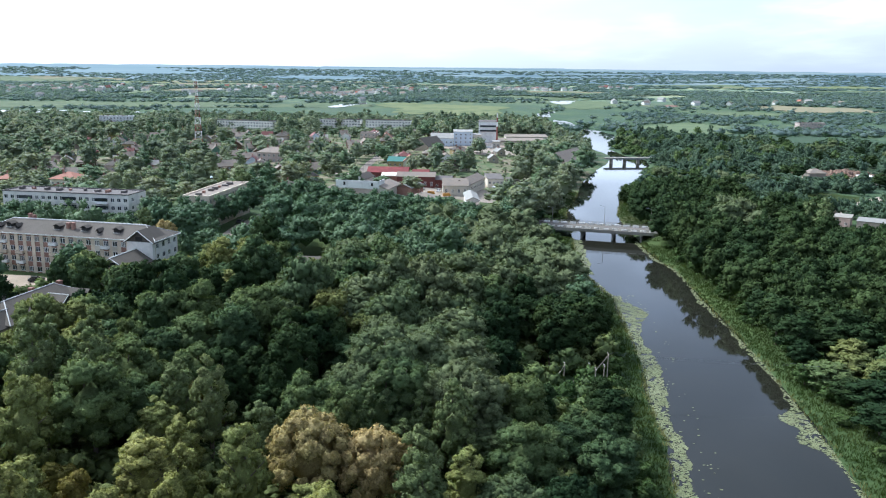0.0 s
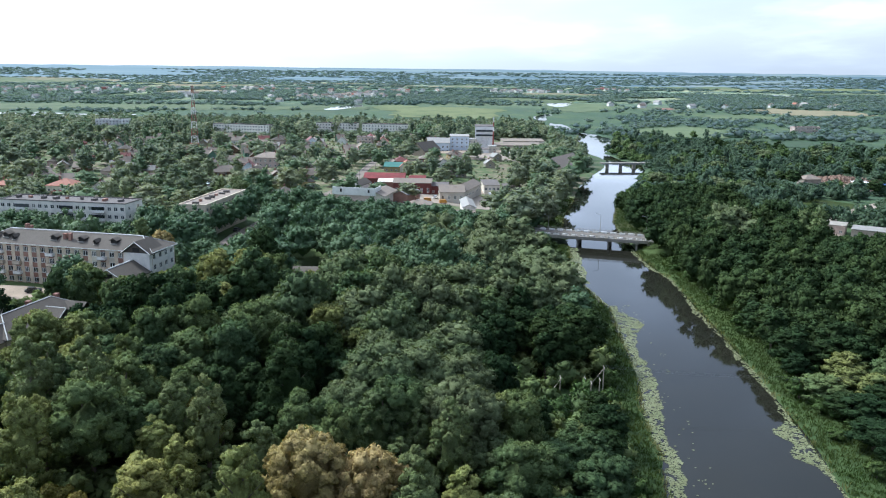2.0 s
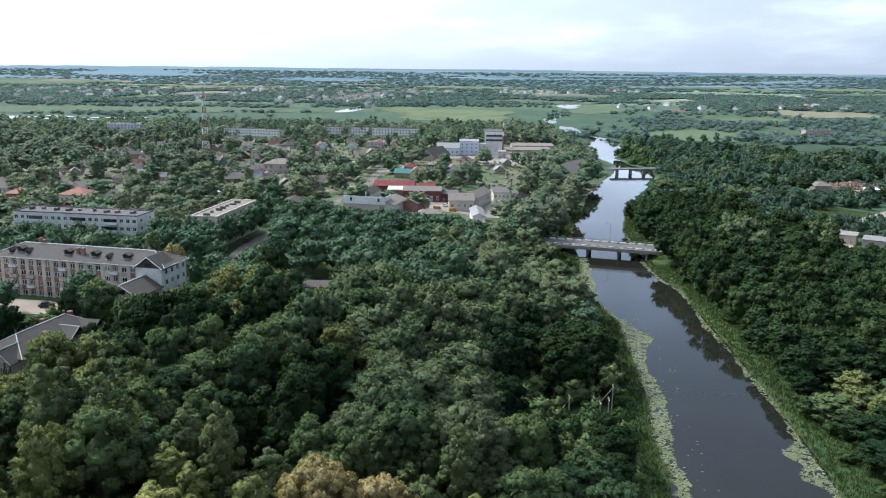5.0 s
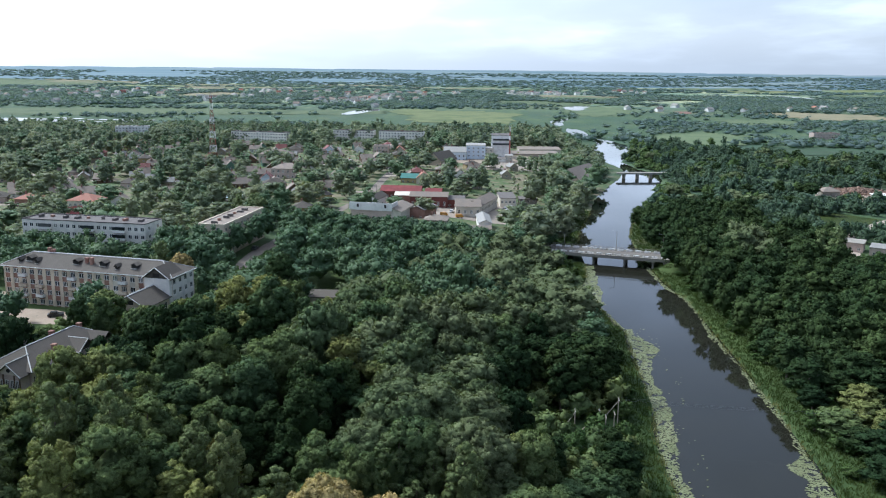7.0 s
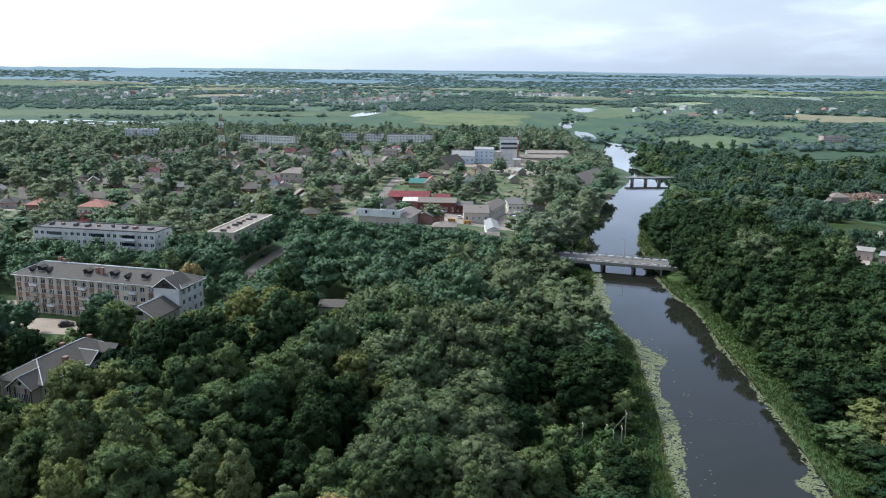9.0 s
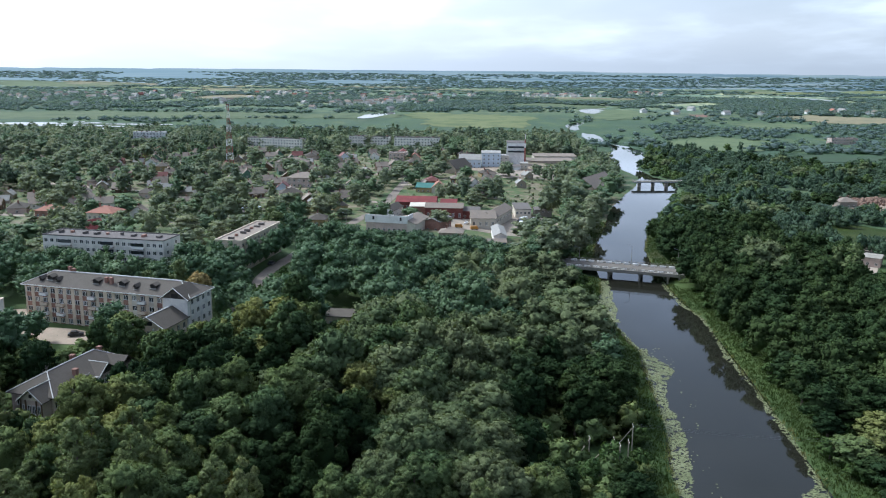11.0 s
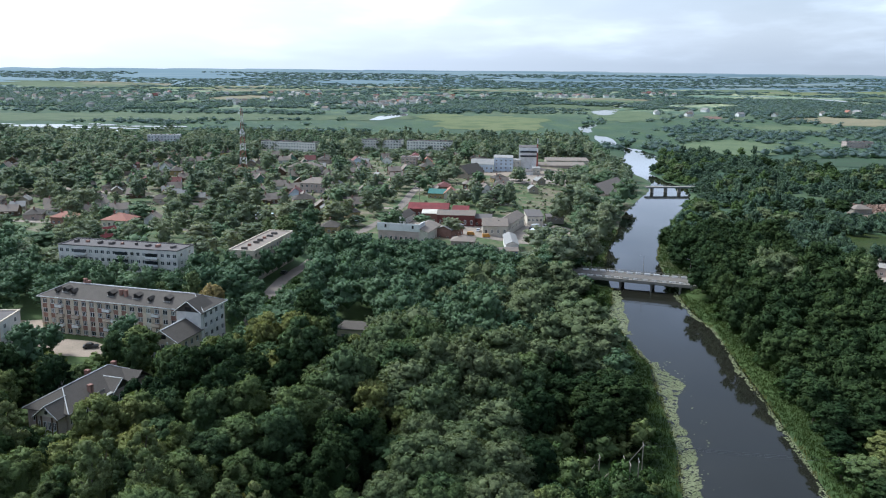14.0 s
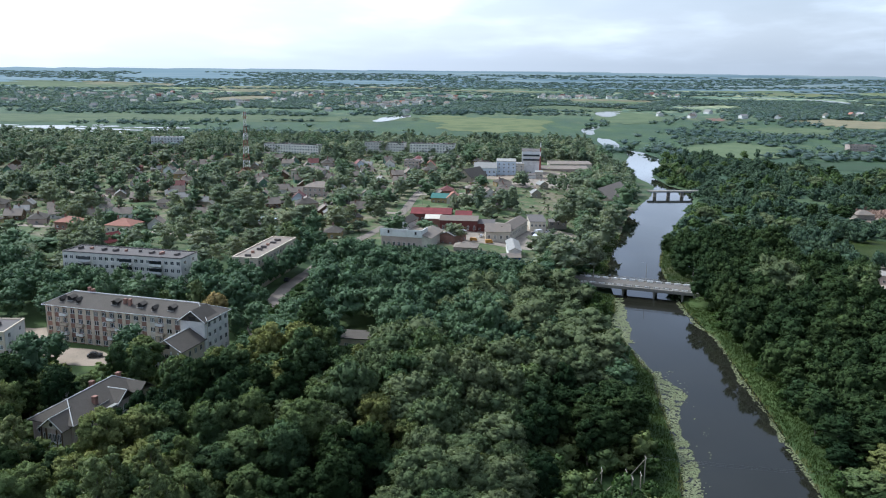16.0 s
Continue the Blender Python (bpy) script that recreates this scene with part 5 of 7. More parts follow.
def lilies():
    r = np.random.RandomState(3)
    spots = []
    for y in np.arange(110, 345, 0.33):
        left, right = river_x(y) - river_half(y), river_x(y) + river_half(y)
        wl = 3.5 + 2.6 * noise.noise(Vector((y * 0.045, 1.3, 0))) + 1.2 * noise.noise(Vector((y * 0.25, 4.1, 0)))
        wl += 5.5 * math.exp(-((y - 240) / 9) ** 2) + 4.5 * math.exp(-((y - 306) / 14) ** 2)
        wl *= 0.25 if 258 < y < 286 else 1.0
        wr = 1.0 + 1.1 * noise.noise(Vector((y * 0.07, 9.3, 0))) + 5.0 * math.exp(-((y - 163) / 4) ** 2) + 3.6 * math.exp(-((y - 153) / 4) ** 2) + 0.8 * noise.noise(Vector((y * 0.3, 2.3, 0)))
        for base, w, sgn in ((left, wl, 1), (right, wr, -1)):
            for _ in range(int(max(0, w) * (7.0 if 284 < y < 330 else 5.0))):
                t = r.uniform(-0.3, max(0.1, w))
                if noise.noise(Vector((base + sgn * t, y, 0)) * 0.55) > -0.28:
                    spots.append((base + sgn * t, y + r.uniform(-0.3, 0.3)))
    for _ in range(70):
        y = r.uniform(120, 260)
        spots.append((river_x(y) - river_half(y) + r.uniform(4, 9) + noise.noise(Vector((y * 0.1, 0, 0))) * 3, y))
    v, f = [], []
    for x, y in spots:
        s, a = r.uniform(0.16, 0.36), r.uniform(0, 6.28)
        n = len(v)
        z = 0.02 + r.uniform(0, 0.05)
        tip = r.normal(scale=0.06, size=2)
        v += [(x + math.cos(a + i * 1.571) * s, y + math.sin(a + i * 1.571) * s * 0.8, z + tip[i % 2] * s) for i in range(4)]
        f.append((n, n + 1, n + 2, n + 3))
    tagged(new("water_lilies", mesh_of("water_lilies", v, f, M_PAD)), "mat of pale green lily leaves along the bank", "water lilies", kind="stuff")


lilies()

# ---- building blocks ----
def plate(xs, zs, hole, y0, y1):
    """An upright slab in one piece, from lines in x and z; hole(i, j) leaves a cell open, right through."""
    bm = bmesh.new()
    seen = {}

    def v(i, j, y):
        if (i, j, y) not in seen:
            seen[i, j, y] = bm.verts.new((xs[i], y, zs[j]))
        return seen[i, j, y]
    full = lambda i, j: 0 <= i < len(xs) - 1 and 0 <= j < len(zs) - 1 and not hole(i, j)
    for i in range(len(xs) - 1):
        for j in range(len(zs) - 1):
            if not full(i, j):
                continue
            bm.faces.new([v(i, j, y0), v(i + 1, j, y0), v(i + 1, j + 1, y0), v(i, j + 1, y0)])
            bm.faces.new([v(i, j + 1, y1), v(i + 1, j + 1, y1), v(i + 1, j, y1), v(i, j, y1)])
            for di, dj, p, q in ((-1, 0, (i, j + 1), (i, j)), (1, 0, (i + 1, j), (i + 1, j + 1)), (0, -1, (i, j), (i + 1, j)), (0, 1, (i + 1, j + 1), (i, j + 1))):
                if not full(i + di, j + dj):
                    bm.faces.new([v(*q, y0), v(*p, y0), v(*p, y1), v(*q, y1)])
    return bm


def wall_bm(L, H, cols, rows, thick, base=0.0, start=0.0):
    """A wall along x with real openings; cols and rows give the openings' edges."""
    xs = [start] + [e for c in cols for e in c] + [L]
    zs = [base] + [e for r in rows for e in r] + [H]
    return plate(xs, zs, lambda i, j: i % 2 == 1 and j % 2 == 1, 0, thick)


WINDOWS = {}


def window_kind(w, h, sash_mat, bars=1):
    """A window: sash with mullions, and its pane. Made once for each size."""
    key = (round(w, 2), round(h, 2), sash_mat.name, bars)
    if key not in WINDOWS:
        t = 0.13
        xs = [0, t] + [e for i in range(bars) for e in (w * (i + 1) / (bars + 1) - t / 2, w * (i + 1) / (bars + 1) + t / 2)] + [w - t, w]
        bm = plate(xs, [0, t, h - t, h], lambda i, j: j == 1 and i % 2 == 1, -0.02, 0.08)
        me = bpy.data.meshes.new("window")
        bm.to_mesh(me)
        bm.free()
        me.materials.append(sash_mat)
        bm = box(t, w - t, 0.02, 0.045, t, h - t)
        pm = bpy.data.meshes.new("pane")
        bm.to_mesh(pm)
        bm.free()
        pm.materials.append(M_GLASS)
        bm = plate(xs, [0, t, h - t, h], lambda i, j: False, -0.02, 0.06)
        wm = bpy.data.meshes.new("window")
        bm.to_mesh(wm)
        bm.free()
        wm.materials.append(sash_mat)
        wm.materials.append(M_GLASS)
        for f in wm.polygons:
            c = f.center
            if t < c.z < h - t and any(xs[i] < c.x < xs[i + 1] for i in range(1, len(xs) - 1, 2)) and c.y < 0.02:
                f.material_index = 1
        WINDOWS[key] = (me, pm, wm)
    return WINDOWS[key]


def window(parent, m, w, h, sash_mat=None, bars=1, whole=False):
    """A window with its pane; whole: far off, sash and glass in one mesh."""
    me, pm, wm = window_kind(w, h, sash_mat or M_WHITE, bars)
    ob = new("window", wm if whole else me)
    ob.parent, ob.matrix_basis = parent, m
    if not whole:
        new("pane", pm).parent = ob
    return ob


def thing(name, x, y, z, turn, label, category, group=""):
    ob = new(name)
    ob.matrix_basis = pose(x, y, z, 0, 0, turn)
    return tagged(ob, label, category, group)


def ring_of_walls(parent, L, D, H, mat, bays, rows, side_bays=2, wide=1.35, sash=None, bars=1, thick=0.35, sides=None, whole=True, base=-1.5):
    """Four walls with openings and windows round an L x D plan; the far long wall is blank. sides: a material for the short walls."""
    def edges(length, n):
        step = length / n
        return [(step * (i + 0.5) - wide / 2, step * (i + 0.5) + wide / 2) for i in range(n)]
    faces = [(L, bays, pose(0, 0, 0), mat), (D, side_bays, pose(L, 0, 0, 0, 0, 90), sides or mat), (L, 0, pose(L, D, 0, 0, 0, 180), mat), (D, side_bays, pose(0, D, 0, 0, 0, 270), sides or mat)]
    for i, (length, n, m, mt) in enumerate(faces):
        inset = thick + 0.003 if i % 2 else 0.0
        cols = edges(length, n) if n else []
        part("wall", wall_bm(length - inset, H, cols, rows if n else [], thick, base, inset), mt, parent, at=m)
        for a, b in cols:
            for c, dd in rows:
                window(parent, m @ pose(a, 0.12, c), b - a, dd - c, sash, bars, whole)
    # added solid box, painted dark as unlit rooms, stops the view through
    part("inner_wall", box(thick + 0.5, L - thick - 0.5, thick + 0.5, D - thick - 0.5, -1.0, H - 0.1), M_DARK_FILL, parent)


def chimney(parent, x, y, z, h, mat=None, w=0.7):
    bm = box(x - w / 2, x + w / 2, y - w / 2, y + w / 2, z, z + h)
    box(x - w / 2 - 0.08, x + w / 2 + 0.08, y - w / 2 - 0.08, y + w / 2 + 0.08, z + h - 0.25, z + h - 0.08, bm)
    return part("chimney", bm, mat or M_BRICK, parent)


def trim_bar(parent, p, q, r=0.2, mat=None, name="ridge_cap"):
    return part(name, round_bar(p, q, r, r, 6), mat or M_TRIM, parent)


def dormer(parent, x, y, z, facing=-1, w=1.5):
    """A small roof window with a saddle roof; a near-black box stands for its shaded opening to the front."""
    bm = box(x - w / 2, x + w / 2, y, y + 1.9, z, z + 1.0)
    d = part("dormer", bm, M_DARK_FILL, parent)
    rf = gable(2.3, w, 0, 0.55, 0.22, 0.1)
    part("roof", rf, M_SLATE, d, at=pose(x + w / 2, y - 0.2, z + 1.0, 0, 0, 90))
    part("sill", box(x - w / 2 - 0.1, x + w / 2 + 0.1, y - 0.35, y + 0.05, z - 0.25, z + 0.1), M_ZINC, d)


# ---- the four-storey apartment house ----
def apartment_house():
    L, D, sh = 56.5, 12.0, 3.0
    z0 = 10.2
    b = thing("apartment_house", -135.2, 241.7, z0, -13.0, "four-storey grey and red brick apartment house under a slate roof", "apartment house")
    H = 12.1
    bays, step = 20, L / 20
    rows = [(0.9 + i * sh, 0.9 + i * sh + 1.55) for i in range(4)]
    wide = 1.65
    # front: grey piers, red brick below and above the windows
    for i in range(bays + 1):
        a = 0 if i == 0 else step * (i - 0.5) + wide / 2
        c = L if i == bays else step * (i + 0.5) - wide / 2
        part("pier", box(a, c, 0, 0.4, -1.5, H), M_GREYBRICK, b)
    for i in range(bays):
        a = step * (i + 0.5) - wide / 2
        z = -1.5
        mat = M_BRICK if i < 11 or i % 2 == 0 else M_CREAM
        for c, dd in rows:
            part("spandrel", box(a, a + wide, 0.06, 0.36, z, c), mat, b)
            window(b, pose(a, 0.16, c), wide, dd - c, None, 2 if i % 3 else 1)
            z = dd
        part("spandrel", box(a, a + wide, 0.06, 0.36, z, H), mat, b)
    # other sides
    side_rows = rows
    for m, length, n in ((pose(L, 0, 0, 0, 0, 90), D, 4), (pose(L, D, 0, 0, 0, 180), L, 1), (pose(0, D, 0, 0, 0, 270), D, 3)):
        st = length / n
        cols = [(st * (i + 0.5) - 0.7, st * (i + 0.5) + 0.7) for i in range(n)]
        part("wall", wall_bm(length, H, cols, side_rows, 0.38, -1.5), M_PANEL if length == D else M_GREYBRICK, b, at=m @ pose(0, 0.003, 0))
        for a, c in cols:
            for lo, hi in side_rows:
                window(b, m @ pose(a, 0.16, lo), 1.4, hi - lo)
    # the same dark-painted box in place of unlit rooms
    part("inner_wall", box(1, L - 1, 1, D - 1, -1, H - 0.1), M_DARK_FILL, b)
    # balconies
    for i, levels in ((2, (1, 2, 3)), (4, (1, 2)), (8, (1, 2, 3)), (9, (2,)), (14, (2, 3)), (17, (1, 3))):
        for lv in levels:
            a, z = step * (i + 0.5) - 1.25, lv * sh + 0.1
            bal = part("balcony", box(a, a + 2.5, -1.1, 0.0, z, z + 0.14), M_CONC, b, "small concrete balcony with pale railing")
            bm = box(a, a + 2.5, -1.12, -1.05, z + 0.2, z + 1.05)
            box(a, a + 0.06, -1.05, 0, z + 0.2, z + 1.05, bm)
            box(a + 2.44, a + 2.5, -1.05, 0, z + 0.2, z + 1.05, bm)
            part("railing", bm, M_WHITE if (i + lv) % 2 else M_GREYBRICK, bal)
    # roof with zinc ridges
    part("roof", hip(L, D, H, 3.3, 0.7, 0.22, 6.2), M_SLATE, b)
    rz = H + 3.35
    trim_bar(b, (6.2, 6, rz), (L - 6.2, 6, rz))
    for x, s in ((-0.7, 6.2), (L + 0.7, L - 6.2)):
        for y in (-0.7, D + 0.7):
            trim_bar(b, (x, y, H + 0.25), (s, 6, rz), 0.11)
    part("eaves_board", box(-0.75, L + 0.75, -0.78, -0.70, H - 0.02, H + 0.24), M_WHITE, b)
    part("eaves_board", box(L + 0.70, L + 0.78, -0.7, D + 0.7, H - 0.02, H + 0.24), M_WHITE, b)
    for x, y in ((8, 1.8), (24, 1.9), (33, 1.9), (43.5, 1.9)):
        dormer(b, x, y, H + 1.45, -1, 1.9)
    for x, y in ((5.2, 1.2), (11, 1.2), (38, 1.2)):
        dormer(b, x, y, H + 0.95, -1, 0.9)
    for x, y, h in ((11.5, 6.6, 2.6), (27, 3.0, 1.2), (13, 6.4, 2.2), (29, 2.6, 1.4)):
        chimney(b, x, y, H + 1.2, h + 1.0, M_BRICK, 0.9)
    # cross gable at the end of the front
    rf = gable(7.5, 8.2, 0, 3.0, 0.55, 0.2)
    part("roof", rf, M_SLATE, b, at=pose(L + 0.2, -1.4, H + 0.05, 0, 0, 90))
    part("wall", box(L - 7.9, L + 0.1, -1.3, -0.003, -1.5, H), M_PANEL, b)
    g = bmesh.new()
    for y in (-1.34, -1.1):
        g.faces.new([g.verts.new(p) for p in ((L - 7.9, y, H), (L + 0.1, y, H), (L - 3.9, y, H + 2.9))])
    part("gable_wall", g, M_SLATE, b, "slate-clad gable with a dark hatch")
    part("hatch", box(L - 5.0, L - 2.9, -1.42, -1.36, H + 0.3, H + 1.4), M_DARK_FILL, b)
    trim_bar(b, (L - 8.4, -2.0, H - 0.1), (L - 3.9, -2.0, H + 3.2), 0.13, M_WHITE, "barge_board")
    trim_bar(b, (L + 0.7, -2.0, H - 0.1), (L - 3.9, -2.0, H + 3.2), 0.13, M_WHITE, "barge_board")
    # lower wing before it
    w = thing("two_storey_wing", 0, 0, 0, 0, "two-storey wing with a slate roof and pale columns", "building")
    w.matrix_basis = b.matrix_basis @ pose(L - 9.8, -13.0, 0)
    ring_of_walls(w, 9.5, 11.6, 7.2, M_GREYBRICK, 3, [(0.9, 2.5), (4.2, 5.9)], 4, 1.3, whole=False)
    part("roof", gable(11.6, 9.5, 7.2, 2.7, 0.7, 0.2), M_SLATE, w, at=pose(9.5, 0, 0, 0, 0, 90))
    g = bmesh.new()
    for y in (-0.04, 0.25):
        g.faces.new([g.verts.new(p) for p in ((0, y, 7.2), (9.5, y, 7.2), (4.75, y, 9.8))])
    part("gable_wall", g, M_GREYBRICK, w)
    part("hatch", box(3.5, 6.0, -0.12, -0.06, 7.5, 8.7), M_DARK_FILL, w)
    trim_bar(w, (4.75, -0.7, 10.1), (4.75, 11.9, 10.1))
    for x in (-0.7, 10.2):
        trim_bar(w, (x, -0.75, 6.95), (4.75, -0.75, 10.05), 0.12, M_WHITE, "barge_board")
    for x in (0.4, 2.6, 6.9, 9.1):
        part("column", round_bar((x, -0.9, -1), (x, -0.9, 7.0), 0.28, 0.24, 10), M_WHITE, w)


apartment_house()


# ---- the two-storey house with the hipped slate roof ----
def hipped_house():
    L, D, H = 25.6, 11.0, 7.2
    z0 = 10.2
    b = thing("hipped_house", -89.4, 166.8, z0, 76.0, "long two-storey plastered house under a grey hipped slate roof", "house")
    ring_of_walls(b, L, D, H, M_PINK, 11, [(0.8, 2.5), (4.3, 6.0)], 3, 1.25, whole=False)
    part("roof", hip(L, D, H, 3.6, 0.7, 0.2, 5.0), M_SLATE, b)
    rz = H + 3.62
    trim_bar(b, (5, D / 2, rz), (L - 5, D / 2, rz), 0.13)
    for x, s in ((-0.7, 5.0), (L + 0.7, L - 5.0)):
        for y in (-0.7, D + 0.7):
            trim_bar(b, (x, y, H + 0.22), (s, D / 2, rz), 0.12)
    for y in (-0.78, D + 0.70):
        part("gutter", box(-0.8, L + 0.8, y, y + 0.08, H - 0.05, H + 0.22), M_ZINC, b)
    # bay with a gable on the short side, with tall dark posts
    part("wall", box(-2.6, -0.003, 0.6, 6.2, -1.5, H), M_PINK, b)
    part("roof", gable(6.4, 5.6, H, 2.3, 0.5, 0.18), M_SLATE, b, at=pose(-2.8, 0.6, 0))
    bay = part("gable_wall", solid([[(-2.68, 0.6, H), (-2.68, 6.2, H), (-2.68, 3.4, H + 2.2)], [(-2.4, 0.6, H), (-2.4, 6.2, H), (-2.4, 3.4, H + 2.2)]]), M_CREAM, b)
    part("round_window", round_bar((-2.78, 3.4, H + 0.95), (-2.70, 3.4, H + 0.95), 0.45, 0.45, 14), M_DARK_FILL, bay)
    trim_bar(b, (-3.3, 0.0, H - 0.25), (-3.3, 3.4, H + 2.5), 0.1)
    trim_bar(b, (-3.3, 6.8, H - 0.25), (-3.3, 3.4, H + 2.5), 0.1)
    trim_bar(b, (-3.3, 3.4, H + 2.55), (3.4, 3.4, H + 2.55), 0.1)
    for z in (0.7, 4.2):
        for y in (1.9, 3.15, 4.4, 5.65):
            window(b, pose(-2.72, y, z, 0, 0, 270), 0.95, 1.9, M_WHITE)
    part("apron", box(-2.76, -2.64, 0.9, 5.9, 2.8, 4.1), M_WHITE, b)
    for y in (0.7, 2.0, 4.8, 6.1):
        part("post", box(-2.86, -2.64, y - 0.12, y + 0.12, -1.0, H), M_WOOD, b)
    # same bay on the end facing the river bend
    part("roof", gable(7.0, 6.4, 0, 2.3, 0.5, 0.18), M_SLATE, b, at=pose(19.5, -1.2, H, 0, 0, 90))
    part("wall", box(13.1, 19.5, -0.9, -0.003, -1.5, H), M_PINK, b)
    g = bmesh.new()
    for y in (-0.94, -0.7):
        g.faces.new([g.verts.new(p) for p in ((13.1, y, H), (19.5, y, H), (16.3, y, H + 2.2))])
    part("gable_wall", g, M_SLATE, b)
    part("round_window", round_bar((16.3, -1.02, H + 0.9), (16.3, -0.92, H + 0.9), 0.45, 0.45, 14), M_DARK_FILL, b)
    trim_bar(b, (12.6, -1.75, H - 0.2), (16.3, -1.75, H + 2.45), 0.12)
    trim_bar(b, (16.3, -1.75, H + 2.5), (16.3, 4.0, H + 2.5), 0.12)
    for z in (0.8, 4.3):
        for x in (13.8, 15.6, 17.4):
            window(b, pose(x, -1.0, z), 1.2, 1.7)
    for x, y, h, m in ((9.3, 1.6, 2.4, M_BRICK), (8.0, 8.6, 3.2, M_CONC), (16.5, 8.3, 2.6, M_BRICK), (22.5, 5.5, 3.0, M_BRICK)):
        chimney(b, x, y, H + 0.8, h, m, 1.0)
    part("porch_roof", box(10.0, 14.5, -1.6, 0.2, H - 0.1, H + 0.25), M_ZINC, b)
    part("snow_guard", box(8.4, 12.6, 0.4, 0.5, H + 0.75, H + 1.15), M_ZINC, b)
    # cross wing at the far end
    part("wall", box(L - 6.5, L - 0.003, -1.8, -0.003, -1.5, H), M_PINK, b)
    part("roof", gable(7.5, 6.4, 0, 2.2, 0.5, 0.18), M_SLATE, b, at=pose(L, -2.2, H, 0, 0, 90))
    for z in (0.8, 4.3):
        for x in (L - 5.8, L - 3.8, L - 1.9):
            window(b, pose(x, -1.86, z), 1.2, 1.7)


hipped_house()


# ---- panel blocks and larger buildings of the town ----
def panel_block(name, x, y, z, turn, L, D, storeys, bays, mat, label, sides=None, roof=None, sh=2.85, group="", loggias=(), wide=1.5):
    b = thing(name, x, y, z, turn, label, "apartment block", group)
    H = storeys * sh + 0.6
    rows = [(0.85 + i * sh, 0.85 + i * sh + 1.45) for i in range(storeys)]
    ring_of_walls(b, L, D, H, mat, bays, rows, 2, wide, sides=sides)
    part("roof", box(0.3, L - 0.3, 0.3, D - 0.3, H - 0.25, H - 0.05), roof or M_BITUMEN, b)
    bm = box(-0.12, L + 0.12, -0.12, 0.3, H, H + 0.35)
    box(-0.12, L + 0.12, D - 0.3, D + 0.12, H, H + 0.35, bm)
    box(-0.12, 0.3, 0.303, D - 0.303, H, H + 0.35, bm)
    box(L - 0.3, L + 0.12, 0.303, D - 0.303, H, H + 0.35, bm)
    part("parapet", bm, M_BITUMEN if mat is M_PANEL else mat, b)
    r = random.Random(int(L * 10))
    for i in range(int(L / 5)):
        u = 3 + i * 5 + r.uniform(-1, 1)
        if u < L - 2:
            part("vent_block", box(u, u + r.uniform(0.7, 1.5), D * r.choice((0.40, 0.52)), D * 0.55 + 0.7, H - 0.05, H + r.uniform(0.6, 1.0)), M_BRICK if i % 3 == 1 else M_BITUMEN, b)
    for i, lv in loggias:
        st = L / bays
        a, zz = st * i + 0.1, lv * sh + 0.05
        bal = part("balcony", box(a, a + st * 2 - 0.2, -1.2, 0, zz, zz + 0.15), M_CONC, b)
        part("railing", box(a, a + st * 2 - 0.2, -1.24, -1.16, zz + 0.15, zz + 1.1), M_WHITE, bal)
        part("glazing", box(a, a + st * 2 - 0.2, -1.18, -1.13, zz + 1.103, zz + 2.3), M_GLASS, bal)
    return b


panel_block("apartment_block", -160.0, 301.5, 10.3, -9.6, 49.5, 12, 5, 20, M_PANEL, "white panel apartment block with a flat tarred roof", loggias=[(i, lv) for i in (3, 10, 15) for lv in (1, 2, 3, 4)])
panel_block("apartment_block", -159.5, 217.5, 8.9, 5, 24, 13, 4, 9, M_GREYBRICK, "grey brick apartment block at the yard's edge", M_PANEL, sh=2.7, loggias=[(2, 1), (2, 2), (2, 3), (5, 1), (5, 2), (5, 3)])
panel_block("flat_roofed_block", -86.0, 305.5, 8.2, 82, 40, 10.5, 5, 13, M_GREYBRICK, "long grey block with a weathered flat roof", M_GREYBRICK, M_SLATE2)
panel_block("distant_block", -226, 838, 4.0, -14, 60, 12, 4, 20, M_PANEL, "white panel apartment block with rows of windows", group="panel blocks beyond the town")
panel_block("distant_block", -128, 868, 4.0, -6, 42, 12, 4, 14, M_PANEL, "white panel apartment block with rows of windows", group="panel blocks beyond the town")
panel_block("distant_block", -80, 858, 4.0, -4, 46, 12, 4, 15, M_PANEL, "white panel apartment block with rows of windows", group="panel blocks beyond the town")
panel_block("distant_block", -72, 722, 5.0, -3, 13, 11, 3, 4, M_PINK, "pinkish three-storey block among trees")
panel_block("distant_block", -370, 905, 5.0, 10, 34, 12, 3, 10, M_WHITE, "long white block with a flat roof", roof=M_ZINC)
panel_block("distant_block", -400, 888, 5.0, 0, 20, 12, 3, 6, M_CREAM, "cream three-storey block on the town's edge")
panel_block("distant_block", 416, 990, 3.0, 6, 32, 11, 2, 9, M_PINK, "long pinkish two-storey block on the plain")


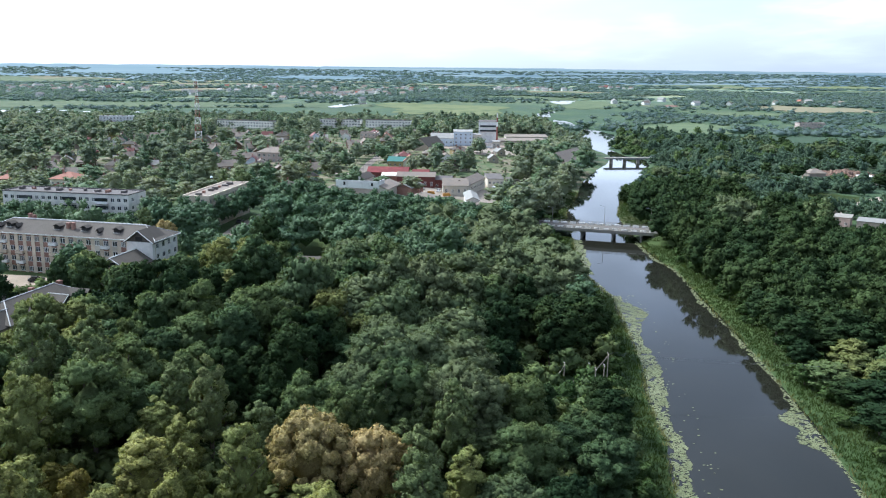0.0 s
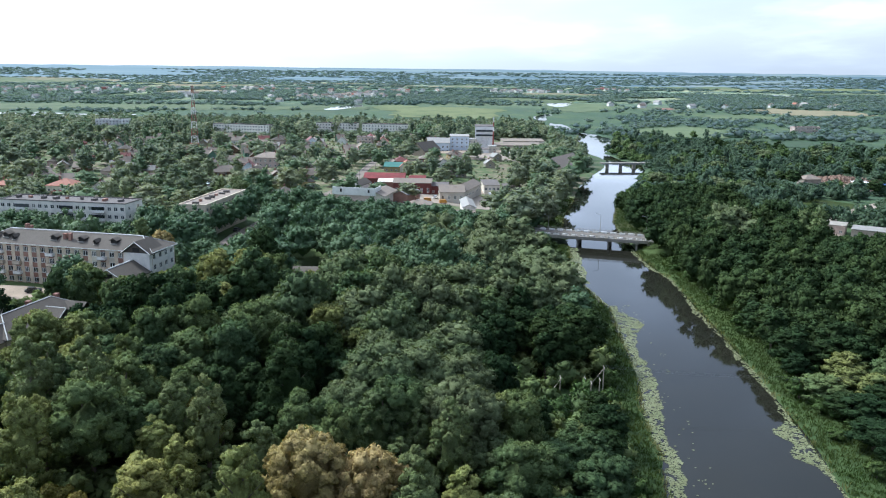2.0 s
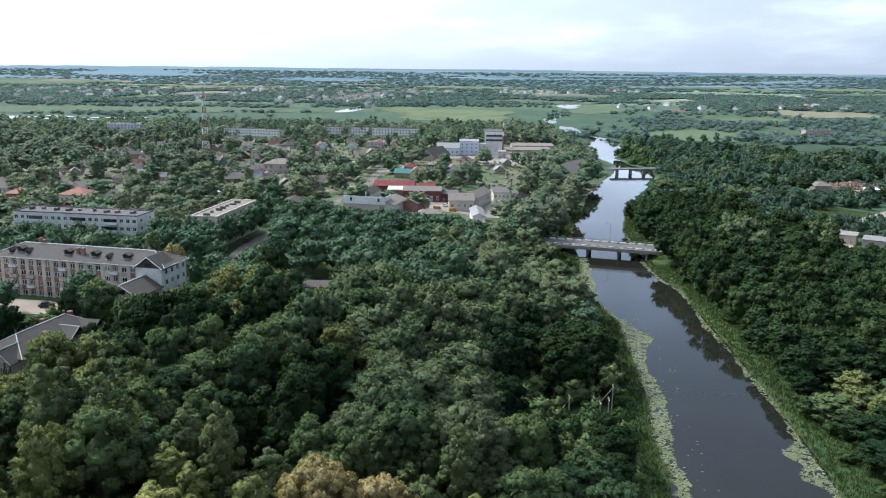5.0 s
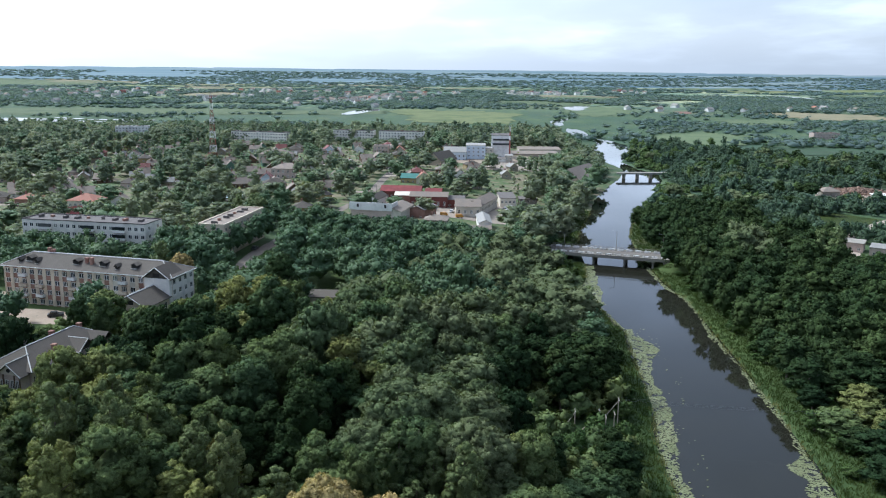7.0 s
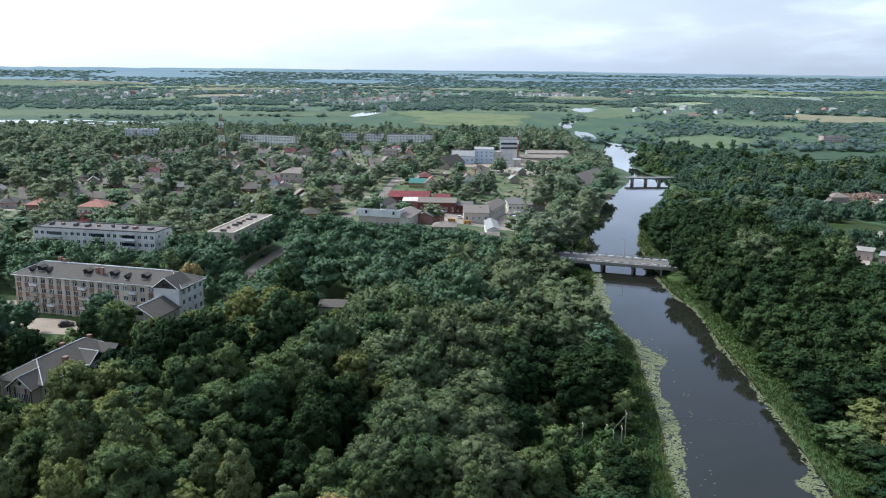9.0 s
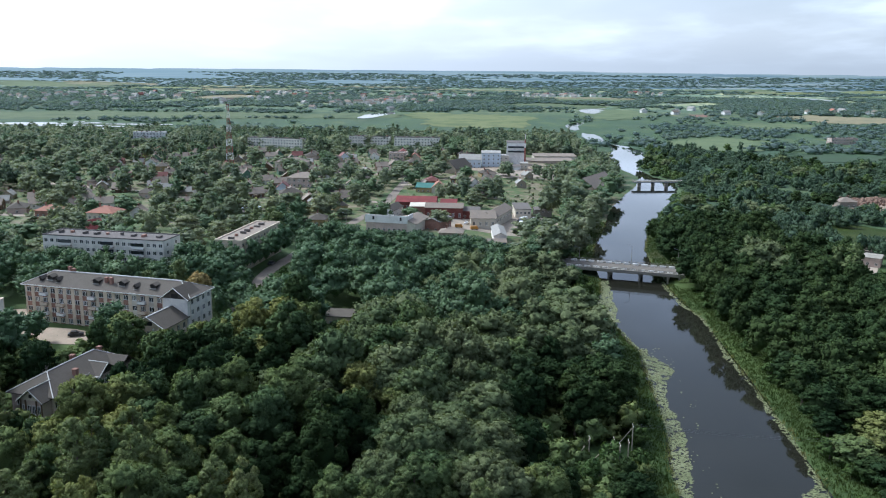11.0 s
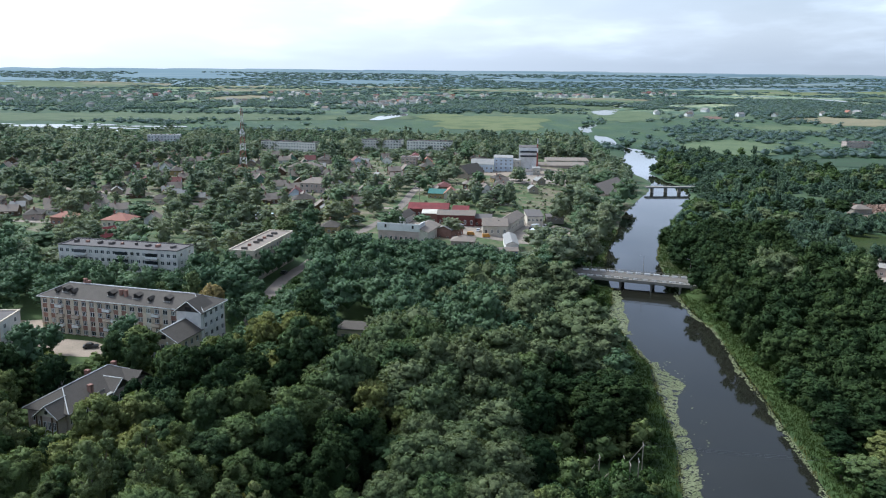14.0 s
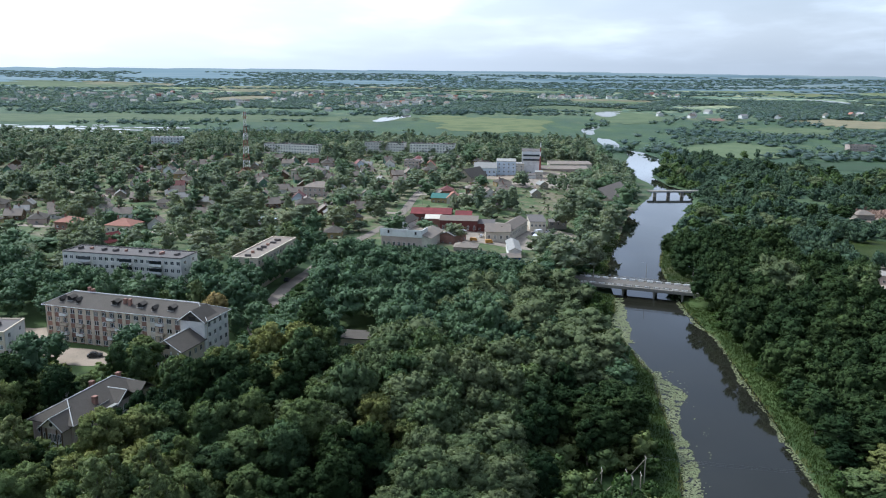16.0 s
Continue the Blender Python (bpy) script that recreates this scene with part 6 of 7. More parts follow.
def shed(name, x, y, z, turn, L, D, H, rise, wall, roof, label, bays=4, rows=((1.0, 2.2),), kind="gable", category="shed", side_bays=2, chim=0):
    b = thing(name, x, y, z, turn, label, category)
    ring_of_walls(b, L, D, H, wall, bays, list(rows), side_bays, 1.3)
    if kind == "gable":
        part("roof", gable(L, D, H, rise, 0.45, 0.16), roof, b)
        for u in (0.02, L - 0.27):
            g = bmesh.new()
            solid([[(u, 0.0, H), (u, D, H), (u, D / 2, H + rise)], [(u + 0.25, 0.0, H), (u + 0.25, D, H), (u + 0.25, D / 2, H + rise)]], g)
            part("gable_wall", g, wall, b)
    elif kind == "hip":
        part("roof", hip(L, D, H, rise, 0.55, 0.16), roof, b)
    else:
        bm = solid([[(-0.3, -0.3, H), (L + 0.3, -0.3, H), (L + 0.3, D + 0.3, H + rise), (-0.3, D + 0.3, H + rise)], [(-0.3, -0.3, H + 0.2), (L + 0.3, -0.3, H + 0.2), (L + 0.3, D + 0.3, H + rise + 0.2), (-0.3, D + 0.3, H + rise + 0.2)]])
        part("roof", bm, roof, b)
    for i in range(chim):
        chimney(b, L * (0.3 + 0.4 * i), D * 0.45, H + rise * 0.5, rise * 0.6 + 0.9)
    return b


def gz(x, y):
    return float(height(x, y)) - 0.15


# the workshops behind the wood
w = shed("workshop", -51.5, 404.5, 6.6, -12.5, 21, 9, 7.0, 0.3, M_PINK, M_SLATE2, "plastered workshop with a white sheet parapet", 8, ((1.2, 3.4),), "lean", "workshop")
part("parapet", box(-0.4, 21.4, -0.5, -0.2, 6.2, 10.0), M_WHITE, w, "band of pale blue-white sheet")
part("parapet", box(21.1, 21.4, -0.2, 9.0, 6.2, 10.0), M_WHITE, w)
for x in (3.5, 17.5):
    part("hatch", box(x, x + 1.0, -0.56, -0.52, 7.6, 9.2), M_DARK_FILL, w)
shed("workshop", -26.5, 399.0, 6.2, 77, 22, 11.5, 6.6, 2.0, M_CREAM, M_SLATE2, "cream-gabled workshop with a weathered slate roof", 6, ((1.2, 3.0),), category="workshop")
shed("workshop", -15.5, 412, 6.0, 70, 16, 8.5, 5.6, 1.6, M_BRICK, M_ZINC, "brick workshop with a grey sheet roof", 4, category="workshop")
shed("red_roofed_hall", -43.2, 476.0, 6.2, -1.5, 23, 15.5, 5.2, 2.2, M_BROWNRED, M_REDROOF, "long hall with a bright red sheet roof", 9, ((1.4, 3.0),), category="hall")
shed("red_roofed_hall", -17.5, 477.0, 6.0, -1.5, 9, 13, 4.4, 1.8, M_BROWNRED, M_REDROOF, "low annex with a bright red sheet roof", 3, category="hall")
shed("maroon_hall", -25.0, 451.5, 6.0, -2, 20.5, 14, 6.3, 1.6, M_BROWNRED, M_SLATE2, "maroon brick hall under weathered slates", 6, ((1.2, 3.6),), category="hall")
shed("maroon_hall", -4.8, 453.5, 5.8, -2, 9.5, 12, 4.6, 1.4, M_BROWNRED, M_BITUMEN, "maroon brick hall under weathered slates", 3, category="hall")
shed("grey_shed", -42.5, 449, 6.2, 75, 16, 7, 4.6, 2.2, M_WHITE, M_SLATE, "white-gabled shed with a dark slate roof", 3)
shed("grey_shed", -34.0, 459, 6.1, 0, 9.0, 9, 5.4, 0.8, M_BRICK, M_CREAM, "small shed with a pale sheet roof", 2, kind="lean")
shed("white_hall", 0.2, 431.0, 5.4, 2, 13.0, 18, 5.0, 2.6, M_CREAM, M_SLATE2, "cream hall with a broken slate gable roof", 4, ((1.2, 3.2),), category="hall")
shed("white_hall", 13.0, 436.0, 5.4, 72, 34, 9, 4.6, 2.4, M_CREAM, M_SLATE2, "long cream hall with a weathered slate roof", 12, ((1.2, 2.8),), category="hall")
shed("brick_house", -15.2, 397.0, 5.8, -6, 11, 9, 3.4, 2.2, M_PINK, M_SLATE2, "low plastered house with a pale slate roof", 3, kind="hip", category="house", chim=1)
shed("sheet_shed", 17.4, 392.5, 4.6, 92, 24, 6.0, 4.4, 1.4, M_PANEL, M_ZINC, "pale sheet shed with a grey metal roof", 5)
shed("sheet_shed", 8.0, 386.0, 4.4, 5, 9, 5.0, 2.8, 1.2, M_BLUE, M_SLATE2, "low blue shed under old slates", 3)
shed("garage", 25.3, 470.5, 4.8, 3, 9, 20, 4.0, 0.5, M_CREAM, M_BITUMEN, "flat-roofed cream garage by the yard", 4, ((1.2, 2.6),), "lean", "garage")
shed("garage", 37.0, 480, 4.4, 3, 10, 8, 2.6, 0.4, M_CONC, M_BITUMEN, "low concrete garage with a tarred roof", 3, kind="lean", category="garage")
shed("green_roofed_house", -36.2, 543, 6.4, -10, 13, 8, 4.0, 2.4, M_SIDING, M_GREENROOF, "timber house with a green sheet roof", 4, category="house")
shed("timber_house", 5, 520, 5.8, 15, 12, 9, 3.6, 3.2, M_OLDWOOD, M_SLATE, "grey timber house with a steep roof", 3, category="house", chim=1)
shed("old_timber_house", -14, 572, 6.0, 4, 11, 9, 6.4, 2.6, M_WOOD, M_SLATE2, "dark two-storey log house under a hipped roof", 4, ((0.9, 2.4), (3.9, 5.4)), "hip", "house", chim=2)
shed("old_timber_house", 8, 580, 6.0, -4, 12, 9, 6.2, 2.4, M_WOOD, M_SLATE, "dark two-storey log house under a hipped roof", 4, ((0.9, 2.4), (3.9, 5.4)), "hip", "house", chim=1)
shed("barn", -12, 640, 5.8, 60, 24, 14, 5, 6.0, M_OLDWOOD, M_SLATE, "large barn with a steep dark roof", 5, category="barn")
shed("brick_shelter", -44.8, 245, 9.2, -3, 11, 7, 3.6, 0.4, M_GREYBRICK, M_SLATE, "small brick transformer house among the trees", 2, kind="lean")
shed("orange_roofed_house", -188.5, 398.5, 9.0, -8, 13.5, 12, 7.2, 3.0, M_CREAM, M_ORANGE, "cream two-storey house with a red hipped roof", 5, ((0.9, 2.6), (4.2, 5.9)), "hip", "house", 3, 1)
shed("red_roofed_house", -178.5, 371, 9.4, 60, 13, 9, 3.2, 3.6, M_CREAM, M_REDROOF, "low house with a bright red gable roof", 3, category="house")
shed("orange_roofed_house", -226, 420, 9.0, -4, 12.5, 10, 4.0, 2.6, M_BRICK, M_ORANGE, "brick house with a red hipped roof", 4, kind="hip", category="house", chim=1)
shed("depot", -131.5, 446, 7.0, -16, 14.5, 8, 4.4, 0.4, M_CONC, M_BLUEWHITE, "flat depot with a pale metal roof", 4, kind="lean", category="depot")
shed("depot", -128, 434, 7.2, -16, 12, 8, 3.2, 0.4, M_CREAM, M_BITUMEN, "flat depot with a tarred roof", 4, kind="lean", category="depot")
shed("hipped_town_house", -125, 560, 6.4, -6, 20, 13, 6.8, 3.4, M_PINK, M_SLATE2, "two-storey plastered town house under slates", 6, ((0.9, 2.5), (4.1, 5.8)), "hip", "house", 3, 2)
shed("hipped_town_house", -152, 640, 6.4, -6, 24, 13, 7.8, 3.6, M_CREAM, M_SLATE2, "large cream town house with a pale roof", 6, ((0.9, 2.8), (4.4, 6.3)), "hip", "house", 3, 1)
shed("river_barn", 84, 572, 2.6, 62, 44, 17, 4.2, 6.6, M_OLDWOOD, M_SLATE2, "long riverside barn with a pale slate roof", 8, category="barn")
shed("quonset_store", 88, 556, 2.4, 62, 12, 9, 2.6, 2.8, M_ZINC, M_ZINC, "rounded metal store by the barn", 3, category="shed")

# the mill by the river
shed("mill", 8.0, 690, 5.0, 0, 15.5, 16, 13.2, 0.6, M_BLUEWHITE, M_ZINC, "white and pale blue four-storey mill block", 4, ((1.0, 2.4), (4.2, 5.6), (7.4, 8.8), (10.4, 11.6)), "lean", "mill")
shed("mill_wing", -10.5, 683, 5.0, 0, 18, 20, 8.4, 3.4, M_BLUEWHITE, M_ZINC, "white mill wing with a pale sheet roof", 5, ((1.0, 2.6), (4.4, 6.0)), "gable", "mill")
shed("mill_tower", 29.0, 706, 5.0, -2, 15, 14, 20.5, 0.6, M_WHITE, M_BITUMEN, "white five-storey elevator block with dark bands", 1, ((2.0, 3.2),), "lean", "mill")
t = thing("mill_gallery", 30.0, 704.9, 5.0, -2, "dark glazed band across the elevator block", "gallery")
for z in (12.5, 16.2):
    part("band", box(0, 14, 0, 0.4, z, z + 1.5), M_GLASS, t)
shed("mill_annex", 22.5, 700, 5.0, 0, 8, 10, 10, 0.4, M_CREAM, M_ZINC, "narrow cream stair block of the mill", 2, ((1.2, 2.6), (4.4, 5.8), (7.4, 8.6)), "lean", "mill")
shed("boiler_house", 26.0, 668, 4.6, -3, 13, 11, 5.2, 0.6, M_WHITE, M_BITUMEN, "white boiler house at the mill", 4, ((1.2, 3.0),), "lean", "boiler house")
shed("boiler_house", 38.6, 671, 4.6, -3, 6, 9, 7.5, 0.4, M_CREAM, M_ZINC, "cream pump house at the mill", 2, ((1.2, 2.6), (4.4, 5.6)), "lean", "boiler house")
shed("long_store", 56, 756, 3.4, 3, 38, 18, 5.6, 1.0, M_CREAM, M_SLATE2, "long low store with a pale flat roof", 10, ((1.4, 2.6),), "lean", "store")
shed("long_store", 46, 728, 3.8, 3, 42, 14, 4.0, 1.4, M_PINK, M_SLATE2, "long low store with a rusty pale roof", 10, ((1.2, 2.4),), "lean", "store")
shed("long_store", 78, 700, 3.0, -25, 34, 12, 4.0, 2.6, M_OLDWOOD, M_SLATE2, "grey store with a weathered slate roof", 8)
shed("white_cabin", 50, 672, 3.8, 0, 9, 5, 2.8, 0.5, M_WHITE, M_WHITE, "small white cabin in the mill yard", 3, kind="lean")


def stack():
    s = thing("chimney_stack", 43.6, 694, 4.6, 0, "tall red and white banded factory chimney", "chimney")
    z, r = 0.0, 0.85
    for i in range(8):
        part("band", round_bar((0, 0, z), (0, 0, z + 3.6), r, r - 0.06, 14), M_STEELRED if i % 2 == 0 or i < 4 else M_WHITE, s)
        z, r = z + 3.6, r - 0.06
    part("rim", round_bar((0, 0, z), (0, 0, z + 0.5), r + 0.15, r + 0.15, 14), M_STEEL, s)
    bm = bmesh.new()
    for k2 in range(3):
        a = k2 * 2.094
        round_bar((math.cos(a) * 1.0, math.sin(a) * 1.0, 20), (math.cos(a) * 14, math.sin(a) * 14, 0), 0.04, 0.04, 4, bm)
    part("guy_wire", bm, M_STEEL, s)


stack()


# ---- lattice tower ----
def lattice_tower(x, y):
    z0 = float(height(x, y))
    s = thing("radio_tower", x, y, z0, 12, "tall red and white lattice radio tower", "tower")
    N, H = 9, 50.0
    half = lambda z: 2.9 - 2.15 * min(1.0, z / 44.0)
    for i in range(N):
        a, b = H * i / N, H * (i + 1) / N
        p, q = half(a), half(b)
        paint = M_STEELRED if i % 2 == 0 else M_WHITE
        corners = ((-1, -1), (1, -1), (1, 1), (-1, 1))
        for j in range(4):
            c0, c1 = corners[j], corners[(j + 1) % 4]
            A, B = (c0[0] * p, c0[1] * p, a), (c0[0] * q, c0[1] * q, b)
            C, D2 = (c1[0] * p, c1[1] * p, a), (c1[0] * q, c1[1] * q, b)
            part("leg", round_bar(A, B, 0.15, 0.15, 5), paint, s)
            m0 = tuple((u + v) / 2 for u, v in zip(A, B))
            m1 = tuple((u + v) / 2 for u, v in zip(C, D2))
            for e, f in ((A, m1), (C, m0), (m0, D2), (m1, B)):
                part("brace", round_bar(e, f, 0.08, 0.08, 4), paint, s)
            part("girt", round_bar(B, D2, 0.08, 0.08, 4), paint, s)
    part("platform", box(-1.7, 1.7, -1.7, 1.7, 30.0, 30.25), M_STEEL, s)
    part("platform", box(-1.6, 1.6, -1.6, 1.6, 48.2, 48.45), M_STEEL, s)
    for ang, z in ((0, 30.9), (2.3, 31.0), (4.0, 30.7), (1.0, 46), (3.6, 46.5)):
        d = round_bar((math.cos(ang) * 1.9, math.sin(ang) * 1.9, z), (math.cos(ang) * 2.3, math.sin(ang) * 2.3, z), 0.75, 0.65, 12)
        part("dish", d, M_WHITE, s)
    part("mast", round_bar((0, 0, 48), (0, 0, 55), 0.14, 0.05, 6), M_STEEL, s)
    for i in range(3):
        part("antenna", box(-1.5 + i * 1.4, -1.3 + i * 1.4, -1.7, -1.55, 48.6, 51.0), M_WHITE, s)


lattice_tower(-195, 668)


# ---- bridges ----
def road_bridge():
    mid = (BRIDGE_A + BRIDGE_B) / 2
    turn = math.degrees(math.atan2(BRIDGE_B.y - BRIDGE_A.y, BRIDGE_B.x - BRIDGE_A.x))
    b = thing("road_bridge", mid.x, mid.y, 0, turn, "concrete road bridge on rows of round piers", "bridge")
    half, W, top = 25.0, 6.6, 4.3
    part("deck", box(-half, half, -W, W, top - 0.35, top), M_ASPHALT, b, "worn asphalt deck")
    for i in range(9):
        y = -W + 0.3 + i * (2 * W - 0.6) / 8
        part("girder", box(-half, half, y - 0.22, y + 0.22, top - 1.15, top - 0.353), M_CONC, b)
    for y in (-W, W - 1.1):
        part("footway", box(-half - 2, half + 2, y, y + 1.1, top + 0.003, top + 0.22), M_CONC, b)
    for y in (-W - 0.25, W):
        part("edge_beam", box(-half - 2, half + 2, y, y + 0.25, top - 0.95, top + 0.28), M_CONC, b)
    proto = part("kerb_block", box(-1.25, 1.25, -0.25, 0.25, 0, 0.72), M_WHITE, b, "white-painted parapet block")
    proto.matrix_basis = pose(-half + 2, -W + 1.35, top + 0.0)
    n = 13
    for y in (-W + 1.35, W - 1.35):
        for i in range(n):
            if y < 0 and i == 0:
                continue
            again(proto, pose(-half + 2 + i * (2 * half - 4) / (n - 1), y, top), b)
    post = part("rail_post", box(-0.07, 0.07, -0.07, 0.07, 0.22, 1.2), M_CONC, b)
    post.matrix_basis = pose(-half, -W - 0.1, top)
    for y in (-W - 0.1, W + 0.1):
        for i in range(26):
            if y < 0 and i == 0:
                continue
            again(post, pose(-half + i * 2.0, y, top), b)
        for z in (0.7, 1.15):
            part("rail", box(-half - 1, half + 1, y - 0.05, y + 0.05, top + z - 0.05, top + z + 0.05), M_CONC, b)
    for x in (-18.7, -6.2, 6.8, 18.5):
        p = part("pier", box(x - 0.5, x + 0.5, -W + 0.3, W - 0.3, top - 1.75, top - 1.153), M_CONC, b, "concrete pier with round columns")
        for y in (-5.4, -1.8, 1.8, 5.4):
            part("column", round_bar((x, y, -2.5), (x, y, top - 1.75), 0.42, 0.42, 12), M_CONC, p)
    for s in (-1, 1):
        x = s * (half - 2.2)
        part("abutment", box(min(x, x + s * 3), max(x, x + s * 3), -W, W, -1.5, top - 1.153), M_CONC, b)
    for s in (-1, 1):
        x = s * 24.9
        e0, e1 = (x - 50, x) if s < 0 else (x, x + 50)
        part("approach", box(e0, e1, -W + 1.2, W - 1.2, top - 1.0, top - 0.02), M_ASPHALT, b)


def street_lamp(x, y, z, turn, tall=8.0):
    s = thing("street_lamp", x, y, z, turn, "grey street lamp with a bent arm", "street lamp", "street lamps")
    part("pole", round_bar((0, 0, -0.3), (0, 0, tall), 0.11, 0.07, 8), M_CONC, s)
    part("arm", round_bar((0, 0, tall), (1.6, 0, tall + 0.35), 0.05, 0.04, 6), M_STEEL, s)
    part("lamp_head", box(1.4, 2.1, -0.14, 0.14, tall + 0.28, tall + 0.42), M_STEEL, s)


road_bridge()
for u, w2 in ((2.0, 5.3), (-19, -5.3), (21.5, 5.3)):
    street_lamp(66.8 + u * 0.957 + w2 * 0.29, 352.5 - u * 0.29 + w2 * 0.957, 4.5, 160)
for x, y in ((-68, 330), (-65, 375), (-62, 410), (-48, 440), (-46, 480), (-41, 530)):
    street_lamp(x, y, gz(x, y), 190)


def far_bridge():
    b = thing("low_bridge", 125.5, 632.2, 0, 7.3, "low girder bridge on square piers", "bridge")
    part("deck", box(-4, 40, -2.4, 2.4, 4.1, 4.5), M_CONC, b)
    for y in (-2.3, 2.1):
        part("girder", box(-4, 40, y, y + 0.2, 3.4, 4.097), M_STEEL, b)
        part("rail", box(-4, 40, y, y + 0.08, 5.3, 5.4), M_STEEL, b)
        for i in range(15):
            part("rail_post", box(-4 + i * 3.1, -3.9 + i * 3.1, y, y + 0.08, 4.503, 5.3), M_STEEL, b)
    for x in (1, 11.5, 22, 33):
        part("pier", box(x - 0.7, x + 0.7, -2.0, 2.0, -2, 3.397), M_CONC, b)


far_bridge()


# ---- wooden poles with struts on the bank ----
def strutted_pole(x, y, turn, tall, reach, strut=True):
    z = float(height(x, y))
    s = thing("utility_pole", x, y, z, turn, "weathered wooden power pole with a leaning strut", "utility pole", "power poles on the bank")
    part("pole", round_bar((0, 0, -0.5), (0, 0, tall), 0.15, 0.11, 8), M_OLDWOOD, s)
    if strut:
        part("strut", round_bar((-reach, 0, -0.5), (0, 0, tall - 0.6), 0.13, 0.1, 8), M_OLDWOOD, s)
    part("crossarm", box(-0.06, 0.06, -0.9, 0.9, tall - 0.35, tall - 0.22), M_OLDWOOD, s)
    for y2 in (-0.8, 0, 0.8):
        part("insulator", round_bar((0, y2, tall - 0.22), (0, y2, tall + 0.02), 0.05, 0.04, 6), M_WHITE, s)


for x, y, turn, tall, reach, st in ((27.5, 173.5, 0, 6.8, 4.0, True), (33.0, 174.0, 0, 6.8, 6.0, True), (38.6, 181.5, 0, 6.8, 5.0, True), (33.6, 169.6, 0, 7.5, 0, False), (35.6, 170.6, 0, 8.0, 0, False)):
    strutted_pole(x, y, turn, tall, reach, st)


def wires(a, b, tall, sag, n=3):
    for i in range(n):
        p = Vector((a[0], a[1] - 0.8 + i * 0.8, float(height(*a)) + tall))
        q = Vector((b[0], b[1] - 0.8 + i * 0.8, float(height(*b)) + tall))
        pts = [p.lerp(q, t / 12) - Vector((0, 0, sag * 4 * (t / 12) * (1 - t / 12))) for t in range(13)]
        bm = solid([[u + Vector((0, 0.012 * math.cos(c), 0.012 * math.sin(c))) for c in (0, 2.09, 4.19)] for u in pts])
        tagged(part("power_line", bm, M_STEEL), "thin slack wire across the river", "wire", "wires over the river")


wires((38.6, 181.5), (108, 176), 6.8, 1.2)


# ---- vehicles ----
def car_proto(mat, label, L=4.3, W=1.75, H=1.45, van=False, name="car"):
    c = thing(name, 0, 0, -60, 0, label, name, "parked vehicles")
    a = [(-L / 2, 0.35), (-L / 2, 0.85), (-L / 2 + 0.15, 0.95), (L * 0.22, 0.98), (L / 2 - 0.1, 0.8), (L / 2, 0.6), (L / 2, 0.3)]
    if van:
        a = [(-L / 2, 0.4), (-L / 2, H), (-L / 2 + 0.1, H + 0.05), (L * 0.32, H + 0.05), (L * 0.42, 1.2), (L / 2, 1.0), (L / 2, 0.4)]
    body = part("body", solid([[(x, -W / 2, z) for x, z in a], [(x, W / 2, z) for x, z in a]]), mat, c)
    if not van:
        g = [(-L * 0.40, 0.95), (-L * 0.30, H), (L * 0.05, H), (L * 0.22, 0.98)]
        part("cabin", solid([[(x, -W / 2 + 0.12, z) for x, z in g], [(x, W / 2 - 0.12, z) for x, z in g]]), M_GLASS, c)
        part("roof", box(-L * 0.29, L * 0.04, -W / 2 + 0.16, W / 2 - 0.16, H, H + 0.05), mat, c)
    else:
        part("windscreen", box(L * 0.36, L * 0.40, -W / 2 + 0.1, W / 2 - 0.1, 1.25, H - 0.1), M_GLASS, c)
    for x in (-L * 0.31, L * 0.31):
        for y in (-W / 2 + 0.02, W / 2 - 0.24):
            part("wheel", round_bar((x, y, 0.31), (x, y + 0.22, 0.31), 0.31, 0.31, 12), M_RUBBER, c)
    return c


def park(proto, spots):
    for i, (x, y, turn) in enumerate(spots):
        m = pose(x, y, float(height(x, y)) + 0.14, 0, 0, turn)
        if i == 0:
            proto.matrix_basis = m
        else:
            copy_thing(proto, m)


park(car_proto(M_CARS[0], "black saloon car parked on sandy ground"), [(-113.5, 227.5, 20), (-6.5, 456, 80), (-78.5, 320, 85), (27.5, 461, 60)])
park(car_proto(M_CARS[1], "white saloon car parked in a yard"), [(-11, 442, 75), (-10.5, 458, 80), (-2, 439, 75), (36, 470, 40)])
park(car_proto(M_CARS[2], "silver saloon car parked in a yard"), [(-135, 228.5, -20), (-15, 459, 85), (-132, 234, 80)])
park(car_proto(M_CARS[1], "white box van parked in the yard", 6.0, 2.1, 2.4, True, "van"), [(30, 464, 45)])
park(car_proto(M_CARS[1], "white truck parked beside the hall", 9.0, 2.5, 3.2, True, "truck"), [(27.2, 446, 75)])
park(car_proto(M_CARS[3], "orange digger and machinery in the yard", 4.0, 1.9, 1.8, True, "machine"), [(-6, 426, 0), (2, 425, 10)])

# ---- small houses of the town ----
def house_proto(i, L, D, H, rise, wall, roof, kind, label):
    h = shed("house", 0, 0, -80, 0, L, D, H, rise, wall, roof, label, max(2, int(L / 3.6)), ((0.9, 2.3),), kind, "house", 1, 1)
    h["group"] = "small houses of the town"
    if i % 2 == 0:
        part("porch", box(L * 0.3, L * 0.3 + 2.4, -1.8, -0.003, -0.8, 2.3), wall, h)
        part("porch_roof", box(L * 0.3 - 0.2, L * 0.3 + 2.6, -2.0, 0.1, 2.303, 2.45), roof, h)
    return h


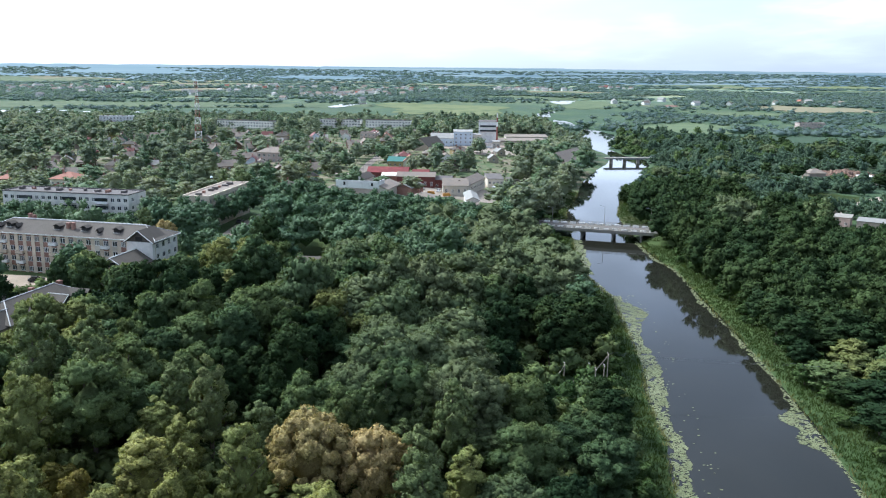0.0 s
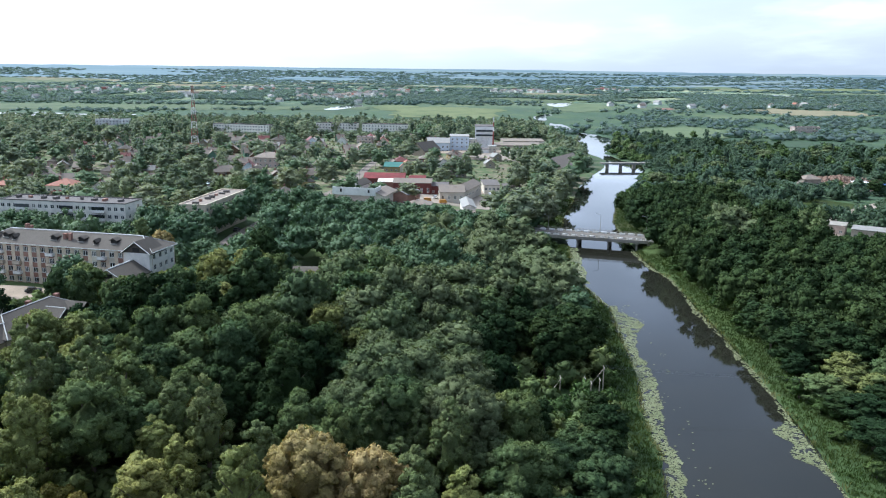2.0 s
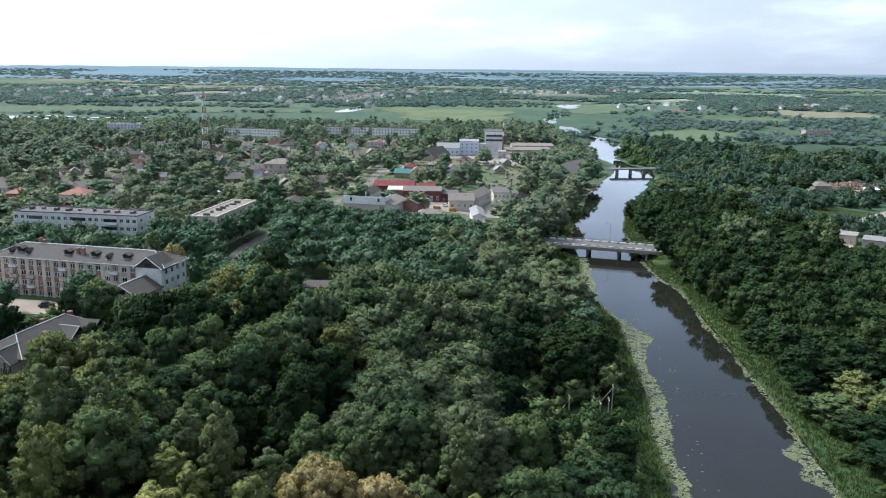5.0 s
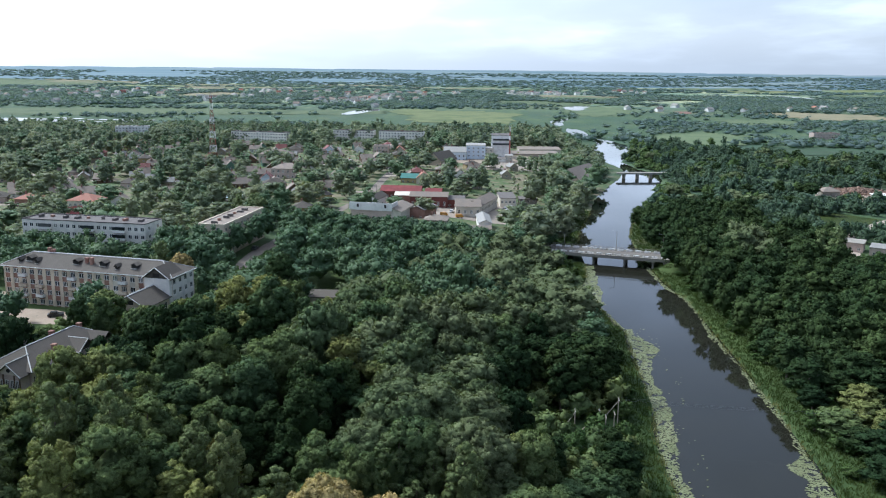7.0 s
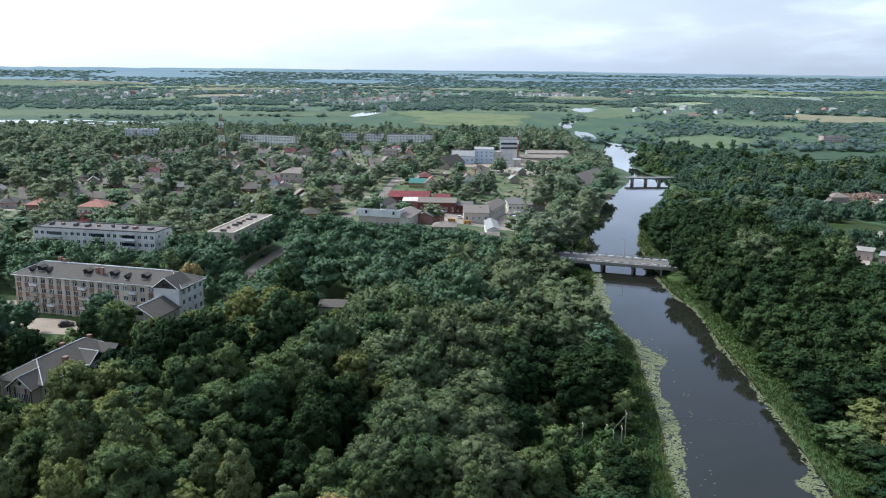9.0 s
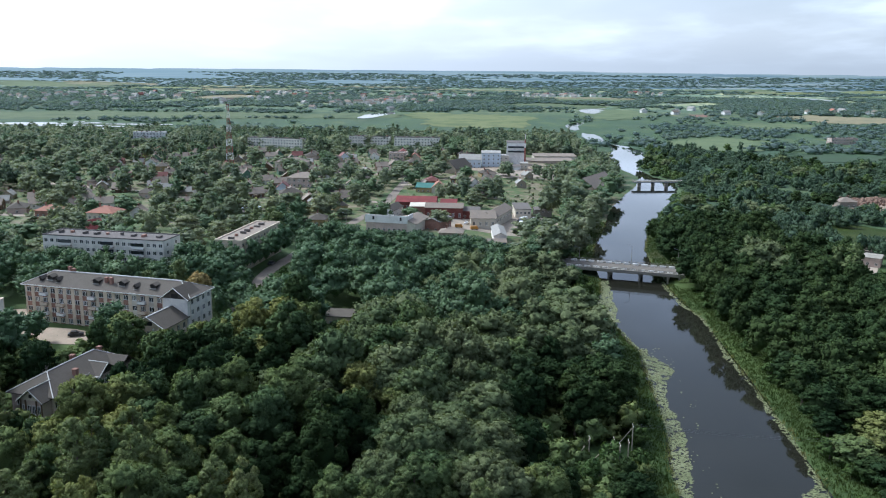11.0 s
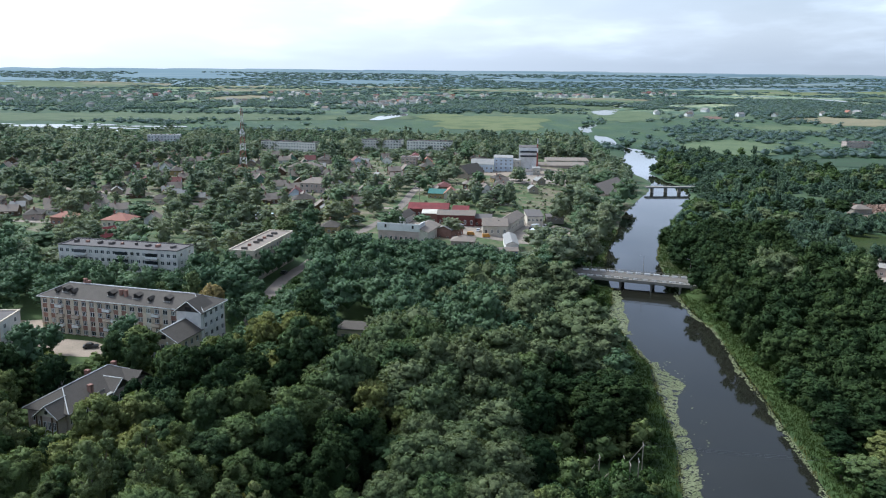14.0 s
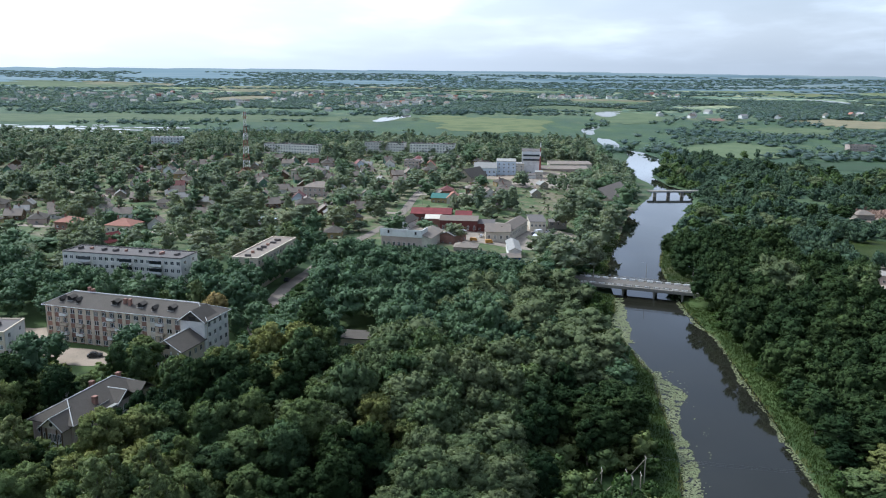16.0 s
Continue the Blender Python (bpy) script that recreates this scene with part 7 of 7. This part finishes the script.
PROTOS = [house_proto(i, *a) for i, a in enumerate((
    (9.5, 8.0, 3.2, 3.0, M_WOOD, M_SLATE2, "gable", "small dark log house with a slate gable roof"),
    (11.0, 8.5, 3.4, 2.6, M_SIDING, M_SLATE, "hip", "ochre boarded house under a hipped slate roof"),
    (9.0, 7.5, 3.2, 3.4, M_GREENPAINT, M_SLATE2, "gable", "green boarded house with a weathered roof"),
    (12.0, 9.0, 3.6, 3.0, M_BRICK, M_BROWNRED, "hip", "brick house with a maroon roof"),
    (10.0, 9.0, 4.0, 3.8, M_CREAM, M_ORANGE, "gable", "cream house with an orange gable roof"),
    (8.0, 6.5, 2.8, 2.4, M_OLDWOOD, M_ZINC, "gable", "grey timber shed with a metal roof"),
    (13.0, 9.5, 3.4, 2.8, M_PINK, M_SLATE, "hip", "plastered house under a dark hipped roof"),
    (10.0, 8.0, 3.2, 3.0, M_WHITE, M_SLATE2, "gable", "whitewashed house with a pale slate roof"),
    (9.0, 8.0, 3.4, 3.2, M_BLUEWHITE, M_BROWNRED, "gable", "pale blue house with a maroon gable roof")))]
rs = np.random.RandomState(21)
used = set()
for x, y in HOMES:
    i = rs.choice(9, p=(0.18, 0.15, 0.13, 0.04, 0.03, 0.14, 0.14, 0.16, 0.03))
    turn = (12 if rs.rand() < 0.5 else -78) + rs.uniform(-12, 12) + (180 if rs.rand() < 0.4 else 0)
    m = pose(x, y, float(height(x, y)) - 0.25, 0, 0, turn)
    if i not in used:
        PROTOS[i].matrix_basis = m
        used.add(i)
    else:
        copy_thing(PROTOS[i], m)


# villages on the far side of the plain
def cottage_proto(wall, roof, label, L, D, H, rise):
    h = thing("cottage", 0, 0, -90, 0, label, "house", "cottages of the far villages")
    part("wall", box(0, L, 0, D, -1, H), wall, h)
    part("roof", gable(L, D, H, rise, 0.5, 0.2), roof, h)
    g = bmesh.new()
    solid([[(0.02, 0, H), (0.02, D, H), (0.02, D / 2, H + rise)], [(L - 0.02, 0, H), (L - 0.02, D, H), (L - 0.02, D / 2, H + rise)]], g)
    part("gable_wall", g, wall, h)
    return h


COTS = [cottage_proto(M_WHITE, M_SLATE2, "small white cottage with a grey roof", 13, 9, 4.5, 3.5), cottage_proto(M_WHITE, M_ZINC, "white cottage with a shining metal roof", 15, 10, 5, 3.5),
        cottage_proto(M_CREAM, M_ORANGE, "cream cottage with an orange roof", 12, 9, 4, 4), cottage_proto(M_BRICK, M_BROWNRED, "brick cottage with a maroon roof", 14, 10, 4.5, 4)]
placed = set()
for i, x, y, turn in COTTAGES:
    m = pose(x, y, float(height(x, y)), 0, 0, turn)
    if i not in placed:
        COTS[i].matrix_basis = m
        placed.add(i)
    else:
        copy_thing(COTS[i], m)

# the rubble yard and the buildings behind the right-hand wood
shed("grey_hipped_house", 229, 522, 3.4, 5, 11, 9, 4.2, 2.6, M_CONC, M_SLATE2, "grey house with a hipped roof by the clearing", 3, kind="hip", category="house")
shed("blue_container", 268, 512, 3.6, -8, 10, 3.2, 2.6, 0.1, M_BLUE, M_BLUE, "blue steel container in the clearing", 2, kind="lean", category="container")
shed("white_roofed_shed", 259, 518, 3.6, 5, 9, 5, 2.6, 0.6, M_OLDWOOD, M_WHITE, "low shed with a white roof", 2, kind="lean")
shed("roadside_shop", 177, 352, 3.6, -32, 19, 9, 4.6, 0.4, M_PINK, M_ZINC, "low pink and white shop with a metal roof", 5, ((1.0, 2.6),), "lean", "shop")
shed("roadside_shop", 170, 366, 3.6, -32, 10, 8, 4.2, 0.4, M_PINK, M_CONC, "pink flat-roofed kiosk behind the trees", 3, kind="lean", category="shop")
shed("farm_block", 405, 700, 3.2, -5, 20, 9, 5, 3, M_BRICK, M_SLATE2, "brick farm building on the plain", 5)


def rubble():
    r = np.random.RandomState(8)
    v, f = [], []
    for _ in range(900):
        a, d0 = r.uniform(0, 6.28), abs(r.normal()) * 9
        x, y = 262 + math.cos(a) * d0 * 1.6, 545 + math.sin(a) * d0
        s = r.uniform(0.3, 1.5)
        z = float(height(x, y)) + max(0, 3.2 - d0 * 0.22) * r.uniform(0, 1)
        q = Euler(r.uniform(0, 3, 3)).to_matrix()
        n = len(v)
        v += [tuple(Vector((x, y, z)) + q @ Vector((i * s, j * s * 0.6, k2 * s * 0.4))) for k2 in (-1, 1) for i, j in ((-1, -1), (1, -1), (1, 1), (-1, 1))]
        f += [tuple(n + i for i in c) for c in ((3, 2, 1, 0), (4, 5, 6, 7), (0, 1, 5, 4), (1, 2, 6, 5), (2, 3, 7, 6), (3, 0, 4, 7))]
    tagged(new("rubble_heap", mesh_of("rubble_heap", v, f, M_RUBBLE)), "heap of broken brick and planks", "rubble", kind="stuff")


rubble()
